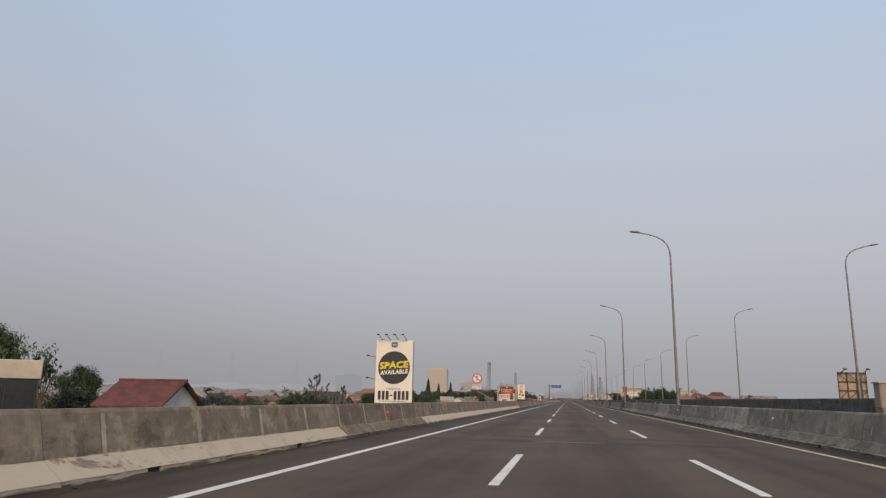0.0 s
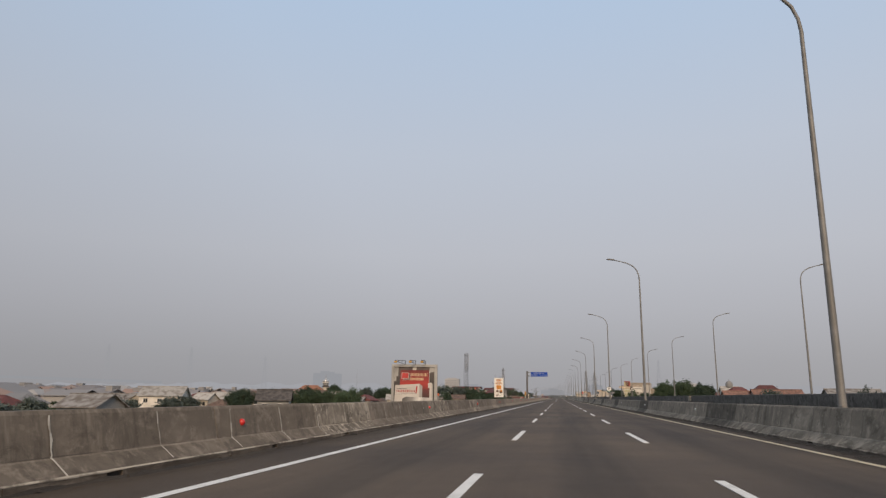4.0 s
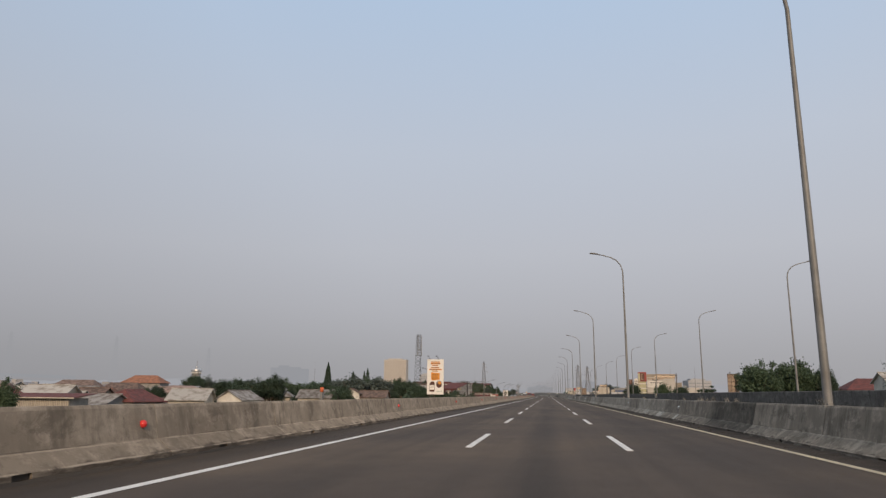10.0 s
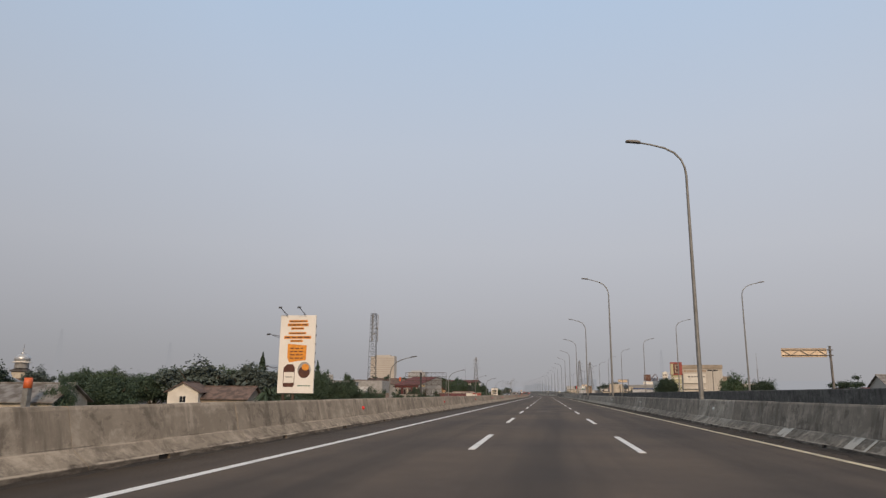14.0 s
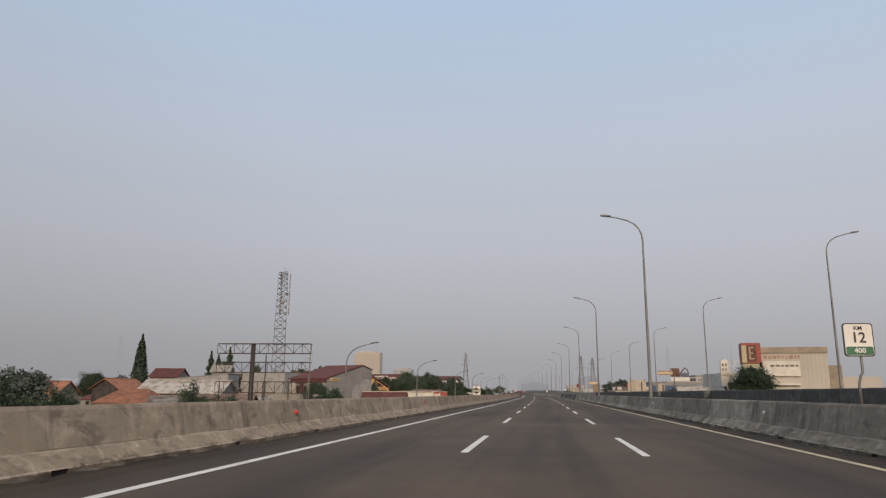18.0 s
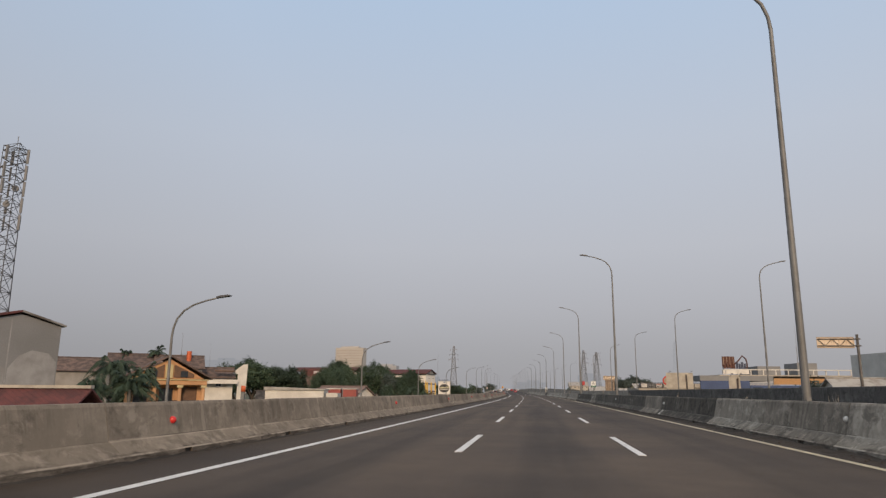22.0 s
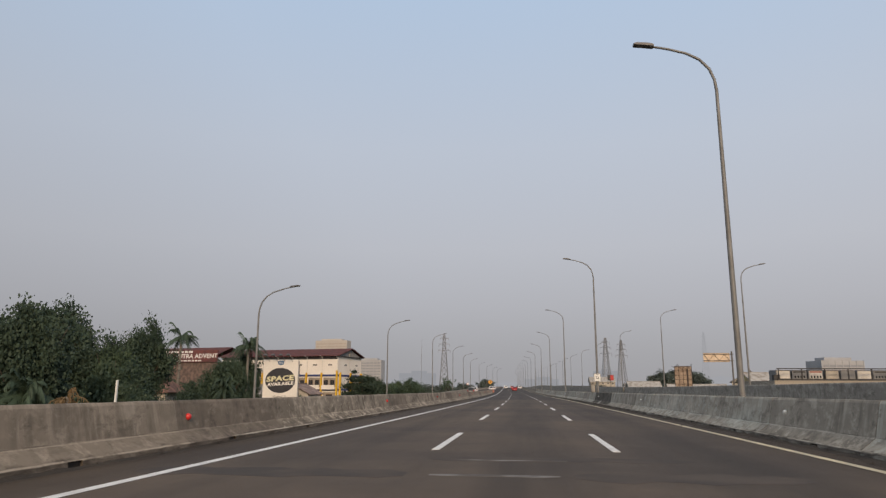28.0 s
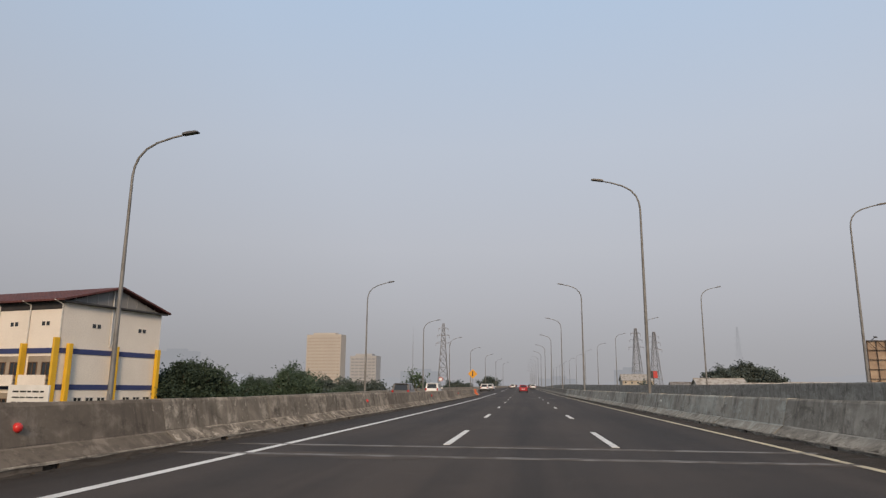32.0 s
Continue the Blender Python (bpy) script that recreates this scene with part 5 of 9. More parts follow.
plate = part("text_plate", rounded(-1.0, -0.28, 1.83, 2.2, 0.03, -0.06, -0.045), SIGN_WHITE, t)
lettering("SEPANJANG", 0.125, SIGN_BLACK, plate, pose(-0.64, -0.066, 2.10))
lettering("JALAN TOL", 0.125, SIGN_BLACK, plate, pose(-0.64, -0.066, 1.93))

t = thing("merge_sign", "orange diamond warning sign on a post at the gore", "road sign", stand(966.0, -5.9, 0.0))
part("post", Shape().bar((0, 0, -0.2), (0, 0, 3.0), 0.04, n=8), GALV, t)
part("diamond", Shape().box(-0.5, 0.5, -0.05, -0.03, -0.5, 0.5, pose(0, 0, 3.05, 0, 45, 0)), SIGN_YELLOW, t)
part("symbol", Shape().box(-0.09, 0.09, -0.06, -0.052, 2.72, 3.4), SIGN_BLACK, t)
t = thing("no_entry_sign", "small round red-ringed sign on a post", "road sign", stand(1000.0, -14.6, -0.4))
part("post", Shape().bar((0, 0, 0), (0, 0, 2.9), 0.04, n=8), GALV, t)
part("disc", Shape().disc(0, -0.05, 2.9, 0.42, 0.02, 24), SIGN_RED, t)
part("white_field", Shape().disc(0, -0.056, 2.9, 0.32, 0.005, 24), SIGN_WHITE, t)
for k, (s, o) in enumerate(((957.5, -5.0), (960.5, -5.2), (963.5, -5.5))):
    t = thing("water_barrier", "orange plastic crash barrel block at the gore", "traffic barrier", stand(s, o, 0.0), "gore barriers")
    part("body", Shape().prism([(-0.45, 0), (0.45, 0), (0.40, 0.3), (0.22, 0.42), (0.18, 0.85), (-0.18, 0.85), (-0.22, 0.42), (-0.40, 0.3)], -0.9, 0.9), TANK_ORANGE, t)
    part("foot", Shape().box(-0.5, 0.5, -0.95, 0.95, 0.0, 0.06), PLASTIC, t)


def gantry_sign(s, off, base, x0, x1, z0, z1, label):
    """A cantilever sign seen from behind: post, two arms with a zigzag between them, stiffened panel."""
    t = thing("cantilever_sign", label, "road sign", stand(s, off, 0.0), "opposite signs")
    part("post", Shape().bar((0, 0, base), (0, 0, z1 + 0.25), 0.16, 0.14, 12), POST_TAN, t, smooth=True)
    part("post_cap", Shape().bar((0, 0, z1 + 0.25), (0, 0, z1 + 0.29), 0.17, n=12), GALV, t)
    lo, hi = z0 + 0.22, z1 - 0.2
    for z in (lo, hi):
        part("arm", Shape().bar((0.35, -0.03, z), (x0, -0.03, z), 0.055, n=8), POST_TAN, t)
        part("clamp", Shape().box(-0.2, 0.2, -0.2, 0.2, z - 0.08, z + 0.08, bevel=0.02), POST_TAN, t)
    panel = part("panel", Shape().box(x0 - 0.05, x1, 0.05, 0.09, z0, z1), GANTRY_BACK, t, "weathered back of the sign plate")
    part("rim", Shape().box(x0 - 0.06, x1 + 0.01, 0.02, 0.049, z1 - 0.06, z1 + 0.01).box(x0 - 0.06, x1 + 0.01, 0.02, 0.049, z0 - 0.01, z0 + 0.06), SIGN_BACK, panel)
    n = 5
    for k in range(n + 1):
        x = x0 + (x1 - x0) * k / n
        part("rib", Shape().box(x - 0.03, x + 0.03, 0.0, 0.048, z0 + 0.07, z1 - 0.07), GANTRY_BACK, panel)
        if k < n:
            e = x0 + (x1 - x0) * (k + 1) / n
            part("brace", Shape().bar((x, -0.04, lo if k % 2 else hi), (e, -0.04, hi if k % 2 else lo), 0.035), POST_TAN, t)
    return t


gantry_sign(476.2, 37.37, -0.6, -5.8, -0.42, 5.97, 7.08, "rear of a cantilever road sign with weathered pale panel")
gantry_sign(675.3, 35.86, -2.5, -4.05, -0.35, 6.0, 7.15, "rear of a cantilever road sign with a pale rusty panel")
gantry_sign(887.6, 40.3, -2.5, -5.0, -0.4, 6.2, 7.8, "rear of a cantilever road sign over the opposite viaduct")

t = thing("electrical_cabinet", "small beige electrical cabinet on the median barrier", "cabinet", stand(820.9, 7.9, 0.94), "roadside cabinets")
part("body", Shape().box(-0.18, 0.18, -0.13, 0.13, 0.0, 0.74, bevel=0.02), WALL_TAN, t)
part("door", Shape().box(-0.14, 0.14, -0.145, -0.132, 0.06, 0.68), WALL_CREAM, t)
part("roof", Shape().box(-0.21, 0.21, -0.16, 0.16, 0.742, 0.78), WALL_CREAM, t)
t = thing("electrical_cabinet", "weathered beige cabinet on a concrete plinth", "cabinet", stand(38.0, 16.6, 0.0), "roadside cabinets")
part("plinth", Shape().box(-0.4, 0.4, -0.4, 0.4, GROUND, 1.0, bevel=0.05), CONC_R, t)
part("body", Shape().box(-0.42, 0.42, -0.35, 0.35, 1.0, 2.2, bevel=0.03), WALL_TAN, t)
part("door", Shape().box(-0.34, 0.34, -0.38, -0.352, 1.1, 2.1), WALL_TAN, t)
part("roof", Shape().box(-0.48, 0.48, -0.42, 0.42, 2.202, 2.27), WALL_CREAM, t)


# ---------------------------------------------------------------- billboards
def spot_arm(parent, x, z, dx, dz, reach=1.1):
    arm = part("lamp_arm", Shape().bar((x, 0, z), (x + dx, -reach, z + dz), 0.035).bar((x, 0, z - 0.25 if dz > 0 else z), (x + dx * 0.8, -reach * 0.8, z + dz * 0.8), 0.02), DARK_STEEL, parent)
    part("floodlight", Shape().box(-0.2, 0.2, -0.14, 0.14, -0.08, 0.08, pose(x + dx, -reach, z + dz, 25, 0, 0), 0.02), LAMP_HEAD, arm)


def legs(t, x0, x1, z0, z1, base):
    for x in (x0, x1):
        part("leg", Shape().bar((x, 0.5, base), (x, 0.5, z1), 0.22, 0.16, 10), RUSTY, t, smooth=True)
    k, z = 0, base + 1.0
    while z < z1 - 1.5:
        part("cross_brace", Shape().bar((x0, 0.5, z), (x1, 0.5, z + 2.2), 0.05), RUSTY, t)
        part("cross_brace", Shape().bar((x1, 0.56, z), (x0, 0.56, z + 2.2), 0.05), RUSTY, t)
        z += 2.2


def space_board(s, off0, off1, z_top, scale, label, ink=VINYL_YELLOW, squat=1.0):
    w = off1 - off0
    u = w * squat
    h = u * 1.64
    t = thing("billboard", label, "billboard", stand(s, off0, 0.0))
    base = GROUND - rise(s)
    z0 = z_top - h
    panel = part("panel", Shape().box(0, w, 0, 0.35, z0, z_top, bevel=0.02), VINYL, t, "cream printed sheet on a deep steel box")
    part("dark_disc", Shape().disc(w * 0.5, -0.012, z_top - u * 0.72, u * 0.43, 0.011, 48, w / u), VINYL_DARK, panel)
    lettering("SPACE", w * 0.285, ink, panel, pose(w * 0.5, -0.02, z_top - u * 0.65, 0, -4, 0), depth=0.012, space=1.06, bold=3.4, slant=0.10, fit=(w * 0.80, u * 0.185))
    lettering("AVAILABLE", w * 0.168, VINYL_W, panel, pose(w * 0.505, -0.02, z_top - u * 0.835, 0, -4, 0), depth=0.012, space=1.1, bold=3.0, slant=0.10, fit=(w * 0.76, u * 0.115))
    lettering("Contact Us", w * 0.062, VINYL_DARK, panel, pose(w * 0.5, -0.006, z_top - u * 1.27), wide=1.3, depth=0.006)
    for k in range(8):
        x, tall = w * (0.085 + 0.108 * k), u * (0.115 if k != 3 else 0.018)
        part("bar", Shape().box(x, x + w * 0.078, -0.006, -0.001, z_top - u * 1.44 - tall, z_top - u * 1.44 + tall), VINYL_DARK, panel)
    badge = [(0.42, 0.05), (0.58, 0.05), (0.59, 0.09), (0.58, 0.17), (0.5, 0.20), (0.42, 0.17), (0.41, 0.09)]
    part("badge", Shape().prism([(w * x, z_top - u * z) for x, z in badge][::-1], -0.012, -0.001), VINYL_BLUE, panel)
    bars(panel, VINYL_W, w * 0.45, w * 0.55, z_top - u * 0.12, w * 0.02, -0.013, 2)
    bars(panel, VINYL_GREY, w * 0.12, w * 0.86, z_top - u * 1.592, w * 0.022, -0.002, 22, 0.5)
    for x in (0.18, 0.40, 0.62, 0.84):
        spot_arm(t, w * x, z_top, -0.35 * scale, 0.75 * scale, 1.6 * scale)
    for z in (0.27, 0.62):
        spot_arm(t, 0.0, z_top - h * z, -0.9 * scale, 0.15 * scale, 1.3 * scale)
    legs(t, w * 0.3, w * 0.7, z0, z_top - 0.5, base)
    for k in range(9):
        z = z0 + h * (k + 0.5) / 9
        part("side_rung", Shape().bar((w + 0.01, 0.1, z), (w + 0.14, 0.1, z), 0.02), DARK_STEEL, t)
    part("side_rail", Shape().bar((w + 0.14, 0.1, z0), (w + 0.14, 0.1, z_top - 0.2), 0.03), DARK_STEEL, t)
    return t


space_board(103.4, -28.05, -22.25, 9.65, 1.0, "tall cream billboard with dark disc and yellow lettering")
space_board(833.6, -27.75, -23.68, 4.45, 0.65, "smaller cream billboard with dark disc and faded lettering", VINYL_FADED, 0.8)

# red and grey advertising board in a deep grey frame
t = thing("billboard", "wide billboard in a deep grey frame with red poster", "billboard", stand(188.0, -17.3, 0.0, 7))
x0, x1, z0, z1 = -0.29, 4.94, -0.9, 4.62
for a, b, c, d in ((x0, x1, z1 - 0.29, z1), (x0, x0 + 0.29, z0, z1 - 0.292), (x1 - 0.35, x1, z0, z1 - 0.292), (x0 + 0.292, x1 - 0.352, z0, z0 + 0.3)):
    part("frame_side", Shape().box(a, b, -0.16, 0.3, c, d, bevel=0.012), FRAME_GREY, t)
poster = part("poster", Shape().box(0.0, 4.588, -0.02, 0.1, z0 + 0.302, z1 - 0.293), PRINT_CHARCOAL, t, "dark charcoal printed sheet")
part("red_field", Shape().prism([(0.64, 0.2), (4.09, 0.2), (3.96, 3.99), (0.73, 3.99)], -0.028, -0.0205), PRINT_RED, poster)
part("pale_column", Shape().prism([(0.01, 2.72), (0.27, 2.76), (0.26, 3.28), (0.47, 3.30), (0.49, 4.32), (0.01, 4.32)], -0.026, -0.0205), FRAME_GREY, poster)
part("pale_column", Shape().prism([(2.09, 4.0), (2.52, 4.0), (2.55, 4.32), (2.14, 4.32)], -0.026, -0.0205), PRINT_W, poster)
part("grey_panel", Shape().prism([(4.06, 3.70), (4.58, 3.80), (4.58, 4.32), (4.08, 4.32)], -0.026, -0.0205), FRAME_GREY, poster)
part("pale_edge", Shape().prism([(3.97, 2.60), (4.01, 2.60), (4.07, 4.20), (4.035, 4.20)], -0.032, -0.0285), PRINT_W, poster)
part("square_edge", Shape().box(1.02, 1.84, -0.032, -0.0285, 2.88, 3.56), PRINT_W, poster)
part("square_shadow", Shape().box(1.05, 1.81, -0.036, -0.0325, 2.91, 3.53), VINYL_BROWN, poster)
part("square_edge", Shape().box(0.85, 1.68, -0.040, -0.0365, 3.01, 3.70), PRINT_W, poster)
part("red_square", Shape().box(0.89, 1.64, -0.044, -0.0405, 3.05, 3.66), SIGN_RED, poster)
bars(poster, PRINT_GOLD, 1.90, 3.77, 3.47, 0.33, -0.0285, 12, 0.8)
bars(poster, PRINT_GOLD, 1.88, 3.34, 2.99, 0.31, -0.0285, 10, 0.8)
part("white_box", Shape().prism([(0.02, -0.55), (2.85, -0.55), (2.91, 2.46), (0.16, 2.29)], -0.040, -0.0285), PRINT_W, poster)
part("box_side", Shape().prism([(2.855, -0.3), (3.2, -0.15), (3.25, 2.20), (2.915, 2.455)], -0.039, -0.0285), FRAME_GREY, poster)
part("label_shadow", Shape().prism([(0.20, 1.27), (2.61, 1.38), (2.70, 2.17), (0.27, 1.95)], -0.043, -0.0405), VINYL_GREY, poster)
part("box_label", Shape().prism([(0.22, 1.30), (2.63, 1.41), (2.68, 2.21), (0.25, 1.99)], -0.050, -0.0435), PRINT_W, poster)
bars(poster, VINYL_GREY, 0.35, 1.45, 1.90, 0.11, -0.0505, 8, 0.3)
bars(poster, VINYL_RED, 0.30, 2.38, 1.63, 0.28, -0.0505, 9, 1.3, "logo_stroke")
part("red_stroke", Shape().prism([(2.47, 1.43), (2.62, 1.44), (2.68, 2.19), (2.53, 2.18)], -0.056, -0.0505), VINYL_RED, poster)
part("pale_slab", Shape().prism([(4.03, -0.4), (4.30, -0.4), (4.30, 2.54), (4.14, 2.61), (3.88, 2.55), (3.89, 2.02), (4.06, 2.02)], -0.040, -0.0285), PRINT_W, poster)
part("slab_side", Shape().prism([(4.302, -0.4), (4.46, -0.4), (4.43, 2.45), (4.302, 2.53)], -0.039, -0.0285), FRAME_GREY, poster)
part("steel_bar", Shape().prism([(0.99, -0.55), (4.35, -0.55), (4.33, 0.92), (1.34, 1.02), (0.99, 0.80)], -0.056, -0.0505), PRINT_STEEL, poster)
for x, lean in ((1.25, 0.95), (2.42, 0.45), (3.57, 0.3)):
    foot, head, tip, low = Vector((x, -0.1, z1)), Vector((x, -0.1, z1 + 0.42)), Vector((x - lean, -2.3, z1 + 0.36)), Vector((x - lean, -2.3, z1 + 0.31))
    truss = Shape().bar(foot, head, 0.032).bar(head, tip, 0.03).bar(foot, low, 0.026)
    for k in (0.33, 0.66):
        truss.bar(foot.lerp(low, k), head.lerp(tip, k), 0.022)
    arm = part("lamp_truss", truss, DARK_STEEL, t)
    part("floodlight", Shape().box(-0.16, 0.16, -0.12, 0.12, -0.10, 0.06, pose(x - lean * 0.92, -2.12, z1 + 0.22, 25, 0, 0), 0.02), LAMP_ORANGE, arm, "orange floodlight")
legs(t, 1.2, 3.6, z0, z1 - 0.4, GROUND)

# white and orange food poster
t = thing("billboard", "tall white billboard with orange text bars and food picture", "billboard", stand(464.0, -31.2, 0.0))
w, z0, z1 = 4.6, 0.95, 10.5
panel = part("panel", Shape().box(0, w, 0, 0.3, z0, z1, bevel=0.02), VINYL_W, t)
for k, (a, b, z, h) in enumerate(((1.1, 3.5, 9.75, 0.30), (0.95, 3.65, 9.3, 0.36), (1.4, 3.1, 8.85, 0.28), (1.1, 3.4, 8.25, 0.28), (0.55, 4.05, 7.75, 0.36), (1.4, 3.0, 7.3, 0.28))):
    strip_ = part("orange_strip", Shape().box(a, b, -0.012, -0.0005, z - h / 2, z + h / 2), VINYL_ORANGE, panel)
    bars(panel, VINYL_BROWN, a + 0.15, b - 0.15, z, h * 0.42, -0.013, 4)
part("orange_note", Shape().prism([(1.35, 4.7), (3.5, 4.95), (3.55, 6.75), (1.1, 6.95), (1.1, 5.3)], -0.012, -0.0005), VINYL_ORANGE, panel)
for z in (6.4, 6.0, 5.6, 5.2):
    bars(panel, VINYL_BROWN, 1.45, 3.1, z, 0.12, -0.013, 3)
part("bottle", Shape().prism([(0.75, 1.7), (2.0, 1.7), (2.15, 2.0), (2.15, 4.0), (1.9, 4.45), (1.15, 4.45), (0.7, 4.0), (0.7, 1.95)], -0.014, -0.0005), VINYL_BROWN, panel)
part("bottle_label", Shape().box(0.78, 2.08, -0.020, -0.0145, 2.2, 3.5), VINYL_W, panel)
bars(panel, VINYL_GREY, 1.0, 1.85, 2.9, 0.12, -0.021, 3)
part("bowl", Shape().disc(3.35, -0.014, 3.75, 1.0, 0.013, 28, 0.85), FRAME_GREY, panel)
part("food", Shape().disc(3.35, -0.024, 3.5, 0.72, 0.0095, 20, 1.0), VINYL_BROWN, panel)
part("food_top", Shape().disc(3.5, -0.030, 4.1, 0.4, 0.0055, 16, 1.2), VINYL_ORANGE, panel)
bars(panel, SIGN_GREEN, 2.6, 4.2, 1.85, 0.14, -0.001, 5)
for x in (0.9, 3.3):
    spot_arm(t, x, z1, -0.4, 0.8, 1.6)
for z in (7.9, 4.0):
    spot_arm(t, 0.0, z, -1.0, 0.15, 1.2)
legs(t, 0.6, 1.9, z0, z1 - 0.5, GROUND)
for k in range(8):
    part("edge_clip", Shape().box(w + 0.01, w + 0.09, 0.05, 0.2, z0 + 1.1 * k + 0.4, z0 + 1.1 * k + 0.55), DARK_STEEL, t)

# empty truss board
t = thing("empty_billboard", "empty rusty truss frame on a thick dark post", "billboard", stand(565.0, -35.7, 0.0, 3))
part("main_post", Shape().bar((4.1, 0.4, GROUND), (4.1, 0.4, 6.45), 0.30, 0.26, 14), DARK_STEEL, t, smooth=True)
for lo, hi in ((5.35, 6.45), (3.2, 4.35), (0.9, 2.15)):
    tr = Shape()
    for z in (lo, hi):
        tr.bar((0, 0, z), (11.0, 0, z), 0.05).bar((0, 0.7, z), (11.0, 0.7, z), 0.045)
    for k in range(12):
        x = 11.0 * k / 11
        tr.bar((x, 0, lo), (x, 0, hi), 0.035)
        if k < 11:
            a, b = (lo, hi) if k % 2 else (hi, lo)
            tr.bar((x, 0, a), (x + 1.0, 0, b), 0.03)
    part("truss", tr, RUSTY, t)["kind"] = "stuff"
part("end_ladder", Shape().bar((11.0, 0, -1.0), (11.0, 0, 6.45), 0.045).bar((10.6, 0.3, -1.0), (11.0, 0.3, 6.45), 0.045).bar((10.7, 0.1, 2.8), (11.0, 0.1, 2.8), 0.03).bar((10.7, 0.1, 4.8), (11.0, 0.1, 4.8), 0.03), GALV, t)
for x in (0.2, 5.4, 8.4, 10.9):
    part("strut", Shape().bar((x, 0.7, GROUND), (x, 0.7, 2.2), 0.07), RUSTY, t)
part("small_post", Shape().bar((5.5, 0.9, GROUND), (5.5, 0.9, 5.2), 0.07), DARK_STEEL, t)


def back_board(s, off, w, z0, z1, label, mat, lattice=True, base=None, turn=0.0):
    """A billboard seen from behind: sheet, lattice of angles, post."""
    t = thing("billboard", label, "billboard", stand(s, off, 0.0, turn))
    base = GROUND - rise(s) if base is None else base
    part("sheet", Shape().box(-w / 2, w / 2, 0.3, 0.36, z0, z1), mat, t)
    if lattice:
        n, k = max(3, int(w / 1.1)), max(3, int((z1 - z0) / 1.1))
        for i in range(n + 1):
            x = -w / 2 + w * i / n
            part("upright", Shape().bar((x, 0.12, z0 - 0.1), (x, 0.12, z1 + 0.1), 0.05), RUSTY, t)
        for j in range(k + 1):
            z = z0 + (z1 - z0) * j / k
            part("rail", Shape().bar((-w / 2, 0.05, z), (w / 2, 0.05, z), 0.05), RUSTY, t)
        for i in range(n):
            x = -w / 2 + w * i / n
            part("brace", Shape().bar((x, 0.0, z0), (x + w / n, 0.0, z0 + (z1 - z0) / k), 0.04), RUSTY, t)
            part("brace", Shape().bar((x, 0.0, z1), (x + w / n, 0.0, z1 - (z1 - z0) / k), 0.04), RUSTY, t)
    for x in (-0.4, 0.4):
        spot_arm(t, x * w, z1, 0.2, 0.4, 0.9)
    part("post", Shape().bar((w * 0.25, 0.0, base), (w * 0.25, 0.0, z1 - 0.6), 0.25, 0.2, 10), RUSTY, t, smooth=True)
    return t


back_board(958.9, 48.9, 4.7, 1.3, 7.5, "back of a billboard with rusty lattice", SIGN_BACK)
back_board(90.0, 34.5, 3.1, 1.8, 4.9, "small billboard back with rusty lattice", SIGN_BACK)
back_board(495.0, 57.2, 3.2, 2.0, 7.9, "narrow billboard back behind a tree", SIGN_BACK)
back_board(767.5, 49.9, 2.6, 1.9, 5.3, "small cream board on posts beyond the viaduct", WALL_CREAM, False)
back_board(823.0, 50.2, 8.3, 2.6, 7.5, "wide beige billboard back with buckled sheet", WALL_CREAM, False)


# ---------------------------------------------------------------- trees
def leaf(shape, c, n, size, rng, long=1.6):
    """One folded leaf spray of four corners."""
    d = Vector((rng.gauss(0, 1), rng.gauss(0, 1), rng.gauss(0, 0.6))).normalized()
    u = d.cross(Vector((rng.gauss(0, 1), rng.gauss(0, 1), rng.gauss(0, 1))))
    u = u.normalized() * size * 0.5
    d = d * size * long * 0.5
    k = len(shape.v)
    up = Vector((0, 0, size * 0.12))
    shape.v += [tuple(c - d), tuple(c + u + up), tuple(c + d), tuple(c - u + up)]
    shape.f += [(k, k + 1, k + 2), (k, k + 2, k + 3)]


def crown_shape(seed, clumps, leaves, size, spread, lift, squash=0.8, hollow=0.55, core=True, tiers=0.0):
    """Leaf clumps set over an uneven ellipsoid; heights in tenths of a 10 m tree."""
    rng = random.Random(seed)
    s = Shape()
    for _ in range(clumps):
        a, b = rng.uniform(0, 2 * math.pi), math.asin(rng.uniform(-0.75, 1.0))
        r = rng.uniform(hollow, 1.0) * (0.80 + 0.22 * math.sin(3 * a + seed) * math.cos(2 * b) + 0.18 * math.sin(5 * b + 2 * a + seed))
        c = Vector((spread * r * math.cos(b) * math.cos(a), spread * r * math.cos(b) * math.sin(a), lift + spread * squash * r * math.sin(b)))
        if tiers:
            c.z = round(c.z / tiers) * tiers + rng.uniform(-0.12, 0.12)
        k = rng.uniform(0.5, 1.15) * spread * 0.27
        for _ in range(leaves):
            p = c + Vector((rng.gauss(0, k * 0.46), rng.gauss(0, k * 0.46), rng.gauss(0, k * (0.38 if not tiers else 0.24))))
            leaf(s, p, None, size * rng.uniform(0.6, 1.3), rng)
    if core:
        for _ in range(int(clumps * leaves * 0.12)):
            a, b = rng.uniform(0, 2 * math.pi), math.asin(rng.uniform(-0.9, 1))
            r = rng.uniform(0.1, 0.7)
            leaf(s, Vector((spread * r * math.cos(b) * math.cos(a), spread * r * math.cos(b) * math.sin(a), lift + spread * squash * r * math.sin(b))), None, size * 2.6, rng, 1.2)
    return s


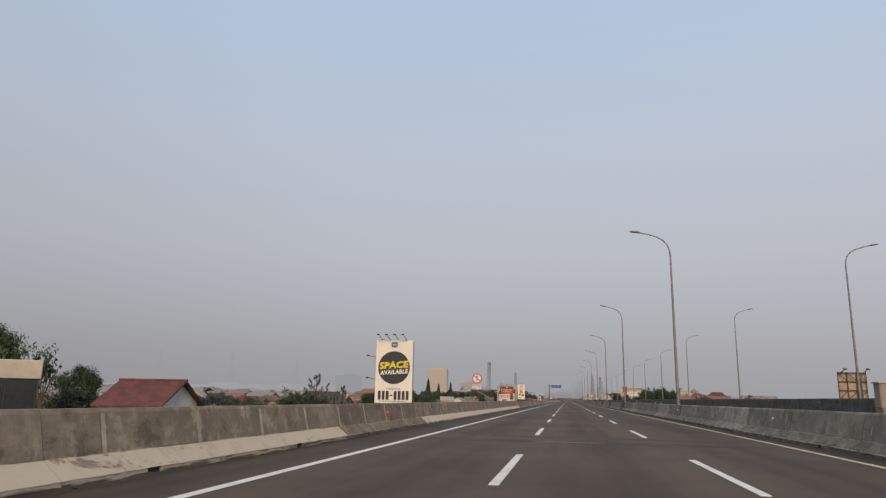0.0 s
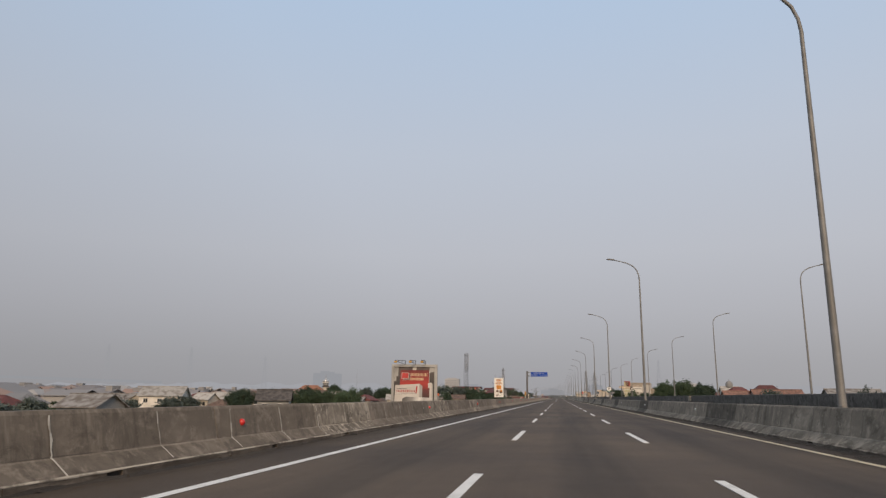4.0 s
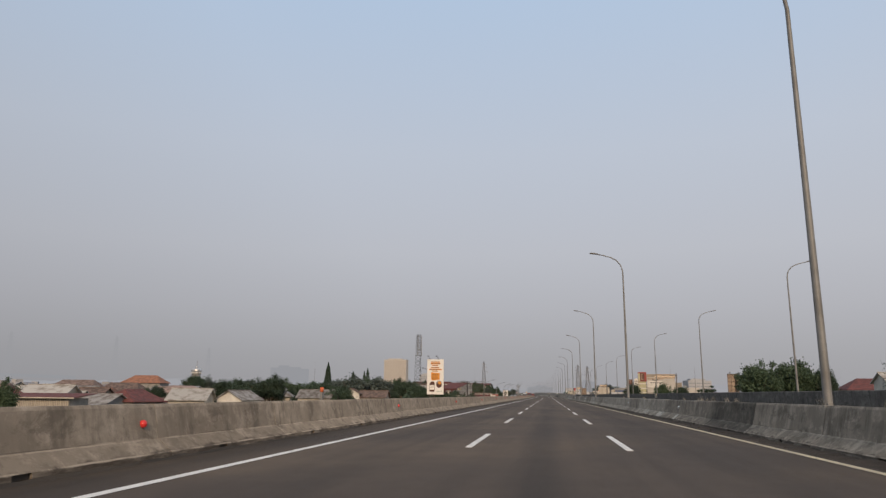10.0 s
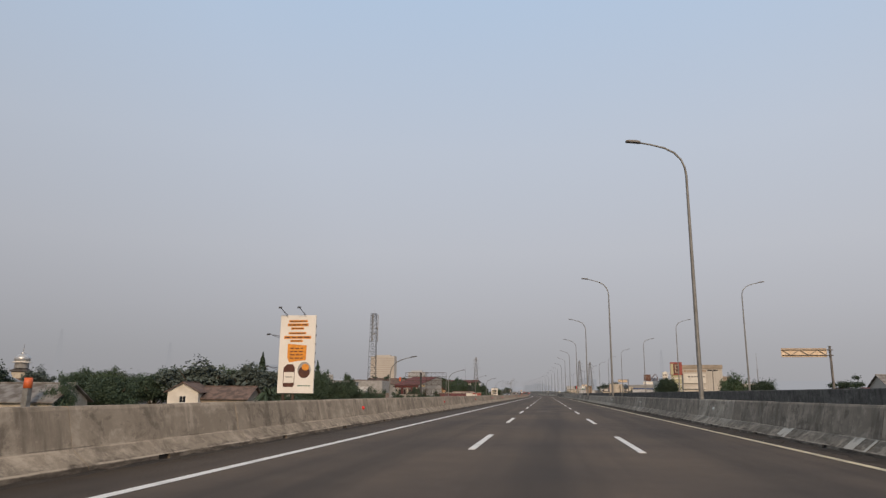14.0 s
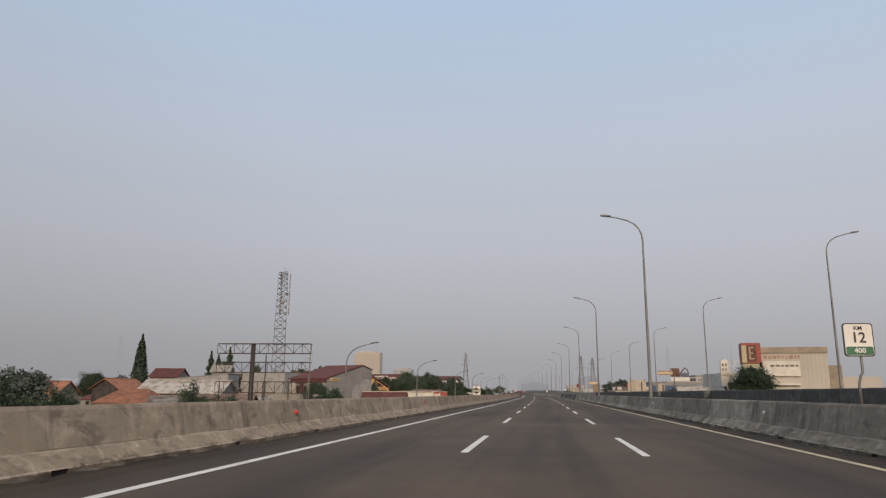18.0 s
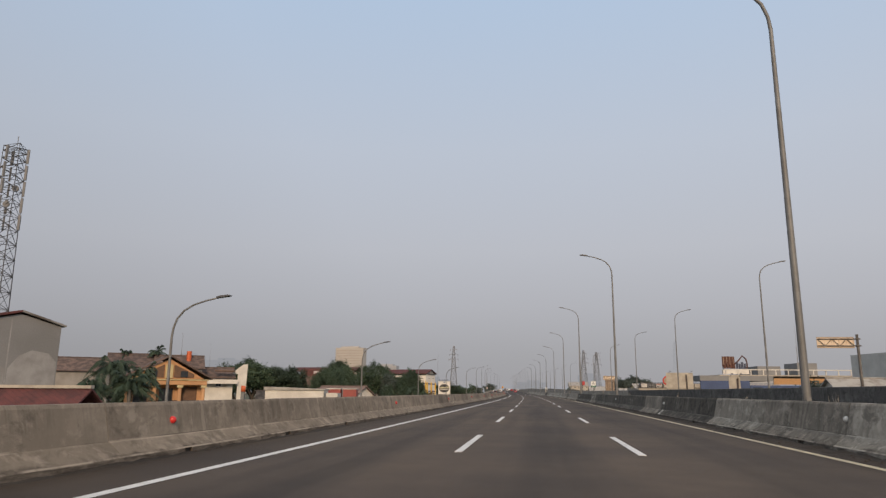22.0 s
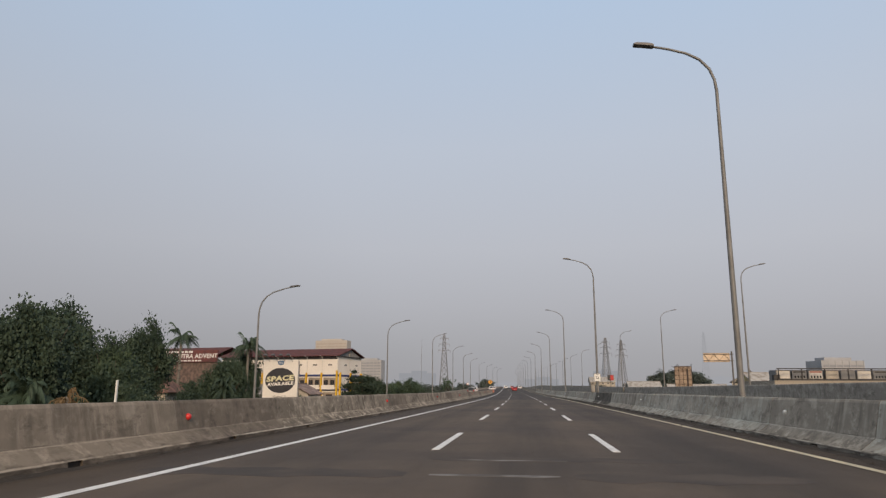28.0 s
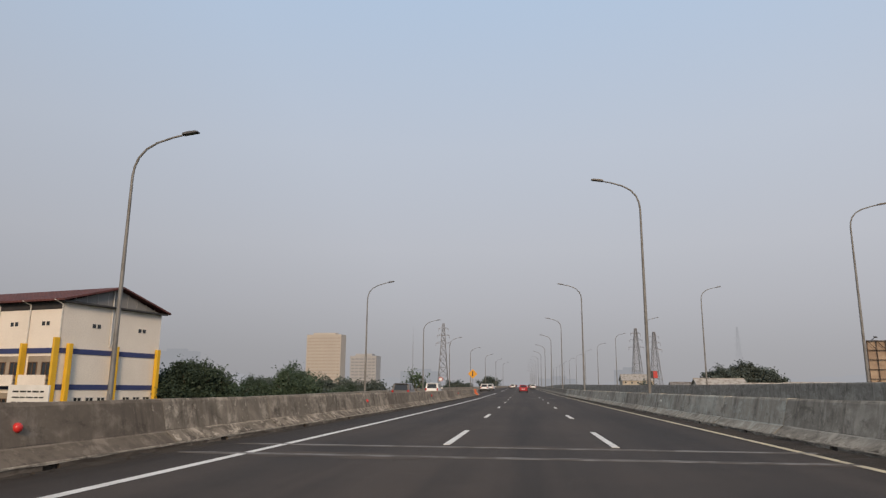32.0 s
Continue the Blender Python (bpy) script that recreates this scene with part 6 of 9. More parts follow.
def trunk_shape(seed, lift, spread, thick=0.22):
    rng = random.Random(seed + 100)
    s = Shape()
    s.tube([(0, 0, 0), (0.05, 0.03, lift * 0.3), (rng.uniform(-0.2, 0.2), rng.uniform(-0.2, 0.2), lift * 0.62)], [thick * 1.3, thick, thick * 0.8], 8)
    for k in range(7):
        a = 2 * math.pi * k / 7 + rng.uniform(-0.3, 0.3)
        z = lift * rng.uniform(0.42, 0.62)
        e = Vector((math.cos(a) * spread * 0.75, math.sin(a) * spread * 0.75, lift + spread * rng.uniform(-0.1, 0.55)))
        m = Vector((e.x * 0.42, e.y * 0.42, z + (e.z - z) * 0.55))
        s.tube([(0, 0, z), m, e], [thick * 0.55, thick * 0.35, thick * 0.1], 5)
    return s


PROTO = {}
TREE_KINDS = {
    # clumps, leaves, leaf size, spread, lift, squash, leaf material, words
    "mango": (96, 230, 0.135, 3.5, 6.1, 0.80, LEAF_A, "dense dark green broadleaf tree", "tree"),
    "rain": (80, 150, 0.17, 3.7, 6.2, 0.66, LEAF_B, "broad green tree with a domed crown", "tree"),
    "loose": (60, 190, 0.14, 3.1, 6.3, 0.90, LEAF_B, "loose-crowned tall green roadside tree", "tree"),
    # this kind's pale leaf colour stands in for haze over far trees
    "dusty": (60, 100, 0.24, 3.6, 6.2, 0.74, LEAF_C, "grey-green broad tree pale with haze", "tree"),
    "sparse": (30, 24, 0.20, 3.3, 6.4, 0.80, LEAF_B, "sparse tree with bare twigs showing", "tree"),
    "tier": (120, 190, 0.14, 3.6, 5.6, 1.0, LEAF_A, "dark tree with level tiers of foliage", "tree"),
    "shrub": (62, 190, 0.135, 3.8, 4.8, 0.95, LEAF_A, "dark green shrub clump by the road", "shrub"),
}
count_tree = [0]


def tree(kind, s, off, w, top, words="", turn=None):
    count_tree[0] += 1
    rng = random.Random(count_tree[0] * 7 + int(s))
    variant = (kind, count_tree[0] % 3)
    h = top + rise(s) - GROUND
    c, n, z, sp, lift, sq, mat, label, cat = TREE_KINDS[kind]
    m = on_ground(s, off, rng.uniform(0, 360) if turn is None else turn) @ Matrix.Diagonal((w / 8.0, w / 8.0 * rng.uniform(0.9, 1.1), h / (lift + sp * sq + 0.35), 1))
    if variant not in PROTO:
        t = thing("shrub" if cat == "shrub" else "tree", label, cat, m, cat + "s by the road")
        part("trunk", trunk_shape(count_tree[0], lift, sp), BARK, t)
        part("crown", crown_shape(count_tree[0] + 40, c, n, z, sp, lift, sq, core=kind != "tier", tiers=0.95 if kind == "tier" else 0.0), mat, t)
        PROTO[variant] = t
    else:
        src = PROTO[variant]
        t = copy_thing(src, m @ Matrix.Diagonal((1 / src.scale.x, 1 / src.scale.y, 1 / src.scale.z, 1)))
    return tagged(t, words or label)


def conifer(s, off, w, top, tight=True, words="dark slender cypress tree"):
    h = top + rise(s) - GROUND
    rng = random.Random(int(s))
    t = thing("cypress_tree" if tight else "pine_tree", words, "tree", on_ground(s, off))
    part("trunk", Shape().tube([(0, 0, 0), (0, 0, h * 0.5), (0, 0, h * 0.97)], [0.25, 0.16, 0.04], 7), BARK, t)
    c = Shape()
    for k in range(3000 if tight else 1500):
        u = rng.random() ** (0.8 if tight else 0.7)
        z = h * (0.22 + 0.78 * (1 - u)) if tight else h * (0.3 + 0.7 * (1 - u))
        r = w / 2 * (u ** 0.75) * (1.0 if tight else (0.55 + 0.45 * (math.sin(z * 2.4) > -0.2)))
        r *= min(1.0, (h - z) / h * 8 + 0.08) * rng.uniform(0.5, 1.0)
        a = rng.uniform(0, 2 * math.pi)
        leaf(c, Vector((r * math.cos(a), r * math.sin(a), z)), None, 0.55, rng, 1.8)
    part("crown", c, LEAF_A, t)
    return t


def tufted_pine(s, off, w, top, count, words):
    """Straight stem, branches that turn upward, a long tuft of needles on each end."""
    h = top + rise(s) - GROUND
    rng = random.Random(int(s * 10))
    t = thing("pine_tree", words, "tree", on_ground(s, off))
    stem = Shape().tube([(0, 0, 0), (0.05, 0, h * 0.5), (0, 0.04, h * 0.8), (0, 0, h - 0.2)], [0.2, 0.13, 0.08, 0.025], 7)
    crown = Shape()
    for k in range(count):
        u = (k + 0.5) / count
        drop = 0.15 + u * h * 0.55
        a = k * 2.4 + rng.uniform(-0.5, 0.5)
        r = w / 2 * min(1.0, 0.12 + drop / (w * 0.5)) * rng.uniform(0.6, 1.0)
        side = Vector((math.cos(a), math.sin(a), 0))
        tip = side * r + Vector((0, 0, h - drop))
        root = Vector((0, 0, tip.z - 0.25 - 0.65 * r))
        mid = root.lerp(tip, 0.55) + side * r * 0.12 - Vector((0, 0, 0.12 * r))
        stem.tube([root, mid, tip], [0.04, 0.028, 0.012], 4)
        for q, size, n in ((tip, 0.36, 46), (mid.lerp(tip, 0.45) + Vector((rng.uniform(-0.2, 0.2), rng.uniform(-0.2, 0.2), 0.12)), 0.26, 28), (mid + Vector((rng.uniform(-0.25, 0.25), rng.uniform(-0.25, 0.25), 0.1)), 0.2, 14)):
            for _ in range(n):
                v = rng.uniform(-1, 1)
                c = q + Vector((rng.gauss(0, 0.085), rng.gauss(0, 0.085), 0)) * (1.15 - abs(v)) * size / 0.3 + (side * 0.25 + Vector((0, 0, 0.9))) * v * size
                leaf(crown, c, None, 0.11, rng, 2.0)
    part("trunk", stem, BARK, t)
    part("crown", crown, LEAF_A, t)
    return t


def palm(s, off, top, span, words="palm tree with arching fronds"):
    h = top + rise(s) - GROUND - span * 0.25
    rng = random.Random(int(s * 3 + off))
    t = thing("palm_tree", words, "palm tree", on_ground(s, off, rng.uniform(0, 360)), "palms by the road")
    part("trunk", Shape().tube([(0, 0, 0), (0.1, 0, h * 0.4), (0.0, 0.05, h * 0.75), (0, 0, h)], [0.28, 0.22, 0.19, 0.2], 9), PALM_BARK, t, smooth=True)
    for k in range(26):
        a = 2 * math.pi * k / 13 + rng.uniform(-0.25, 0.25)
        f = Shape()
        up, drop, long = rng.choice((rng.uniform(-0.2, 0.6), rng.uniform(0.6, 1.9))), rng.uniform(0.7, 1.3), rng.uniform(0.7, 1.15)
        pts = []
        for i in range(10):
            u = i / 9
            r = span * 0.5 * long * (u - 0.22 * u * u * up)
            pts.append(Vector((r * math.cos(a), r * math.sin(a), h + span * 0.5 * (up * u - drop * (0.6 + 0.5 * up) * u * u) + span * 0.05)))
        f.tube(pts, [0.05 * (1 - 0.8 * i / 9) for i in range(10)], 4)
        side = Vector((-math.sin(a), math.cos(a), 0))
        for i in range(1, 10):
            for j in (0.0, 0.33, 0.66):
                p = pts[i - 1].lerp(pts[i], j)
                ln = span * 0.15 * (1 - abs(i / 9 - 0.45)) * rng.uniform(0.7, 1.15)
                d = (pts[i] - pts[i - 1]).normalized()
                for sg in (-1, 1):
                    e = p + side * sg * ln * 0.7 + d * ln * 0.6 - Vector((0, 0, ln * rng.uniform(0.5, 0.95)))
                    q = len(f.v)
                    f.v += [tuple(p - d * 0.05), tuple(p + d * 0.075), tuple(e)]
                    f.f.append((q, q + 1, q + 2))
        part("frond", f, LEAF_A, t)
    return t


# near and middle trees, left of the road
for k in (("loose", 85, -77.5, 8.5, 10.6, "dark sparse-topped tree behind a flat-roofed building"), ("sparse", 86, -71.3, 7.0, 8.6), ("mango", 120, -91.2, 9.5, 6.6, "round dark tree behind a red roof"), ("shrub", 95, -73, 11, 2.9), ("shrub", 92, -82, 9, 2.2),
          ("mango", 130, -88, 9, 2.4), ("mango", 130, -78.6, 7.5, 3.2), ("shrub", 128, -83, 10, 1.2), ("shrub", 113, -46, 6.4, 2.2), ("shrub", 113, -40.5, 6, 2.1), ("shrub", 113, -42.5, 7.5, 1.9), ("shrub", 121, -47, 7, 2.1), ("shrub", 135, -39, 6.5, 0.8), ("shrub", 118, -53, 6, 1.0),
          ("mango", 274, -77, 10, 2.9), ("mango", 276, -68.5, 9, 2.8), ("mango", 331, -95, 10, 3.5), ("rain", 333, -88, 9, 3.2), ("mango", 341, -85, 9, 4.4), ("loose", 371, -81, 6, 3.0), ("mango", 431, -72, 15, 4.6), ("dusty", 511, -66, 16, 7.4), ("dusty", 517, -58, 14, 7.0),
          ("rain", 318, -76.5, 7.5, 2.5), ("rain", 318, -72.9, 7.5, 3.05), ("rain", 318, -69.2, 7.5, 2.85), ("rain", 318, -65.4, 7.5, 3.05), ("rain", 318, -61.8, 7.5, 3.4), ("mango", 805, -71.5, 7, 6.2), ("mango", 805, -74.0, 8, 7.0), ("mango", 805, -61.0, 8, 8.0), ("mango", 805, -76.4, 9, 6.4),
          ("mango", 427.5, -90, 6.5, 2.8, "round dark tree among low roofs"), ("dusty", 575, -154, 14, 8.0), ("dusty", 555, -124, 13, 6.5), ("dusty", 556, -113, 13, 6.7), ("mango", 515, -77.5, 14, 6.0), ("dusty", 605, -92, 12, 5.0), ("dusty", 690, -126, 9, 6.0),
          ("mango", 470, -78.9, 13.0, 6.6, "tall bushy tree standing before the tree row"), ("mango", 471, -92.3, 9, 5.2), ("shrub", 470, -86.5, 9, 3.9), ("mango", 530, -105.5, 12, 6.5), ("rain", 531, -99, 11, 6.5), ("mango", 530, -87, 12, 5.7), ("mango", 529, -78, 12, 5.5), ("rain", 531, -70.2, 10, 6.8), ("mango", 530, -58, 9, 6.1), ("shrub", 470, -70, 8, 1.4), ("mango", 470, -57.8, 9.5, 4.1, "bushy dark green tree near a billboard"), ("shrub", 460, -57.4, 5, 3.2), ("shrub", 474, -51, 6, -0.4), ("mango", 550, -105, 8, 5.8), ("rain", 560, -105, 9, 5.6), ("mango", 561, -98, 8, 6.1), ("mango", 541, -141.3, 11, 9.0, "round dark tree before a mosque"), ("mango", 530, -65.1, 9.5, 7.3), ("shrub", 505, -45, 9, 1.9), ("shrub", 515, -52, 8, 2.6), ("shrub", 563.5, -37.3, 4.8, 2.2), ("shrub", 563.8, -33.6, 4.6, 2.0), ("mango", 689, -135, 11, 7.6, "round dark tree beyond the roofs"), ("shrub", 500, -38, 7, 0.4),
          ("mango", 515, -43.5, 9, 5.0), ("mango", 516, -39.5, 8, 4.4), ("mango", 514, -36.5, 6, 4.2), ("shrub", 515, -33.4, 5.5, 2.8), ("shrub", 516, -30.6, 5.5, 2.3), ("mango", 537, -51.0, 9.5, 6.6, "big dark tree beside the slip road"), ("mango", 546, -57, 9.5, 7.6, "tall dark tree over the town roofs"), ("shrub", 529, -42, 7, 2.7), ("shrub", 535, -37, 7, 2.4), ("shrub", 524, -36, 6, 1.1, "lighter green shrub by a lamp post"), ("shrub", 566, -56, 7, 1.9), ("shrub", 546, -28.5, 5.5, 1.3), ("shrub", 551, -31, 5, 0.9), ("shrub", 606, -33.5, 7, 2.3), ("shrub", 603, -37, 6, 2.0), ("loose", 715, -93.5, 7, 11.0), ("loose", 716, -104.5, 7, 12.0),
          ("mango", 628, -44.2, 7.5, 3.6, "round dark tree before a grey house"), ("shrub", 626, -45.5, 7, 2.4), ("shrub", 684, -52, 8, 4.6), ("mango", 774, -75, 12, 8.0), ("mango", 776, -65, 12, 7.6), ("mango", 774, -46.4, 8.0, 7.8), ("dusty", 804, -45.2, 10, 8.6, "pale yellowish dusty tree in a grove"),
          ("mango", 787, -79, 17, 10.5), ("rain", 797, -80, 14, 9.4), ("mango", 799, -74.5, 10, 8.4), ("mango", 802, -57, 12, 9.6), ("loose", 797, -44, 13, 8.2), ("dusty", 798, -39, 8, 6.5, "yellowish dusty tree in a grove"), ("mango", 815, -35.5, 9, 6.2),
          ("rain", 770, -69, 13, 8.6), ("mango", 772, -60, 12, 7.8), ("mango", 795, -71.5, 8, 7.8), ("mango", 812.7, -57.3, 9.5, 12.4, "tall round-topped tree over the grove"), ("rain", 807, -55, 12, 9.2), ("mango", 828.7, -50.3, 12, 11.4), ("shrub", 790, -37, 8, 3.4), ("shrub", 801, -31, 8, 3.0),
          ("mango", 800, -31.7, 7.6, 7.3, "tall dense tree near the barrier"), ("mango", 798, -34.5, 6.5, 6.7), ("rain", 812, -32.5, 5.0, 5.2), ("shrub", 811, -32.2, 6, 5.2), ("mango", 858, -43.7, 6.5, 4.6), ("shrub", 850, -43.8, 6.5, 2.8), ("shrub", 861, -41.4, 5.5, 2.9), ("mango", 820, -45.4, 10.5, 11.0, "tall dense tree at the roadside grove"), ("loose", 823, -51.0, 10, 10.0), ("mango", 824, -37.0, 7.2, 8.8, "round-topped tree before the school"), ("mango", 824.5, -40.4, 5.2, 7.0), ("mango", 812, -41, 9, 7.4), ("shrub", 822, -35.8, 6, 3.4), ("shrub", 794, -34, 6, 3.2), ("shrub", 809, -29.5, 6, 1.6), ("shrub", 816, -27.5, 5, 1.2), ("mango", 851, -39.6, 7.0, 6.6, "dark tree between two palms"), ("mango", 868, -58.5, 6.0, 5.0), ("shrub", 846, -42, 7, 2.4), ("shrub", 836, -31, 5, 1.2), 
          ("mango", 874, -63, 9, 5.6), ("shrub", 872, -55, 9, 4.2), ("shrub", 866, -50, 8, 2.4), ("shrub", 868, -41, 7, 1.2), ("mango", 864, -42.4, 7.5, 7.6), ("shrub", 862, -40.2, 4.5, 2.8), ("shrub", 868, -38.5, 6, 1.6), ("shrub", 868, -34.6, 5, 1.5), ("tier", 890.8, -27.8, 6.0, 4.2, "smaller layered dark tree by the school"), ("tier", 877.5, -26.0, 9.0, 5.4, "layered dark tree before a white school"), ("shrub", 876.5, -26.5, 6.0, 0.9), ("shrub", 858, -34, 6, 0.6),
          ("shrub", 943, -35.0, 10, 3.4), ("shrub", 938, -40.5, 8, 3.0), ("mango", 941, -37.4, 11.0, 5.2, "round dark tree beside the white school"), ("shrub", 950, -29.0, 9, 3.1), ("mango", 948, -27.0, 9, 4.3), ("shrub", 952, -23.0, 6, 1.2), ("mango", 973, -42.5, 7, 3.2), ("loose", 973, -35.7, 9, 3.7), ("shrub", 985, -30, 9, 2.0), ("sparse", 1033, -24.7, 8.5, 7.1, "lone tree with clustered leaf tufts"), ("dusty", 1043, -40, 12, 2.4), ("dusty", 1060, -32, 12, 2.2), ("dusty", 1090, -30, 13, 2.5), ("dusty", 1010, -42, 11, 3.4), ("dusty", 1011, -36.7, 9, 3.1), ("dusty", 1012, -30.5, 9, 2.8), ("dusty", 1020, -50, 12, 2.6), ("dusty", 1130, -25, 12, 3.0), ("dusty", 1240, -16, 14, 6.5), ("dusty", 1180, -26, 14, 3.2)):
    tree(*k)
# right of the road
for k in (("rain", 441, 49, 12, 9.2, "wide domed tree beyond the opposite viaduct"), ("rain", 445, 57, 13, 10.3), ("mango", 446, 64, 10, 9.0), ("mango", 391, 57, 9, 7.8), ("mango", 372, 51, 7, 6.6), ("rain", 560, 46.5, 9, 6.4), ("mango", 562, 54, 9, 6.0), ("tier", 512, 53.0, 9, 5.6, "layered dark tree beyond the viaduct"), ("shrub", 548, 43, 5, 3.6),
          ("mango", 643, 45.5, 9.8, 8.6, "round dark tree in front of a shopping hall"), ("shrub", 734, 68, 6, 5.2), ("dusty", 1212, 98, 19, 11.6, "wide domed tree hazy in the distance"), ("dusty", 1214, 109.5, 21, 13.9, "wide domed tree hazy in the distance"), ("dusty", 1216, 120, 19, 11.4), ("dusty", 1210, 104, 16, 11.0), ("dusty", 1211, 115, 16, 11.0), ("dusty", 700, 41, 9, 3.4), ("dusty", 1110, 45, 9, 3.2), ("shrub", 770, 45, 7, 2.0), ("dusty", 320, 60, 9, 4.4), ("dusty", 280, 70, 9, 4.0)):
    tree(*k)
conifer(727, -141.8, 8.0, 21.2)
conifer(790, -140, 7.0, 17.0, words="dark pointed conifer among roofs")
conifer(760.5, -122.3, 7.0, 18.6, False, "layered pine tree behind houses")
conifer(736, -119, 6.0, 15.5, False, "layered pine tree by a grey house")
tufted_pine(115.3, -41.9, 5.8, 4.75, 34, "airy pine with upturned branches and leaf tufts")
tufted_pine(114.2, -36.7, 3.1, 2.75, 26, "small dark tufted pine beside a billboard")
palm(861.0, -40.6, 9.0, 6.4, "tall palm tree with upright fronds behind a billboard")
palm(861.2, -51.8, 10.4, 6.0, "tall pale-trunked palm tree beside a billboard")
palm(846, -37.6, 2.4, 4.8, "low feathery palm between two tall palms")
palm(791, -30.5, 2.2, 4.6, "low palm with arching fronds by the barrier")
palm(797, -29.0, 1.6, 4.2, "low palm with drooping fronds by the barrier")
palm(800, -31.0, 3.2, 5.5)
palm(866, -44.0, 1.6, 4.6)
palm(737, -78.0, 9.6, 4.5, "palm crown above tiled roofs")
palm(735, -84.0, 9.0, 4.5, "palm crown above tiled roofs")
palm(482, -40.0, 1.4, 4.2, "low palm by the barrier")
# dead palm trunk and white stake in the grove
t = thing("dead_palm", "dry broken palm stump with straw-coloured fronds", "palm tree", on_ground(796.5, -26.3))
part("trunk", Shape().tube([(0, 0, 0), (0.2, 0, 5.0), (0.45, 0, 7.6)], [0.25, 0.2, 0.16], 8), PALM_BARK, t)
rng = random.Random(31)
for k in range(16):
    a, up, reach = k * 0.85 + rng.uniform(-0.3, 0.3), rng.uniform(-0.6, 2.2), rng.uniform(0.5, 1.5)
    pts = [Vector((0.4 + reach * math.cos(a) * q, reach * math.sin(a) * q, 7.4 + up * (1.8 * q - 1.1 * q * q) - 0.9 * q * q)) for q in (0.0, 0.35, 0.7, 1.0)]
    frond = Shape().tube(pts, [0.05, 0.04, 0.03, 0.012], 4)
    for q in range(14):
        c = pts[min(2, q // 5)].lerp(pts[min(3, q // 5 + 1)], (q % 5) / 5)
        frond.add([c, c + Vector((0.03, 0.03, 0)), c + Vector((rng.uniform(-0.18, 0.18), rng.uniform(-0.18, 0.18), -rng.uniform(0.25, 0.6)))], [(0, 1, 2)])
    part("dry_frond", frond, LEAF_DRY, t)
t = thing("white_stake", "white marker stake beyond the barrier", "post", on_ground(800, -24.9))
part("stake", Shape().box(-0.06, 0.06, -0.06, 0.06, 0, 8.67), SIGN_WHITE, t)


# ---------------------------------------------------------------- houses
def gable_roof(x0, x1, y0, y1, z, h, over, thick=0.14, along="x", hip=0.0):
    """Two or four slopes with thickness and eaves."""
    s = Shape()
    x0, x1, y0, y1 = x0 - over, x1 + over, y0 - over, y1 + over
    d = h * over / max(0.1, (y1 - y0) / 2) if along == "x" else h * over / max(0.1, (x1 - x0) / 2)
    zb = z - d
    if along == "x":
        ym = (y0 + y1) / 2
        ra, rb = (x0 + hip, ym, z + h), (x1 - hip, ym, z + h)
    else:
        xm = (x0 + x1) / 2
        ra, rb = (xm, y0 + hip, z + h), (xm, y1 - hip, z + h)
    base = [(x0, y0, zb), (x1, y0, zb), (x1, y1, zb), (x0, y1, zb)]
    top = base + [ra, rb]
    low = [(x, y, q - thick) for x, y, q in top]
    s.v = top + low
    if along == "x":
        f = [(0, 1, 5, 4), (2, 3, 4, 5), (3, 0, 4), (1, 2, 5)]
    else:
        f = [(3, 0, 4, 5), (1, 2, 5, 4), (0, 1, 4), (2, 3, 5)]
    if hip <= 0:
        keep = f[:2]
        rim = [(0, 1), (2, 3), (3, 4), (4, 0), (1, 5), (5, 2)] if along == "x" else [(3, 0), (1, 2), (0, 4), (4, 1), (2, 5), (5, 3)]
    else:
        keep = f
        rim = [(0, 1), (1, 2), (2, 3), (3, 0)]
    s.f = keep + [tuple(i + 6 for i in q[::-1]) for q in keep] + [(a, b, b + 6, a + 6)[::-1] for a, b in rim]
    return s


def wall_box(x0, x1, y0, y1, z, h=0.0, along="x"):
    """Four walls; with h their ends rise into gables."""
    s = Shape().box(x0, x1, y0, y1, 0, z)
    if h:
        if along == "x":
            ym = (y0 + y1) / 2
            for x, o in ((x0, 0), (x1, 1)):
                s.add([(x, y0, z), (x, y1, z), (x, ym, z + h)], [(0, 2, 1) if o == 0 else (0, 1, 2)])
        else:
            xm = (x0 + x1) / 2
            for y, o in ((y0, 0), (y1, 1)):
                s.add([(x0, y, z), (x1, y, z), (xm, y, z + h)], [(0, 1, 2) if o == 0 else (0, 2, 1)])
    return s


def window(parent, x, y, z, w, h, face="-y", frame=FRAME_WHITE, panes=2):
    """A framed window with sill on a wall that faces -y, +x or -x."""
    turn = {"-y": 0, "+x": 90, "-x": -90, "+y": 180}[face]
    m = pose(x, y, z, 0, 0, turn)
    f = Shape()
    for a, b, c, d in ((-w / 2, w / 2, -h / 2, -h / 2 + 0.07), (-w / 2, w / 2, h / 2 - 0.07, h / 2), (-w / 2, -w / 2 + 0.07, -h / 2, h / 2), (w / 2 - 0.07, w / 2, -h / 2, h / 2)):
        f.box(a, b, -0.06, 0.0, c, d)
    for k in range(1, panes):
        x_ = -w / 2 + w * k / panes
        f.box(x_ - 0.03, x_ + 0.03, -0.055, -0.001, -h / 2 + 0.07, h / 2 - 0.07)
    win = part("window", f, frame, parent, m=m)
    part("pane", Shape().box(-w / 2 + 0.05, w / 2 - 0.05, -0.025, -0.004, -h / 2 + 0.05, h / 2 - 0.05), WINDOW, win)
    part("sill", Shape().box(-w / 2 - 0.08, w / 2 + 0.08, -0.14, -0.002, -h / 2 - 0.08, -h / 2 - 0.005), frame, win)
    return win




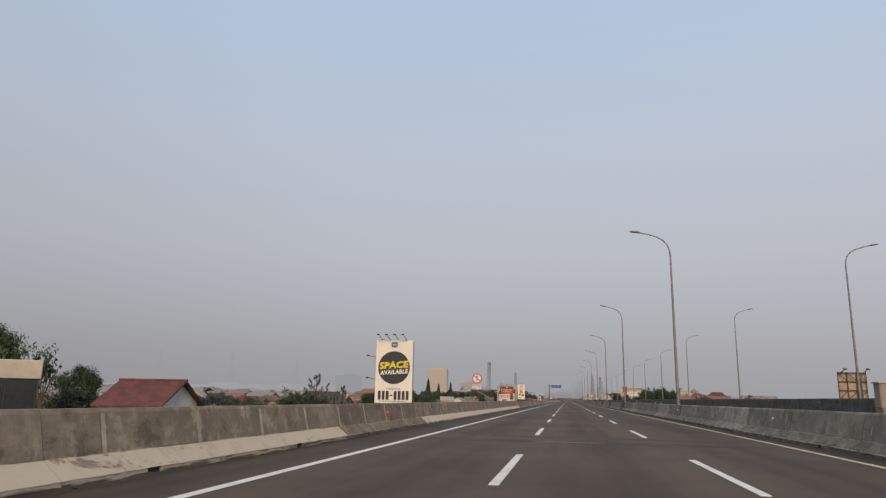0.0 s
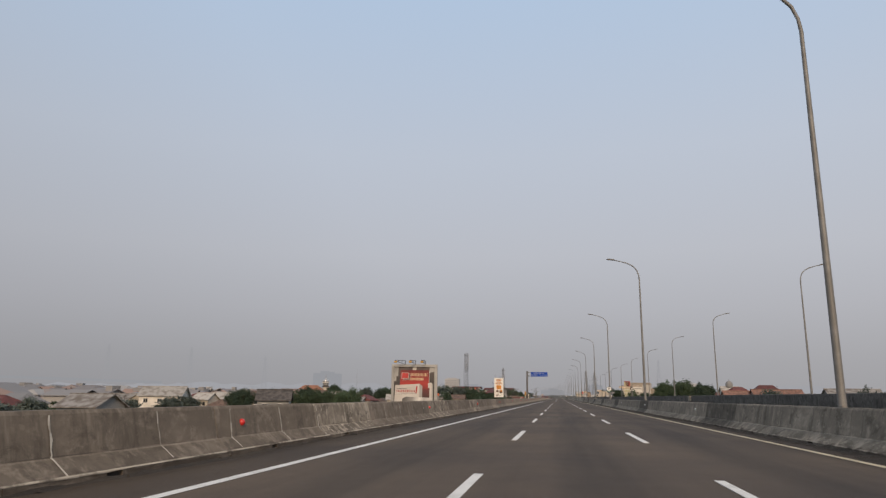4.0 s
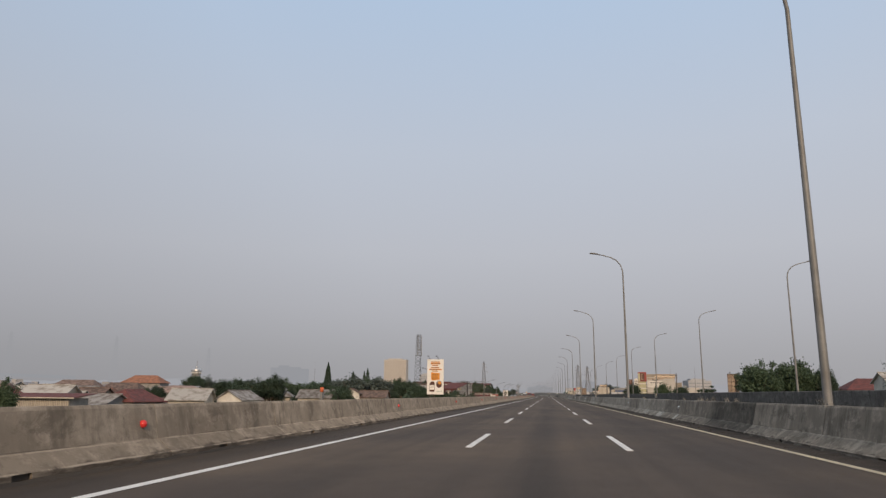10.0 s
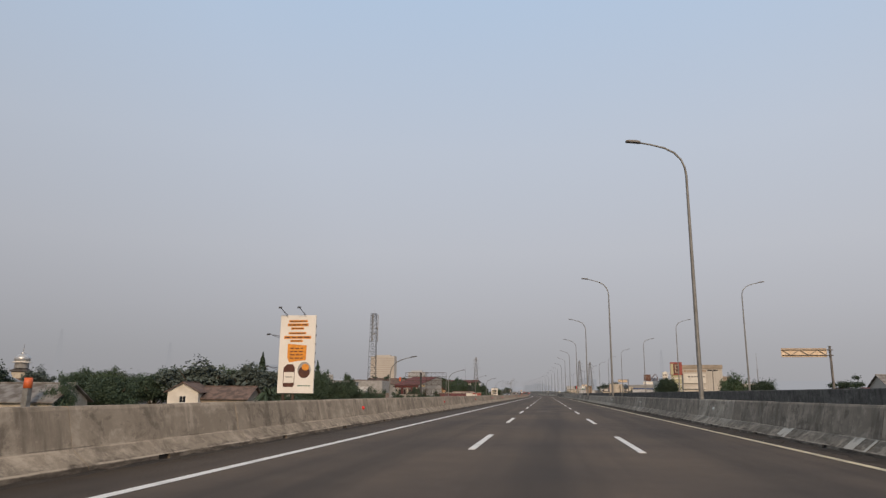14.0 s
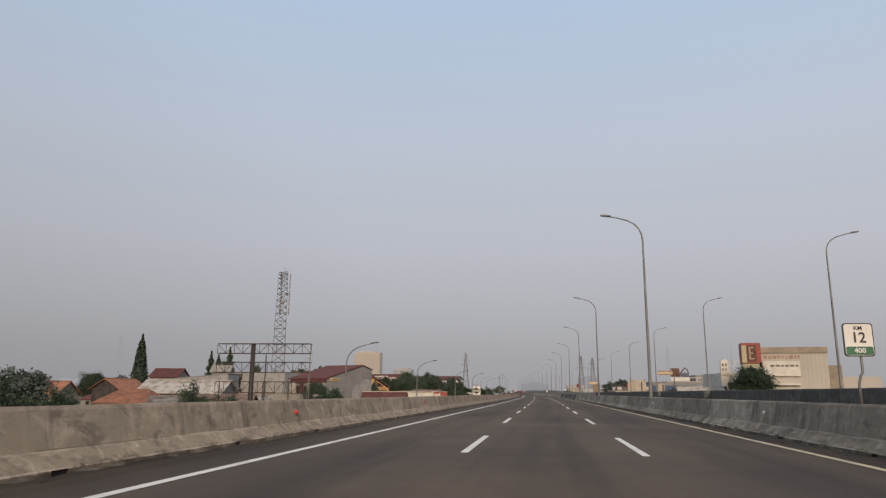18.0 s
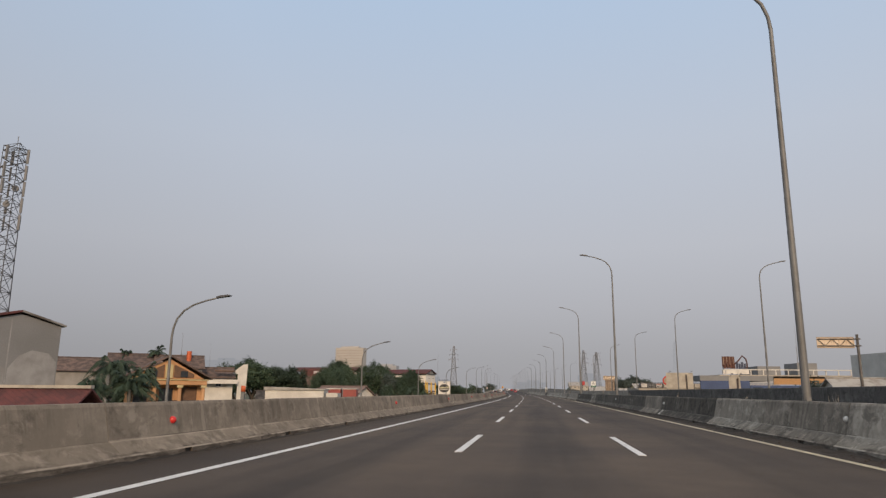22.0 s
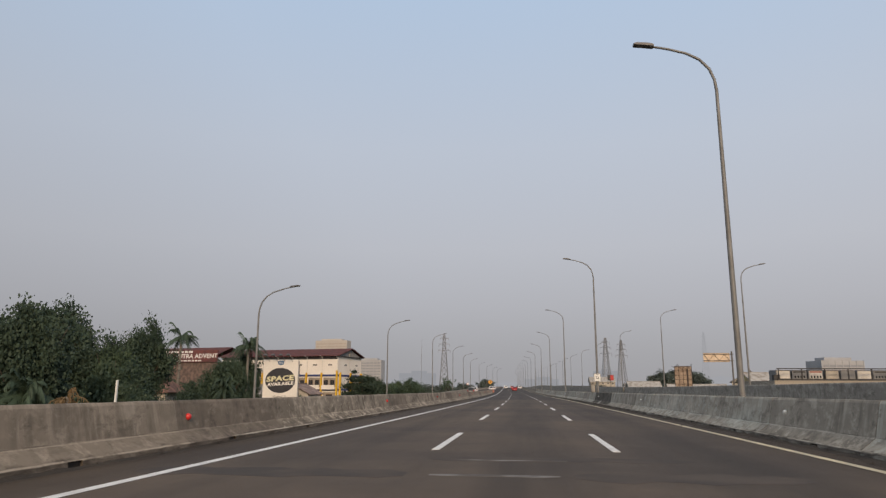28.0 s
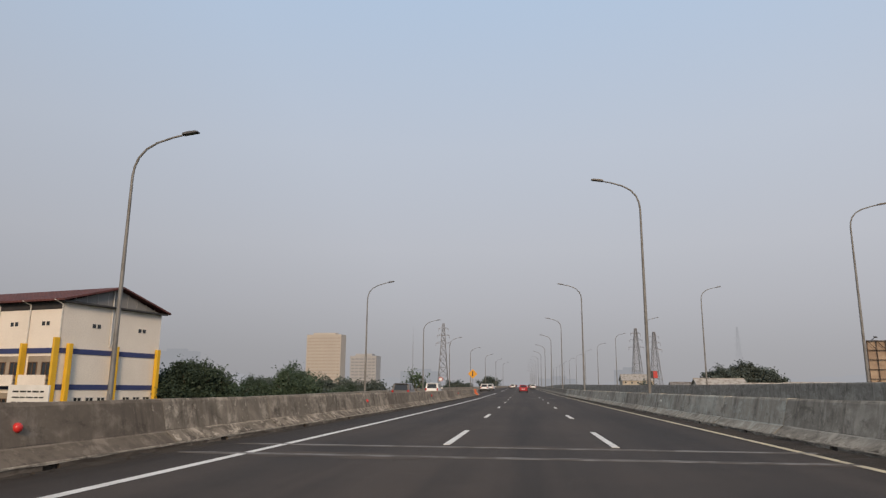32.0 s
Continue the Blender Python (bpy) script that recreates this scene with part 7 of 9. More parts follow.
def house(kind, s, off, turn, w, d, top, words, roof, wall, along="x", hip=0.0, storeys=2, tank=False):
    """A town house with walls, roof, windows, door; top is the ridge over the carriageway."""
    full = top + rise(s) - GROUND
    h = min(full * 0.4, (d if along == "x" else w) * 0.28)
    z = full - h
    t = thing("house", words, "house", on_ground(s, off, turn), "town houses")
    part("wall", wall_box(-w / 2, w / 2, 0, d, z, 0 if hip else h, along), wall, t)
    part("roof", gable_roof(-w / 2, w / 2, 0, d, z + 0.02, h, 0.55, along=along, hip=hip), roof, t)
    if not hip:
        part("ridge", Shape().bar((-w / 2 - 0.6, d / 2, full + 0.04), (w / 2 + 0.6, d / 2, full + 0.04), 0.13) if along == "x" else Shape().bar((0, -0.6, full + 0.04), (0, d + 0.6, full + 0.04), 0.13), roof, t)
    n = max(1, int(w / 3.2))
    if kind == "t":
        for x in (-w / 4, w / 4):
            part("window", Shape().box(x - 0.6, x + 0.6, -0.05, -0.002, z - 2.1, z - 0.9), WINDOW, t)
        storeys = 0
    for lv in range(storeys):
        zz = z - 1.5 - 3.0 * lv
        if zz < 0.8:
            break
        for k in range(n):
            window(t, -w / 2 + w * (k + 0.5) / n, -0.001, zz, 1.2, 1.2)
        window(t, w / 2 + 0.001, d * 0.5, zz, 1.2, 1.2, "+x")
    if kind != "t":
        part("door", Shape().box(-0.45, 0.45, -0.05, -0.002, 0, 2.05), FRAME_BROWN, t)
    if tank:
        part("water_tank", Shape().bar((w * 0.2, d * 0.3, full - h * 0.5), (w * 0.2, d * 0.3, full + 0.9), 0.5, 0.5, 12), TANK_ORANGE, t, "orange plastic water tank")
    return t


house("a", 51.0, -33.7, 3, 5.0, 6.4, 2.08, "house with maroon tiled roof and white gable", TILE_RED, WALL_WHITE)
house("a", 154, -52.0, 62, 9.5, 7.5, 1.85, "house with old dark tiled roof and pale gable", TILE_DARK, WALL_DULL)
house("a", 204, -90.5, 10, 7, 6, 0.9, "house with brown hipped roof", TILE_BROWN, WALL_CREAM, hip=2.2)
house("a", 204, -69.2, -6, 7, 6, 0.9, "plain grey rendered house", TIN_GREY, WALL_GREY)
house("a", 284, -105, 14, 11, 8, 2.9, "white house with pale sheet roof", TIN_PALE, WALL_WHITE)
house("a", 251, -58.6, 18, 6.5, 7, 2.1, "grey house with dark gable roof", TILE_DARK, WALL_GREY)
house("a", 291, -82, -12, 6.5, 6, 2.1, "cream house with maroon hipped roof", TILE_BROWN, WALL_TAN, hip=1.8)

t = thing("slatted_shed", "long low shed with pale slatted wall and thin maroon roof", "shed", on_ground(384, -87.6, 6), "town houses")
part("wall", Shape().box(-7.4, 7.4, 0, 6, 0, 6.7), WALL_DULL, t)
for k in range(46):
    part("slat", Shape().box(-7.35 + 0.32 * k, -7.17 + 0.32 * k, -0.08, -0.004, 0.2, 6.55), WALL_CREAM, t)
part("roof", Shape().add([(x, y, z + h) for x in (-8.6, 8.6) for y, z in ((-0.9, 6.72), (6.6, 7.45)) for h in (0.0, 0.12)], [(0, 4, 6, 2), (1, 3, 7, 5), (0, 1, 5, 4), (2, 6, 7, 3), (0, 2, 3, 1), (4, 5, 7, 6)]), TILE_RED, t)
part("roof_edge", Shape().box(-8.7, 8.7, -1.0, -0.902, 6.68, 6.88), WALL_CREAM, t)
house("a", 378, -102, 6, 13, 7, 0.9, "long house with dull brown wall and maroon roof", TILE_RED, WALL_TERRA)
house("a", 415, -100, 6, 8, 7, 1.7, "tan house with brown roof", TILE_BROWN, WALL_TAN)
house("a", 575, -190, 0, 12, 9, 5.2, "large house with terracotta hipped roof", TILE_ORANGE, WALL_CREAM, hip=4)
house("a", 402, -68, 12, 7, 7, 1.65, "house with pale sheet roof", TIN_PALE, WALL_CREAM)
house("a", 411, -63.5, -10, 6, 7, 1.4, "cream house with gable to the road", TIN_GREY, WALL_WHITE, along="y")
house("a", 499, -62.8, 8, 5.5, 7, 2.7, "house with white-edged gable among shrubs", TILE_BROWN, WALL_WHITE, along="y")
house("a", 501, -56.2, 2, 9, 7, 2.0, "house with brown tiled roof behind shrubs", TILE_BROWN, WALL_TAN)
house("a", 458, -61.5, 3, 9, 7, 1.9, "low cream house with long grey sheet roof", TIN_GREY, WALL_CREAM)
house("a", 514, -148, 10, 14, 9, 6.9, "big house with bright orange-red hipped roof in the town", TILE_BRIGHT, WALL_DULL, hip=3.5, storeys=0)
for s, o, w, h, words, roof in ((470, -128, 12, 3.6, "town house with brown hipped roof among others", TILE_BROWN), (476, -116, 10, 2.6, "town house with dusty pink-brown roof", TILE_DUSTY), (462, -138, 13, 4.2, "town house with broad dusty roof", TILE_DUSTY), (440, -120, 11, 2.4, "town house with grey sheet roof in a dense row", TIN_GREY), (430, -108, 9, 1.9, "town house with terracotta roof in a dense row", TILE_ORANGE), (418, -128, 12, 2.5, "town house with weathered brown roof in a dense row", TILE_BROWN)):
    house("t", s, o, 6, w, 8, h, words, roof, WALL_DULL, hip=2.2)
house("a", 618, -84.5, -8, 6.5, 8, 3.3, "house with orange tiled roof and dark gable", TILE_BRIGHT, TILE_DARK, along="y", storeys=0)
house("a", 604, -71.6, 6, 10, 8, 1.35, "low house with bright terracotta hipped roof", TILE_BRIGHT, WALL_TAN, hip=3)
house("a", 606, -91, 4, 9, 7, 2.6, "house with terracotta roof among shrubs", TILE_BRIGHT, WALL_TAN)
house("a", 619, -69.5, 3, 17, 8, 3.1, "long house with pale sheet roof and grey wall", TIN_PALE, WALL_GREY, storeys=0)
for s, o, w, top, roof in ((609, -57, 12, 0.35, TILE_DUSTY), (622, -52, 11, 0.45, TIN_GREY), (628, -60, 10, 0.8, TILE_DUSTY), (600, -61, 8, 0.0, TIN_GREY)):
    house("a", s, o, 5, w, 6, top, "low shed with rusty flat-pitched sheet roof", roof, WALL_DULL, storeys=0)
t = thing("plain_hall", "plain pale concrete hall with a slanting parapet", "building", on_ground(642, -77.6, 8), "town houses")
part("wall", Shape().prism([(-7.2, 0), (7.2, 0), (7.2, 11.9), (-7.2, 10.6)], 0.0, 9.0), WALL_PATCH, t)
part("coping", Shape().prism([(-7.3, 10.6), (7.3, 11.91), (7.3, 12.05), (-7.3, 10.74)], -0.1, 9.1), WALL_GREY, t)
part("drain_pipe", Shape().bar((6.2, -0.06, 0.5), (6.2, -0.06, 11.6), 0.06), FRAME_GREY, t)
t = thing("raw_house", "unfinished concrete house with flat roof and open porch", "house", on_ground(667, -73.2, -6), "town houses")
part("wall", Shape().box(-4.4, 8.0, 0, 10, 0, 13.0), WALL_PATCH, t)
part("porch_back", Shape().box(-8.2, -4.402, 2.4, 10, 0, 12.4), WALL_GREY, t)
part("roof_slab", Shape().box(-8.6, -4.4, -0.5, 10, 12.402, 12.75), TIN_GREY, t)
part("porch_floor", Shape().box(-8.3, -4.41, 0.0, 2.39, 8.6, 8.9), WALL_GREY, t)
for x in (-8.1, -6.3, -4.7):
    part("porch_post", Shape().box(x - 0.15, x + 0.15, 0.1, 0.4, 8.902, 12.4), WALL_CREAM, t)
part("doorway", Shape().box(-7.2, -5.9, 2.3, 2.398, 8.92, 11.2), WINDOW, t)
part("porch_roof", Shape().add([(-8.9, -1.6, 11.6), (-4.2, -1.6, 11.6), (-4.2, 0.3, 12.395), (-8.9, 0.3, 12.395), (-8.9, -1.6, 11.5), (-4.2, -1.6, 11.5), (-4.2, 0.3, 12.29), (-8.9, 0.3, 12.29)], [(0, 1, 2, 3), (7, 6, 5, 4), (0, 4, 5, 1), (1, 5, 6, 2), (2, 6, 7, 3), (3, 7, 4, 0)]), TILE_BROWN, t)
house("a", 705, -101.2, 14, 5.5, 7, 9.3, "tall grey house with white gable", TIN_PALE, WALL_GREY)
house("a", 680, -107, 4, 8, 8, 7.4, "maroon-roofed house in a dense row", TILE_RED, WALL_DULL)
house("a", 694, -93, 4, 9, 8, 6.4, "grey row house with brick-red wall", TIN_GREY, WALL_TERRA)
house("a", 732, -80.0, 30, 9.5, 9, 8.4, "two-storey house with brown tiled gables", TILE_BROWN, WALL_GREY)
house("a", 735, -71.5, 30, 9, 9, 8.2, "two-storey house with brown tiled gables and balcony", TILE_BROWN, WALL_GREY, tank=True)
t = house("a", 741, -65.5, 30, 6, 7, 5.8, "two-storey white house with balcony and slanted end wall", TILE_BROWN, WALL_WHITE, storeys=1)
part("end_wall", Shape().prism([(3.9, 0), (5.6, 0), (5.9, 13.6), (5.0, 13.5), (3.0, 11.9), (3.0, 11.5), (3.9, 11.4)], -0.6, -0.25), WALL_WHITE, t, "slanted white end wall")
part("balcony_slab", Shape().box(-2.8, 3.9, -1.6, -0.06, 9.3, 9.6), WALL_GREY, t)
part("balcony_front", Shape().box(-2.8, 3.9, -1.7, -1.602, 9.3, 10.2), WALL_WHITE, t)
part("canopy", Shape().box(-1.0, 3.2, -1.9, -0.06, 11.9, 12.1), FRAME_BROWN, t)
house("a", 728, -89, 30, 10, 9, 7.4, "two-storey house with brown tiled roof", TILE_BROWN, WALL_DULL, storeys=0)
house("a", 781, -48, 20, 12, 7, 1.6, "low house with weathered brown roof", TILE_BROWN, WALL_CREAM)
house("a", 738, -51, 18, 8, 7, 0.9, "low house with dark weathered roof", TILE_DARK, WALL_CREAM)
house("a", 741.5, -40.5, -25, 11.5, 8, 2.0, "low house with dusty red-brown tiled roof and white gable", TILE_DUSTY, WALL_WHITE)
house("a", 890, -42.6, 0, 6.4, 9, 2.2, "cream house with gable facing the road", TILE_DUSTY, WALL_CREAM, along="y")
house("a", 889, -52, 2, 13, 8, 2.0, "long low house with grey sheet roof", TIN_GREY, WALL_CREAM)
house("a", 869, -62, 0, 6, 7, 2.9, "small house with terracotta roof", TILE_ORANGE, WALL_CREAM, hip=1.5)
house("a", 870, -67.6, 10, 5.6, 8, 8.2, "tall pale house with small gable window", TIN_GREY, WALL_PATCH, along="y", storeys=1)
house("a", 850, -51.6, 6, 7, 7, 2.9, "house with orange-red tiled hipped roof", TILE_ORANGE, WALL_CREAM, hip=2)
house("a", 341, 58, 0, 10, 8, 3.7, "house with red sheet roof beyond the viaduct", TILE_ORANGE, WALL_CREAM)
house("a", 338, 68, 0, 14, 9, 4.2, "long house with red roof beyond the viaduct", TILE_ORANGE, WALL_TAN)
house("a", 322, 84, 0, 14, 10, 4.3, "grey warehouse with flat gable roof", TIN_GREY, WALL_GREY)
house("a", 406, 73.5, 8, 8, 8, 6.1, "house with red hipped roof beyond the viaduct", TILE_RED, WALL_CREAM, hip=3)
house("a", 399, 81.5, -4, 9, 8, 6.7, "white house with broad red hipped roof beyond the viaduct", TILE_RED, WALL_WHITE, hip=2.5)
house("a", 939, 60.5, -20, 9, 9, 5.8, "beige house with sloped roof beyond the viaduct", TIN_GREY, WALL_CREAM, along="y")
house("a", 919, 57, 10, 6, 7, 5.0, "yellowish house with arched roof", TIN_PALE, WALL_YELLOW)
house("a", 1123, 89, 0, 14, 9, 2.6, "cream workshop building with pale roof", TIN_PALE, WALL_CREAM)
house("a", 1063, 84, 0, 18, 9, 2.6, "low white wall building", TIN_PALE, WALL_WHITE)
house("a", 1213, 85, 0, 20, 11, 3.2, "white building with stepped roof", TIN_GREY, WALL_WHITE)
house("a", 1079, 61.5, 0, 14, 10, 3.8, "cream house with dark windows and pale roof", TIN_PALE, WALL_CREAM)
house("a", 1283, 70, 0, 18, 12, 8.0, "beige block building far along the viaduct", TIN_PALE, WALL_CREAM, storeys=3)
house("a", 690, 46.5, 0, 12, 9, 3.2, "white low building beside trees", TIN_PALE, WALL_WHITE)
house("a", 570, 92, 0, 12, 10, 6.6, "pale building with sloped side beyond the viaduct", TIN_GREY, WALL_BEIGE)
house("a", 456, 81.5, -4, 15, 9, 5.9, "house with long maroon-red hipped roof beyond the viaduct", TILE_RED, WALL_CREAM, hip=4)
house("a", 431, 75.3, 0, 7, 7, 6.5, "small cream prayer house", TIN_PALE, WALL_WHITE, storeys=1)
t = thing("dome", "pale onion dome on the prayer house roof", "dome", stand(434.5, 75.3, 6.2))
part("shell", Shape().ball((0, 0, 1.0), 1.6, 16, 1.2), WALL_GREY, t, smooth=True)
part("finial", Shape().bar((0, 0, 2.7), (0, 0, 3.6), 0.06), GALV, t)

# the dense town behind
rng = random.Random(21)
stock = [house("t", 236, -120, 5, 8, 8, 1.2, "town house with weathered terracotta roof", TILE_ORANGE, WALL_DULL),
         house("t", 262, -132, -8, 9, 7, 0.6, "town house with brown tiled roof", TILE_BROWN, WALL_TAN, hip=2),
         house("t", 300, -128, 3, 10, 8, 0.9, "town house with grey sheet roof", TIN_GREY, WALL_GREY),
         house("t", 318, -146, 12, 7, 7, 2.0, "town house with pale roof and cream wall", TIN_PALE, WALL_CREAM),
         house("t", 340, -125, -5, 9, 8, 1.6, "town house with maroon tiled roof", TILE_RED, WALL_DULL, hip=2.4),
         house("t", 365, -118, 8, 8, 7, 1.0, "town house with dark weathered roof", TILE_DARK, WALL_TAN, hip=1.8)]
for k in range(100):
    s = rng.uniform(140, 720)
    off = -rng.uniform(84, 270)
    if s < 230 and off > -95:
        continue
    src = rng.choice(stock)
    m = on_ground(s, off, rng.choice((0, 90, 45, 15, -10)) + rng.uniform(-8, 8)) @ Matrix.Diagonal((rng.uniform(0.8, 1.3), rng.uniform(0.8, 1.2), rng.uniform(0.84, 1.03) + max(0, -off - 120) * 0.002, 1))
    copy_thing(src, m)
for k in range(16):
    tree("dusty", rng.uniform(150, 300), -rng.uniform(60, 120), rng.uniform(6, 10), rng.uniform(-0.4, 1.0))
for k in range(22):
    copy_thing(rng.choice(stock), on_ground(rng.uniform(290, 430), -rng.uniform(72, 135), rng.choice((0, 90, 20)) + rng.uniform(-8, 8)) @ Matrix.Diagonal((1.0, 1.0, rng.uniform(0.86, 0.99), 1)))
for k in range(95):
    s, off = rng.uniform(150, 760), -rng.uniform(85, 270)
    tree("dusty" if off < -100 else "rain", s, off, rng.uniform(7, 12), rng.uniform(-1.0, 2.2) + max(0, -off - 110) * 0.012)
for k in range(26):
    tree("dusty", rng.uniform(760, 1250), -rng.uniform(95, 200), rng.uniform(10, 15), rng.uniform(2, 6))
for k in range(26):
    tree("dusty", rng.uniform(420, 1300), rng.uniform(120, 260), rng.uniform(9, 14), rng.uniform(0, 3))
for k in range(22):
    copy_thing(rng.choice(stock), on_ground(rng.uniform(420, 1250), rng.uniform(80, 170), rng.uniform(-15, 15)) @ Matrix.Diagonal((1.4, 1.2, rng.uniform(1.1, 1.45), 1)))

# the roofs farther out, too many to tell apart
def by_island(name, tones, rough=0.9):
    """Each loose piece of a mesh takes one of several tones greyed for haze."""
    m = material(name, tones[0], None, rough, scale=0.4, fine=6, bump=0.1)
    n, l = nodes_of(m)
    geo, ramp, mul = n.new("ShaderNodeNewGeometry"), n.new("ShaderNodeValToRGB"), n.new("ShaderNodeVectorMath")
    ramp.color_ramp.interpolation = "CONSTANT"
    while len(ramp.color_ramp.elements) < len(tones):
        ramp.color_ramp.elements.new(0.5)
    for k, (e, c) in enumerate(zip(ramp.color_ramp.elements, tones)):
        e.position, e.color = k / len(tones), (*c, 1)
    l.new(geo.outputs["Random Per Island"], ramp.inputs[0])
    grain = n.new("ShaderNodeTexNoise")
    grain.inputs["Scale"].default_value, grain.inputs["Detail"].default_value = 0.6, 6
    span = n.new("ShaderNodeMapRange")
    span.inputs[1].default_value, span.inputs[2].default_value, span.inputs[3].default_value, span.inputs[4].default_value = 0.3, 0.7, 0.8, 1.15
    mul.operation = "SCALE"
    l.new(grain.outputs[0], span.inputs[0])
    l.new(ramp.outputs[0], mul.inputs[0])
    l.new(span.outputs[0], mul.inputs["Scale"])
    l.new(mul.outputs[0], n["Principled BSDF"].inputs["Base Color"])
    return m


# town and tree tones lightened and cooled to stand for haze
FAR_ROOFS = by_island("haze_paled_town_roofs", ((0.26, 0.235, 0.235), (0.235, 0.23, 0.24), (0.31, 0.225, 0.195), (0.27, 0.27, 0.28), (0.205, 0.20, 0.21), (0.33, 0.33, 0.335), (0.24, 0.205, 0.20), (0.215, 0.22, 0.235), (0.25, 0.25, 0.26), (0.19, 0.19, 0.20)))
FAR_WALLS = by_island("haze_paled_town_walls", ((0.30, 0.295, 0.29), (0.255, 0.255, 0.26), (0.37, 0.36, 0.35), (0.27, 0.26, 0.255)))
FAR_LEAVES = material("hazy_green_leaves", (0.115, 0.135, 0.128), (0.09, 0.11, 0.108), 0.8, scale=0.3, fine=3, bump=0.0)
rng = random.Random(77)
roofs, walls = Shape(), Shape()
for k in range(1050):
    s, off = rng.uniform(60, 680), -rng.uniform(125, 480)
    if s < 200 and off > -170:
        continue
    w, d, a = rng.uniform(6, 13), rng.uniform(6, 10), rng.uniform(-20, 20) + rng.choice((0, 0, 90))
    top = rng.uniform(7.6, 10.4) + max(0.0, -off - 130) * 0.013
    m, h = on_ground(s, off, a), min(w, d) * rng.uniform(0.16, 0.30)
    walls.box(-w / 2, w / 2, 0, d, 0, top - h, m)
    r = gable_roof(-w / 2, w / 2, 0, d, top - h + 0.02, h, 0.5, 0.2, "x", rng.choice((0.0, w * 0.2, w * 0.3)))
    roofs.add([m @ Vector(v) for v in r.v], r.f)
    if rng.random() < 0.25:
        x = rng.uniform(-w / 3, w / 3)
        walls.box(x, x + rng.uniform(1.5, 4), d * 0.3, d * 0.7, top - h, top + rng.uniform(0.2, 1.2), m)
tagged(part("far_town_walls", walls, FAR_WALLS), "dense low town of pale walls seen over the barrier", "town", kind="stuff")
tagged(part("far_town_roofs", roofs, FAR_ROOFS), "dense haze-paled brown and grey roofs of the town", "town", kind="stuff")
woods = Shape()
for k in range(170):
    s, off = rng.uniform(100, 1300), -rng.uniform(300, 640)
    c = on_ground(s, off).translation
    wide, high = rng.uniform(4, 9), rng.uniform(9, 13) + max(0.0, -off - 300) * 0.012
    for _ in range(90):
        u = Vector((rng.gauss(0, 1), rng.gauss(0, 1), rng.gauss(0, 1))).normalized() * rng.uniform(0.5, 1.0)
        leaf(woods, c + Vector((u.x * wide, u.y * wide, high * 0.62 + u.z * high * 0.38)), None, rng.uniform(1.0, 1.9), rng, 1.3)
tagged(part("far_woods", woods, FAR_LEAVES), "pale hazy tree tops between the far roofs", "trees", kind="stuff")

# flat-roofed building with dark glass
t = thing("shop_building", "flat-roofed building with pale fascia over dark glass", "building", on_ground(56.8, -53.0, 40))
part("fascia", Shape().box(-9.5, 4.6, 0, 9, 9.15, 10.95, bevel=0.05), WALL_CREAM, t)
part("wall", Shape().box(-9.3, 4.4, 0.3, 8.8, 0, 9.15), VINYL_DARK, t)
for k in range(5):
    part("glass_panel", Shape().box(-8.85 + 2.65 * k, -6.27 + 2.65 * k, 0.2, 0.295, 4.2, 9.05), WINDOW, t)
    part("mullion", Shape().box(-6.25 + 2.65 * k, -6.19 + 2.65 * k, 0.12, 0.28, 4.2, 9.05), DARK_STEEL, t)

# mosque among the roofs
t = thing("mosque", "small mosque with tiered roof and silver dome", "mosque", on_ground(570, -157, 20) @ Matrix.Diagonal((0.8, 0.8, 1.0, 1)))
part("wall", Shape().box(-8, 8, 0, 14, 0, 9.5), WALL_WHITE, t)
part("roof", gable_roof(-8, 8, 0, 14, 9.5, 3.0, 1.0, hip=6), TILE_ORANGE, t)
part("tier", Shape().box(-2.5, 2.5, 4.5, 9.5, 11.5, 14.0), WALL_CREAM, t)
part("tier_roof", gable_roof(-2.5, 2.5, 4.5, 9.5, 14.0, 1.2, 0.8, hip=2.6), TILE_DARK, t)
part("drum", Shape().bar((0, 7, 14.6), (0, 7, 16.3), 2.5, 2.4, 20), WALL_GREY, t)
part("gallery", Shape().bar((0, 7, 16.3), (0, 7, 16.6), 3.3, 3.1, 20), WALL_WHITE, t)
part("dome", Shape().ball((0, 7, 17.5), 2.9, 20, 0.52), SILVER, t, smooth=True)
part("dome_cap", Shape().bar((0, 7, 18.8), (0, 7, 19.8), 1.1, 0.25, 16), SILVER, t, smooth=True)
part("finial", Shape().bar((0, 7, 19.8), (0, 7, 22.0), 0.16, 0.05), GALV, t)
t = thing("prayer_house", "small prayer house with stepped pyramid roof and metal finial", "mosque", on_ground(475.3, -77.9, 12))
part("wall", Shape().box(-3.4, 3.4, -3.4, 3.4, 0, 6.8), WALL_CREAM, t)
for z0, z1, a, b in ((6.8, 8.4, 4.2, 1.9), (8.4, 8.9, 1.5, 1.5), (8.9, 9.9, 2.0, 0.55)):
    part("roof_tier" if z1 != 8.9 else "roof_neck", Shape().add([(x * a, y * a, z0) for x, y in ((-1, -1), (1, -1), (1, 1), (-1, 1))] + [(x * b, y * b, z1) for x, y in ((-1, -1), (1, -1), (1, 1), (-1, 1))],
                                                     [(3, 2, 1, 0), (4, 5, 6, 7), (0, 1, 5, 4), (1, 2, 6, 5), (2, 3, 7, 6), (3, 0, 4, 7)]), TIN_GREY if z1 != 8.9 else WALL_CREAM, t)
part("cap", Shape().bar((0, 0, 9.9), (0, 0, 10.6), 0.6, 0.18, 12), SILVER, t)
part("finial", Shape().bar((0, 0, 10.6), (0, 0, 11.5), 0.07, 0.03), SILVER, t)

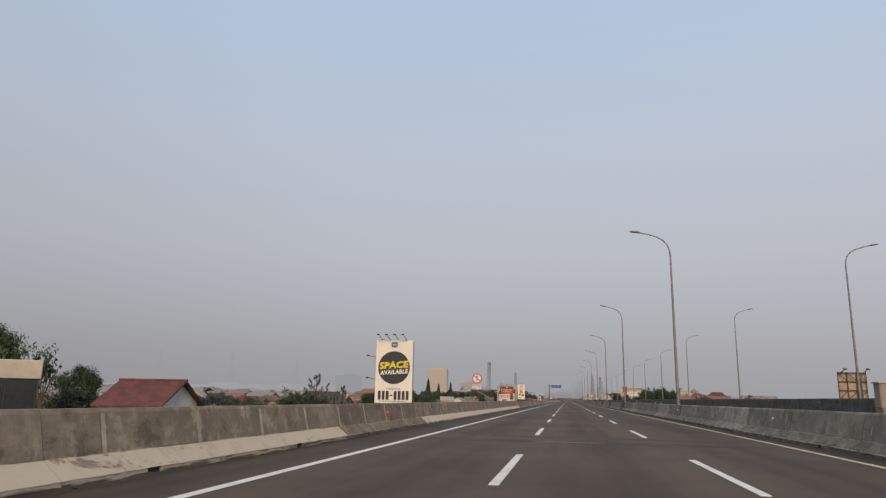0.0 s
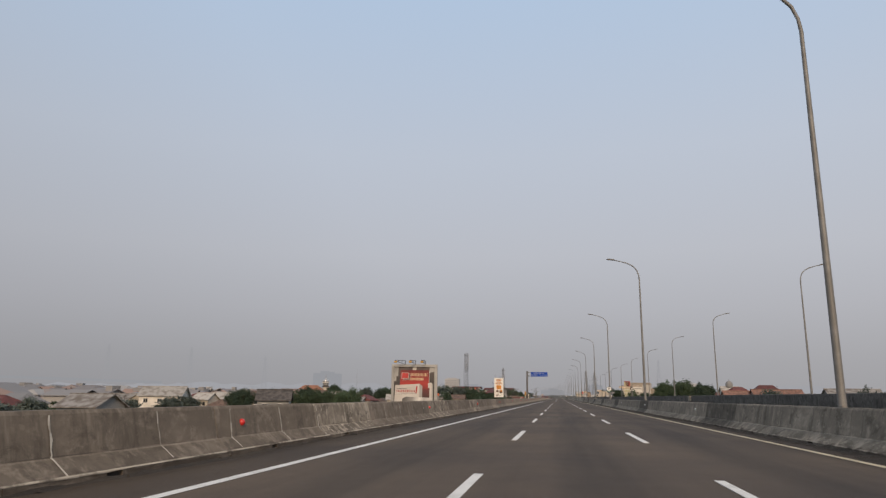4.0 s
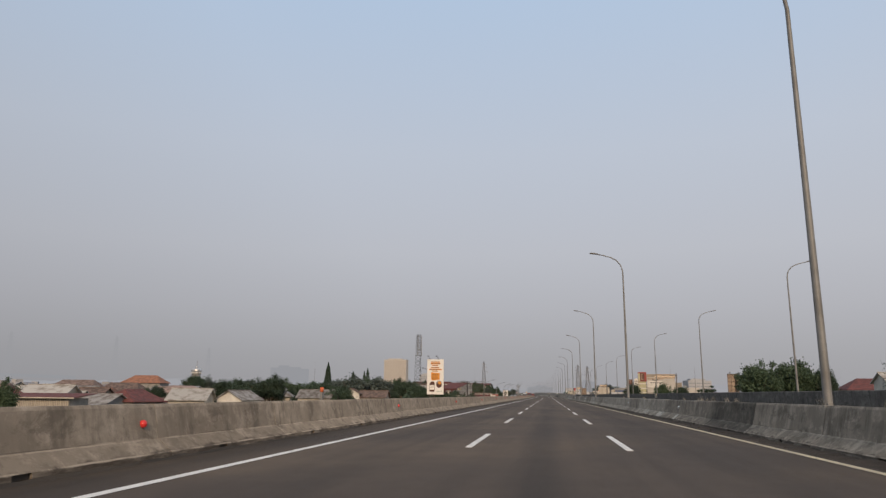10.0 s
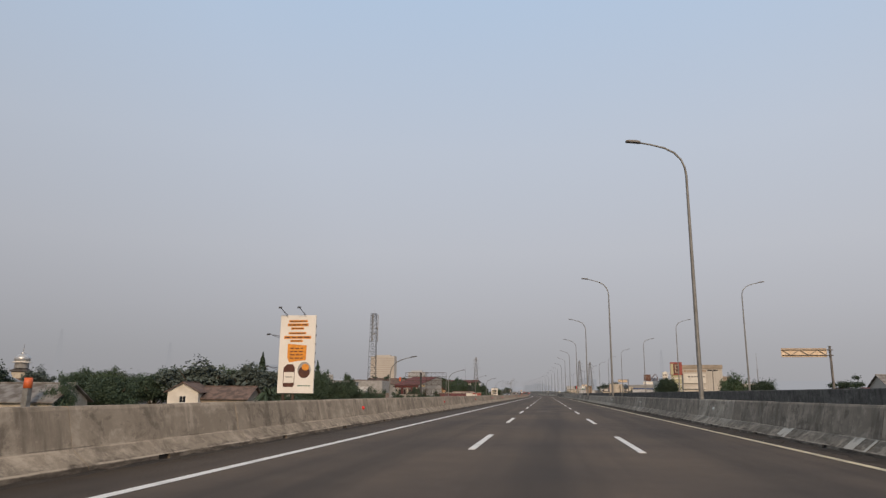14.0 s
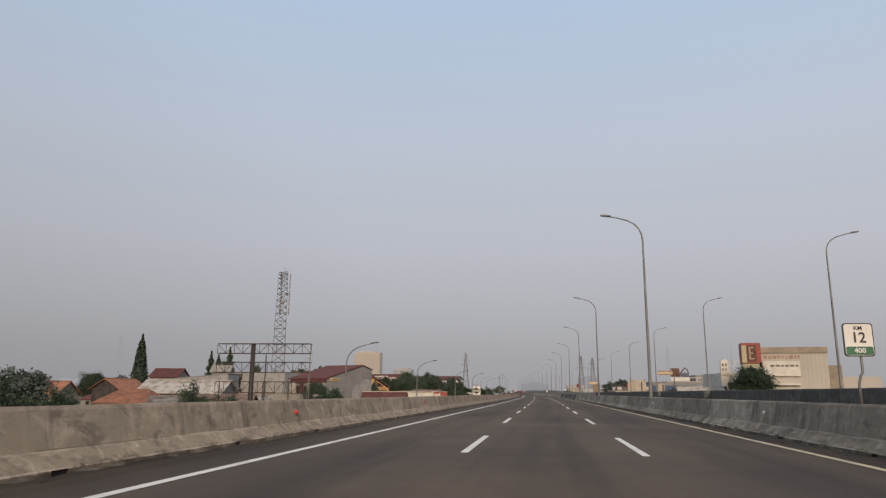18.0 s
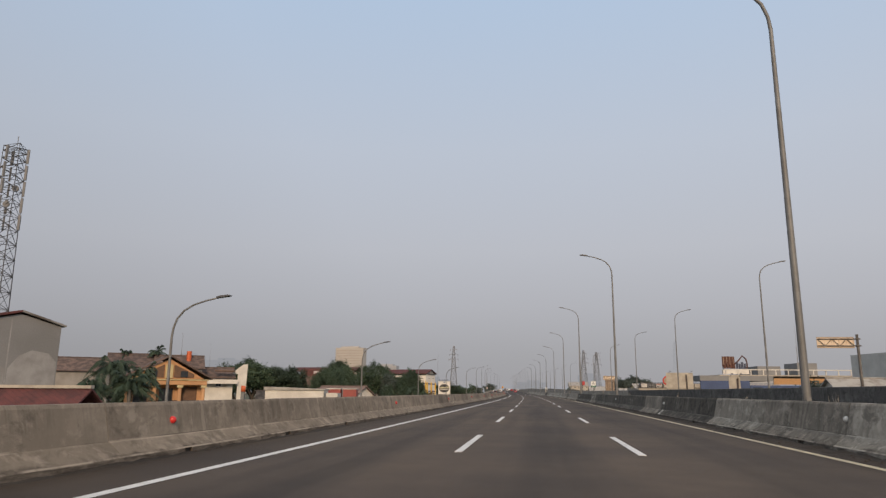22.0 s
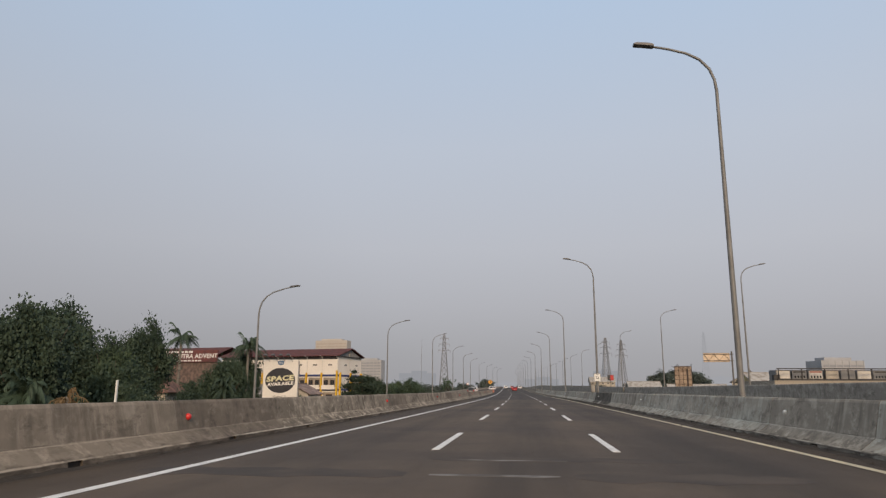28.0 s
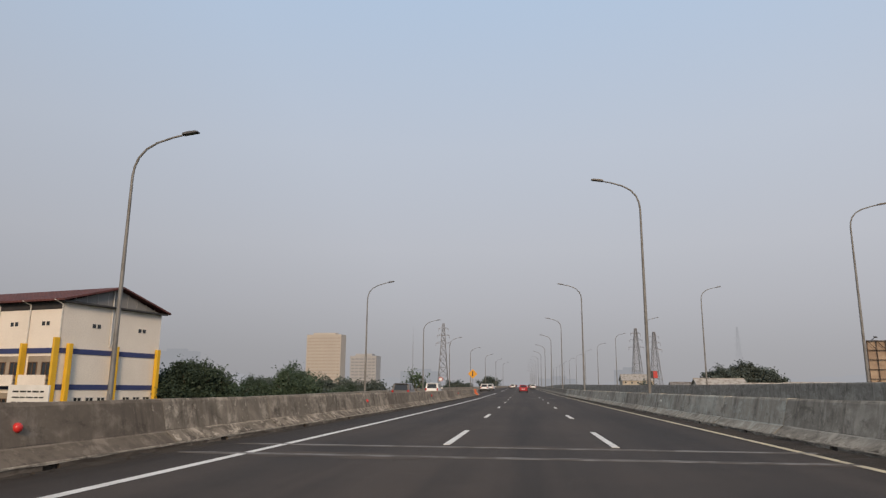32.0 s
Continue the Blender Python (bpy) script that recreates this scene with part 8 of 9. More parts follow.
# grey rendered house with long maroon roof
t = thing("house", "large grey rendered house with long maroon roof and yellow name board", "house", on_ground(648.0, -39.1, 63), "town houses")
RZ = 7.1 - GROUND
part("wall", Shape().prism([(-12.8, 0), (2.3, 0), (2.3, RZ - 0.95), (-1.0, RZ - 0.15), (-12.8, RZ - 3.2)], 0, 11), WALL_GREY, t)
part("roof_slope", Shape().prism([(-13.3, RZ - 3.3), (-1.0, RZ), (-1.0, RZ + 0.16), (-13.3, RZ - 3.12)], -0.25, 11.4), TILE_RED, t)
part("roof_slope", Shape().prism([(-1.0, RZ), (2.6, RZ - 0.95), (2.6, RZ - 0.8), (-1.0, RZ + 0.16)], -0.25, 11.4), TIN_GREY, t)
part("wall_seam", Shape().box(-1.65, -1.55, -0.012, -0.001, 0, RZ - 0.6), WALL_PATCH, t)
part("cement_patch", Shape().prism([(-1.5, 4.5), (2.2, 4.5), (2.2, 10.2), (1.5, 10.9), (0.2, 11.1), (-0.8, 10.6), (-1.5, 9.6)], -0.008, -0.001), WALL_PATCH, t)
part("cement_patch", Shape().prism([(-4.6, 4.0), (-1.7, 4.0), (-1.7, 9.6), (-2.4, 9.9), (-3.4, 9.3), (-4.2, 8.5)], -0.008, -0.001), WALL_PATCH, t)
board = part("name_board", Shape().box(-11.7, -8.8, -0.12, -0.01, 10.35, 11.1), WALL_YELLOW, t, "yellow board with faded writing")
bars(board, FRAME_BROWN, -11.4, -9.1, 10.65, 0.22, -0.121, 4)
bars(board, FRAME_BROWN, -10.9, -9.5, 10.95, 0.09, -0.121, 3)
part("fascia", Shape().box(-13.15, -12.81, -0.1, 10.8, RZ - 4.1, RZ - 3.35), TILE_RED, t)
for k in range(5):
    part("front_column", Shape().box(-13.2, -12.805, 0.1 + 2.3 * k, 0.9 + 2.3 * k, 0, RZ - 4.11), WALL_CREAM if k % 2 == 0 else TILE_RED, t)
    if k < 4:
        window(t, -12.801, 1.65 + 2.3 * k, 8.4, 1.2, 1.9, "-x", FRAME_BROWN)
t = thing("low_roof_shed", "low shed with maroon sheet wall and pale ridge", "shed", on_ground(636.5, -32.2, 4))
part("wall", Shape().box(-4.6, 4.6, 0.4, 4.6, 0, 6.5), WALL_CREAM, t)
part("roof", gable_roof(-4.6, 4.6, 0, 5, 6.5, 1.6, 0.4), TILE_RED, t)
part("ridge", Shape().box(-5.0, 5.0, 2.3, 2.7, 8.1, 8.3), WALL_CREAM, t)
for s, o, w, d, top, mat, roof, words in ((609, -42, 8, 5, 0.6, WALL_DULL, TIN_GREY, "low market stall with sheet roof"), (641, -52, 6, 6, 2.6, WALL_PATCH, TIN_PALE, "small flat-roofed rendered annex")):
    t = thing("flat_house", words, "house", on_ground(s, o, 8), "flat-roofed houses")
    h = top + rise(s) - GROUND
    part("wall", Shape().box(-w / 2, w / 2, 0, d, 0, h - 0.3), mat, t)
    part("parapet", Shape().box(-w / 2 - 0.08, w / 2 + 0.08, -0.08, 0.12, h - 0.3, h), mat, t)
    part("roof", Shape().box(-w / 2 - 0.3, w / 2 + 0.3, 0.13, d + 0.4, h - 0.298, h - 0.18), roof, t)
    window(t, -w * 0.2, -0.001, h - 2.2, 1.4, 1.2, "-y", FRAME_BROWN)
    window(t, w * 0.25, -0.001, h - 2.2, 1.0, 1.2, "-y", FRAME_BROWN)

# orange villa
t = thing("villa", "orange two-storey villa with brown tiled gable and columns", "house", on_ground(680.5, -44.6, 36), "town houses")
part("wall", Shape().box(-4.6, 4.4, 1.4, 11, 0, 9.4), WALL_ORANGE, t)
part("roof", Shape().prism([(-5.6, 9.35), (0, 12.2), (5.4, 9.35), (5.4, 9.55), (0, 12.45), (-5.6, 9.55)], 0.0, 11.6), TILE_BROWN, t)
part("gable_wall", Shape().prism([(-4.6, 9.4), (4.4, 9.4), (0, 11.95)], 0.6, 1.2), WALL_ORANGE, t)
for x0, x1 in ((-3.1, -0.6), (0.6, 3.1)):
    part("attic_frame", Shape().prism([(x0, 9.55), (x1, 9.55), (x1, 10.0 + (1.2 if x1 < 0 else 0.0)), (x0, 10.0 + (1.2 if x0 > 0 else 0.0))], 0.5, 0.595), FRAME_BROWN, t)
    part("attic_window", Shape().box((x0 + x1) / 2 - 0.45, (x0 + x1) / 2 + 0.45, 0.45, 0.497, 9.6, 10.4), WINDOW, t)
part("attic_pier", Shape().box(-0.45, 0.45, 0.4, 0.597, 9.5, 11.2), WALL_YELLOW, t)
part("cornice", Shape().box(-4.9, 4.7, -0.1, 1.39, 8.6, 9.2, bevel=0.08), WALL_ORANGE, t)
part("cornice_band", Shape().box(-5.0, 4.8, -0.2, 1.38, 9.202, 9.34), WALL_YELLOW, t)
for x in (-4.5, -1.6, 1.4, 4.3):
    col = part("column", Shape().bar((x, 0.3, 0), (x, 0.3, 8.6), 0.26, 0.24, 12), WALL_ORANGE, t, smooth=True)
    part("capital", Shape().box(x - 0.36, x + 0.36, -0.06, 0.66, 8.3, 8.598), WALL_YELLOW, col)
part("balcony_door", Shape().box(1.9, 3.7, 1.33, 1.397, 5.6, 8.4), FRAME_BROWN, t)
part("balcony_rail", Shape().box(-4.5, 4.3, 0.2, 0.32, 6.6, 6.7), DARK_STEEL, t)
for k in range(24):
    part("baluster", Shape().box(-4.4 + 0.37 * k, -4.36 + 0.37 * k, 0.22, 0.28, 5.6, 6.6), DARK_STEEL, t)
part("balcony_slab", Shape().box(-4.7, 4.5, 0.0, 1.39, 5.35, 5.6), WALL_ORANGE, t)
for x in (-3.1, -0.1):
    window(t, x, 1.399, 7.2, 1.7, 2.0, "-y", FRAME_BROWN)
window(t, 4.401, 5.0, 7.0, 1.4, 1.6, "+x", FRAME_BROWN)
for s, o, top, span in ((668.5, -42.6, 2.6, 6.4), (671.0, -46.5, 4.6, 6.6), (667.0, -46.0, 2.2, 5.6), (672.5, -43.5, 3.4, 5.4)):
    palm(s, o, top, span, "low bushy palm before the orange villa")

# long white shed and red stalls
t = thing("white_shed", "long low white shed with sheet roof", "shed", on_ground(701, -35.0, 8))
part("wall", Shape().box(-4.5, 4.5, 0, 5, 0, 8.1), WALL_WHITE, t)
part("roof", Shape().prism([(-4.7, 8.102), (4.7, 8.102), (4.7, 8.3), (-4.7, 8.6)], -0.2, 5.3), TIN_PALE, t)
part("cream_wing", Shape().box(4.8, 6.6, 0.4, 4.6, 0, 7.7), WALL_WHITE, t)
for s, o in ((708.6, -30.9), (708.9, -28.3)):
    t = thing("red_kiosk", "small red kiosk with white top", "kiosk", on_ground(s, o, 8), "red kiosks")
    part("body", Shape().box(-1.1, 1.1, 0, 2.4, 0, 8.3, bevel=0.03), DULL_RED, t)
    part("top", Shape().box(-1.2, 1.2, -0.1, 2.5, 8.301, 8.42), WALL_WHITE, t)
for s, o, z in ((735.9, -57.7, 1.6), (455.9, -58.6, 2.2)):
    t = thing("water_tank", "orange plastic water tank on a slim stand", "water tank", stand(s, o, z - 0.9), "water tanks")
    part("tank", Shape().bar((0, 0, 0), (0, 0, 1.2), 0.5, 0.46, 14), TANK_ORANGE, t, smooth=True)
    part("stand", Shape().box(-0.35, 0.35, -0.35, 0.35, GROUND - rise(s) - z + 0.9, -0.005), GALV, t)

# white school hall with yellow columns and navy bands
t = thing("school_hall", "white four-storey school hall with yellow columns and navy bands", "school", on_ground(923.4, -42.1, -14.3))
L_, D_, Z_ = 34.0, 12.7, 9.0 + rise(925) - GROUND
part("wall", Shape().box(-L_, 0, 0, D_, 0, Z_), HALL_WHITE, t)
roof = part("roof", gable_roof(-L_, 0, 0, D_, Z_ + 0.35, 1.85, 0.7, 0.18), TILE_RED, t, "maroon sheet roof with deep eaves")
part("gable", Shape().add([(0.0, 0.2, Z_), (0.0, D_ - 0.2, Z_), (0.0, D_ / 2, Z_ + 1.95), (-0.2, 0.2, Z_), (-0.2, D_ - 0.2, Z_), (-0.2, D_ / 2, Z_ + 1.95)], [(0, 1, 2), (5, 4, 3), (0, 3, 4, 1), (1, 4, 5, 2), (2, 5, 3, 0)]), WALL_GREY, t)
for k in range(9):
    y = 1.2 + k * (D_ - 2.4) / 8
    part("gable_batten", Shape().box(0.005, 0.05, y - 0.04, y + 0.04, Z_ + 0.05, Z_ + 0.2 + 1.6 * (1 - abs(y - D_ / 2) / (D_ / 2))), FRAME_GREY, t)
part("gable_beam", Shape().box(0.0, 0.5, -0.4, D_ + 0.4, Z_ - 0.12, Z_ + 0.04), DARK_STEEL, t)
# dark strip laid on the wall top for the shade under the eaves
part("soffit_shadow_gap", Shape().box(-L_, -0.01, -0.02, 0.3, Z_ - 0.75, Z_ - 0.02), DARK_STEEL, t)
for zb in (4.3, 0.9):
    z = zb + rise(925) - GROUND
    part("navy_band", Shape().box(-L_ - 0.02, 0.03, -0.06, -0.004, z - 0.25, z + 0.25), BLUE_PAINT, t)
    part("navy_band", Shape().box(0.004, 0.06, -0.06, D_, z - 0.25, z + 0.25), BLUE_PAINT, t)
ytop = 5.0 + rise(925) - GROUND
n = 8
for k in range(n + 1):
    x = -L_ + L_ * k / n
    part("yellow_column", Shape().box(x - 0.14, x + 0.14, -0.7, -0.07, 0, ytop + (0.5 if k == n else 0), bevel=0.04), YELLOW_PAINT, t)
    part("downpipe", Shape().bar((x, -0.12, ytop), (x, -0.12, Z_ - 0.3), 0.06).bar((x, -0.12, Z_ - 0.3), (x - 0.4, -0.8, Z_ + 0.1), 0.05), FRAME_WHITE, t)
    if k < n:
        xm = x + L_ / n / 2
        for z in (Z_ - 2.1,):
            for dx in (-0.3, 0.3):
                part("vent", Shape().box(xm + dx - 0.2, xm + dx + 0.2, -0.03, -0.004, z - 0.2, z + 0.2), WINDOW, t)
        zs = 2.45 + rise(925) - GROUND
        part("balcony_recess", Shape().box(x + 0.42, x + L_ / n - 0.42, -0.05, -0.004, zs - 1.0, zs + 1.35), WALL_TAN, t)
        for dx in (-1.0, 0.8):
            window(t, xm + dx, -0.052, zs + 0.15, 1.2, 1.3, "-y", FRAME_BROWN)
        part("balcony_rail", Shape().box(x + 0.36, x + L_ / n - 0.36, -0.85, -0.75, zs - 1.35, zs - 0.45), HALL_WHITE, t)
        part("balcony_slab", Shape().box(x + 0.36, x + L_ / n - 0.36, -0.85, -0.06, zs - 1.5, zs - 1.352), HALL_WHITE, t)
        zl = -0.9 + rise(925) - GROUND
        part("lower_recess", Shape().box(x + 0.42, x + L_ / n - 0.42, -0.05, -0.004, zl - 1.2, zl + 1.2), WALL_TAN, t)
        window(t, xm, -0.052, zl, 1.8, 1.4, "-y", FRAME_BROWN, 3)
for y in (0.9, 6.5, D_ - 0.4):
    part("yellow_column", Shape().box(0.065, 0.5, y - 0.24, y + 0.24, 0, ytop, bevel=0.04), YELLOW_PAINT, t)
for y in (4.0, 10.0):
    for dy in (-0.3, 0.3):
        part("vent", Shape().box(0.004, 0.03, y + dy - 0.2, y + dy + 0.2, Z_ - 2.3, Z_ - 1.9), WINDOW, t)
    for k in range(3):
        window(t, 0.002, y - 1.4 + 1.4 * k, -0.8 + rise(925) - GROUND, 1.0, 1.5, "+x", FRAME_WHITE)
part("side_downpipe", Shape().bar((0.12, D_ / 2 - 0.6, ytop), (0.12, D_ / 2 - 0.6, Z_ + 1.7), 0.07), FRAME_WHITE, t)
t = thing("school_wing", "school wing with maroon parapet and pale lettering", "school", on_ground(945, -94.3, -14.3))
top = 11.6 + rise(945) - GROUND
part("wall", Shape().box(-22, 14, 0, 12, 0, top - 3.4), TILE_BROWN, t)
part("parapet", Shape().box(-14.3, 14.3, -0.4, 0.0, top - 3.4, top - 0.1), TILE_RED, t)
part("roof", gable_roof(-22, 14, 0.1, 12, top - 1.2, 2.2, 0.3), TILE_RED, t)
lettering("DHARMA PUTRA ADVENT", 1.7, SIGN_WHITE, t, pose(2.9, -0.42, top - 1.8), wide=1.15, depth=0.02, bold=1.6)
bars(t, SIGN_WHITE, -3.5, 6.0, top - 0.55, 0.55, -0.401, 6, 0.3)
bars(t, SIGN_WHITE, -1, 9, top - 3.0, 0.35, -0.401, 8, 0.3)
t = thing("house", "pale grey rendered house with gable and sheet roof", "house", on_ground(895, -57.2, 4), "town houses")
z = 4.6 + rise(895) - GROUND
part("wall", wall_box(-4.0, 2.2, 0, 7, z + 0.3, 1.7, "y"), WALL_PATCH, t)
part("roof", gable_roof(-4.0, 2.2, 0, 7, z + 0.32, 1.7, 0.15, along="y"), TIN_GREY, t)
part("side_panel", Shape().box(-4.02, -3.4, -0.05, -0.004, 0, z - 0.1), WALL_CREAM, t)
t = thing("notice_board", "white notice board with dark lines of writing by the school", "notice board", stand(908, -33.0, 0.0, -6))
part("panel", Shape().box(-1.7, 1.7, 0, 0.12, -1.2, 1.1), SIGN_WHITE, t)
for z, h in ((0.65, 0.12), (0.25, 0.10), (-0.15, 0.2), (-0.55, 0.2)):
    bars(t, SIGN_BLACK, -1.3, 1.3, z, h, -0.001, 5)
for x in (-1.3, 1.3):
    part("leg", Shape().bar((x, 0.15, GROUND), (x, 0.15, 1.0), 0.06), GALV, t)

# shopping hall beyond the viaduct
t = thing("shopping_hall", "beige windowless shopping hall with red and yellow sign tower", "shopping hall", on_ground(676.0, 53.2, -10))
H_ = 13.0 + rise(676) - GROUND
part("wall", Shape().box(4.5, 19.6, 0, 30, 0, H_), WALL_BEIGE, t)
part("cornice", Shape().box(4.4, 19.8, -0.25, -0.002, H_ - 1.4, H_ + 0.1), WALL_TAN, t)
tower = part("sign_tower", Shape().box(0, 4.0, -0.5, 4, 0, H_ - 3.9), PALE_GREENISH, t, "yellow-green sign tower")
for k in range(3):
    part("tower_ledge", Shape().box(-0.2, 4.2, -0.75, -0.502, H_ - 5.4 - 2.4 * k, H_ - 5.0 - 2.4 * k), WALL_WHITE, tower)
head = part("sign_head", Shape().box(-0.2, 4.4, -0.9, 4.2, H_ - 3.898, H_ + 1.2), DULL_RED, t, "dull red boxed sign head")
part("yellow_field", Shape().box(-0.1, 1.0, -0.93, -0.901, H_ - 3.8, H_ + 0.6), PALE_GREENISH, head)
part("dark_field", Shape().box(1.1, 3.3, -0.93, -0.901, H_ - 3.5, H_ + 0.6), VINYL_BROWN, head)
for a_, b_, z0_, z1_ in ((1.6, 2.0, -3.0, 0.2), (2.001, 2.8, -0.2, 0.2), (2.001, 2.6, -1.6, -1.2), (2.001, 2.8, -3.0, -2.6)):
    part("emblem_bar", Shape().box(a_, b_, -0.945, -0.931, H_ + z0_, H_ + z1_), SIGN_BACK, head)
bars(t, SIGN_BACK, 5.0, 13.4, H_ - 2.4, 0.9, -0.001, 9, 0.3)
banner = part("banner", Shape().box(4.7, 13.2, -0.5, -0.3, H_ - 7.2, H_ - 3.4), WALL_WHITE, t, "white banner panel")
bars(banner, VINYL_GREY, 6.4, 12.8, H_ - 4.6, 0.5, -0.501, 6, 0.3)
for z in (H_ - 9.4, H_ - 11.0):
    part("ledge", Shape().box(4.6, 13.0, -0.9, -0.002, z, z + 0.4), WALL_WHITE, t)
part("low_wing", Shape().box(19.7, 23.0, 2, 30, 0, H_ - 4.4), WALL_TAN, t)
part("low_wing", Shape().box(23.1, 32.0, 4, 30, 0, H_ - 7.2), WALL_BEIGE, t)
for k in range(6):
    part("wall_joint", Shape().box(14.0 + 0.95 * k, 14.04 + 0.95 * k, -0.012, -0.001, 0, H_ - 1.5), WALL_TAN, t)
t = thing("flood_lamp", "dark double-headed flood lamp on a pole", "flood lamp", on_ground(586, 48))
part("post", Shape().bar((0, 0, 0), (0, 0, 15.0), 0.12, 0.08, 8), DARK_STEEL, t)
for x in (-0.8, 0.8):
    part("head", Shape().box(x - 0.55, x + 0.55, -0.3, 0.3, 14.8, 15.15, bevel=0.04), DARK_STEEL, t)
part("crossbar", Shape().bar((-0.9, 0, 14.8), (0.9, 0, 14.8), 0.05), DARK_STEEL, t)

t = thing("lattice_building", "grey-white building with an open honeycomb screen on its roof", "building", on_ground(701, 54.2, 8))
part("wall", Shape().box(0.1, 3.8, 0, 14, 0, 14.3), WALL_WHITE, t)
part("low_hall", Shape().box(3.81, 13.0, 1.0, 14, 0, 12.4), WALL_GREY, t)
panel = part("corner_panel", Shape().prism([(0.0, 14.302), (2.4, 14.302), (2.3, 17.9), (1.4, 18.4), (0.1, 17.8)], -0.3, 0.3), WALL_WHITE, t, "weathered white corner panel")
for i in range(2):
    for j in range(2):
        part("panel_slot", Shape().box(0.4 + 0.9 * i, 0.9 + 0.9 * i, -0.34, -0.302, 15.0 + 1.3 * j, 15.8 + 1.3 * j), TIN_GREY, panel)
part("cornice", Shape().box(-0.1, 4.0, -0.25, -0.002, 13.5, 14.0), WALL_CREAM, t)
for x, z in ((0.9, 9.6), (2.5, 10.8)):
    window(t, x, -0.001, z, 1.2, 1.8, "-y", FRAME_BROWN)
for j in range(4):
    for i in range(5 - j):
        cx, cz, hexagon = 3.2 + 1.62 * i + 0.81 * (j % 2), 13.0 + 1.40 * j, Shape()
        ring = [(cx + 0.93 * math.sin(radians(60 * q)), 0.9, cz + 0.93 * math.cos(radians(60 * q))) for q in range(6)]
        for q in range(6):
            hexagon.bar(ring[q], ring[(q + 1) % 6], 0.075, n=5)
        part("hexagon", hexagon, WALL_WHITE, t)
part("window_band", Shape().box(6.0, 9.4, 0.95, 0.998, 9.4, 11.2), WINDOW, t)
part("curved_bracket", Shape().tube([(8.6, 0.8, 12.4), (9.8, 0.8, 12.2), (10.7, 0.8, 11.2), (11.1, 0.8, 9.6)], [0.2] * 4, 8), WALL_WHITE, t)
t = thing("small_billboard", "small red and dark billboard far along the viaduct", "billboard", stand(1200, 63.7, 0.0))
part("panel", Shape().box(-1.9, 1.9, 0, 0.2, 4.8, 8.2), VINYL_DARK, t)
part("red_half", Shape().box(-0.1, 1.8, -0.02, -0.003, 4.9, 8.1), SIGN_RED, t)
part("post", Shape().bar((0, 0.3, GROUND - 4), (0, 0.3, 6), 0.18), RUSTY, t)

# low trade building with blue and orange fascia, roof boards
t = thing("trade_building", "long low trade building with blue and orange fascia", "building", on_ground(836.0, 60.0, 4))
part("wall", Shape().box(0, 60, 0, 40, 0, 9.5), WALL_CREAM, t)
part("blue_cladding", Shape().box(-0.2, 16.0, -0.5, -0.01, 8.2, 12.3), BRIGHT_BLUE, t)
part("orange_fascia", Shape().box(24.0, 60.0, -0.5, -0.01, 11.2, 13.2), ORANGE_BAND, t)
part("blue_base", Shape().box(16.2, 60.0, -0.4, -0.01, 8.2, 10.9), BRIGHT_BLUE, t)
part("grey_band", Shape().box(-0.3, 24.0, -0.3, 20, 12.305, 14.0), WALL_GREY, t)
part("roof_slab", Shape().box(8.0, 60.2, 4, 40, 14.01, 14.4), WALL_CREAM, t)
for k in range(12):
    part("roof_post", Shape().box(10 + 4.2 * k, 10.3 + 4.2 * k, 4, 4.3, 14.4, 16.0), WALL_WHITE, t)
part("roof_rail", Shape().box(9.5, 58.0, 3.9, 4.4, 16.002, 16.3), WALL_WHITE, t)
for x, w, h in ((26, 8, 3.4), (40, 7, 4.6)):
    part("roof_house", Shape().box(x, x + w, 16, 26, 14.41, 14.4 + h), WALL_GREY, t)
for k in range(9):
    part("window_bay", Shape().box(17.0 + 4.8 * k, 20.4 + 4.8 * k, -0.42, -0.401, 8.6, 10.2), WINDOW, t)
t = thing("roof_sign", "brown roof sign with red and navy lettering and a house outline", "roof sign", stand(853.0, 72.6, 0.0, 10))
part("board", Shape().box(0, 4.6, 0, 0.25, 10.2, 14.2), VINYL_BROWN, t)
for k in range(4):
    part("board_rib", Shape().box(0.4 + 1.2 * k, 0.55 + 1.2 * k, -0.06, -0.003, 10.3, 14.1), SIGN_BACK, t)
house_line = [(4.8, 11.6), (6.3, 13.0), (7.6, 14.5), (8.9, 13.4), (9.3, 11.6), (9.1, 10.1)]
part("house_outline", Shape().tube([(x, 0.1, z) for x, z in house_line], [0.28] * 6, 6), VINYL_BROWN, t)
for k in range(4):
    part("letter_bar", Shape().box(0.3 + 1.15 * k, 1.15 + 1.15 * k, -0.35, -0.07, 9.9, 11.2 + 0.4 * (k % 2)), VINYL_BROWN, t)
for k in range(4):
    part("letter_bar", Shape().box(5.0 + 0.95 * k, 5.7 + 0.95 * k, -0.35, -0.07, 9.9, 12.2 - 0.5 * (k % 2)), SIGN_DULL_NAVY, t)
part("plinth", Shape().box(-0.1, 9.6, -0.4, 0.5, 8.0, 9.6), WALL_WHITE, t)
for x in (0.5, 3.8, 6.5, 8.5):
    part("leg", Shape().bar((x, 0.3, 7.0 - rise(853) + 0.2), (x, 0.3, 10.2), 0.1), GALV, t)
t = thing("round_sign", "round salmon sign on the building's corner", "sign", stand(834, 51.9, 0.0))
part("disc", Shape().disc(-3.2, 0, 5.2, 1.5, 0.3, 24), SIGN_RED, t)
part("ring", Shape().disc(-3.2, -0.02, 5.2, 1.1, 0.019, 24), SIGN_BACK, t)
part("post", Shape().bar((-3.2, 0.4, GROUND), (-3.2, 0.4, 5.2), 0.15), GALV, t)

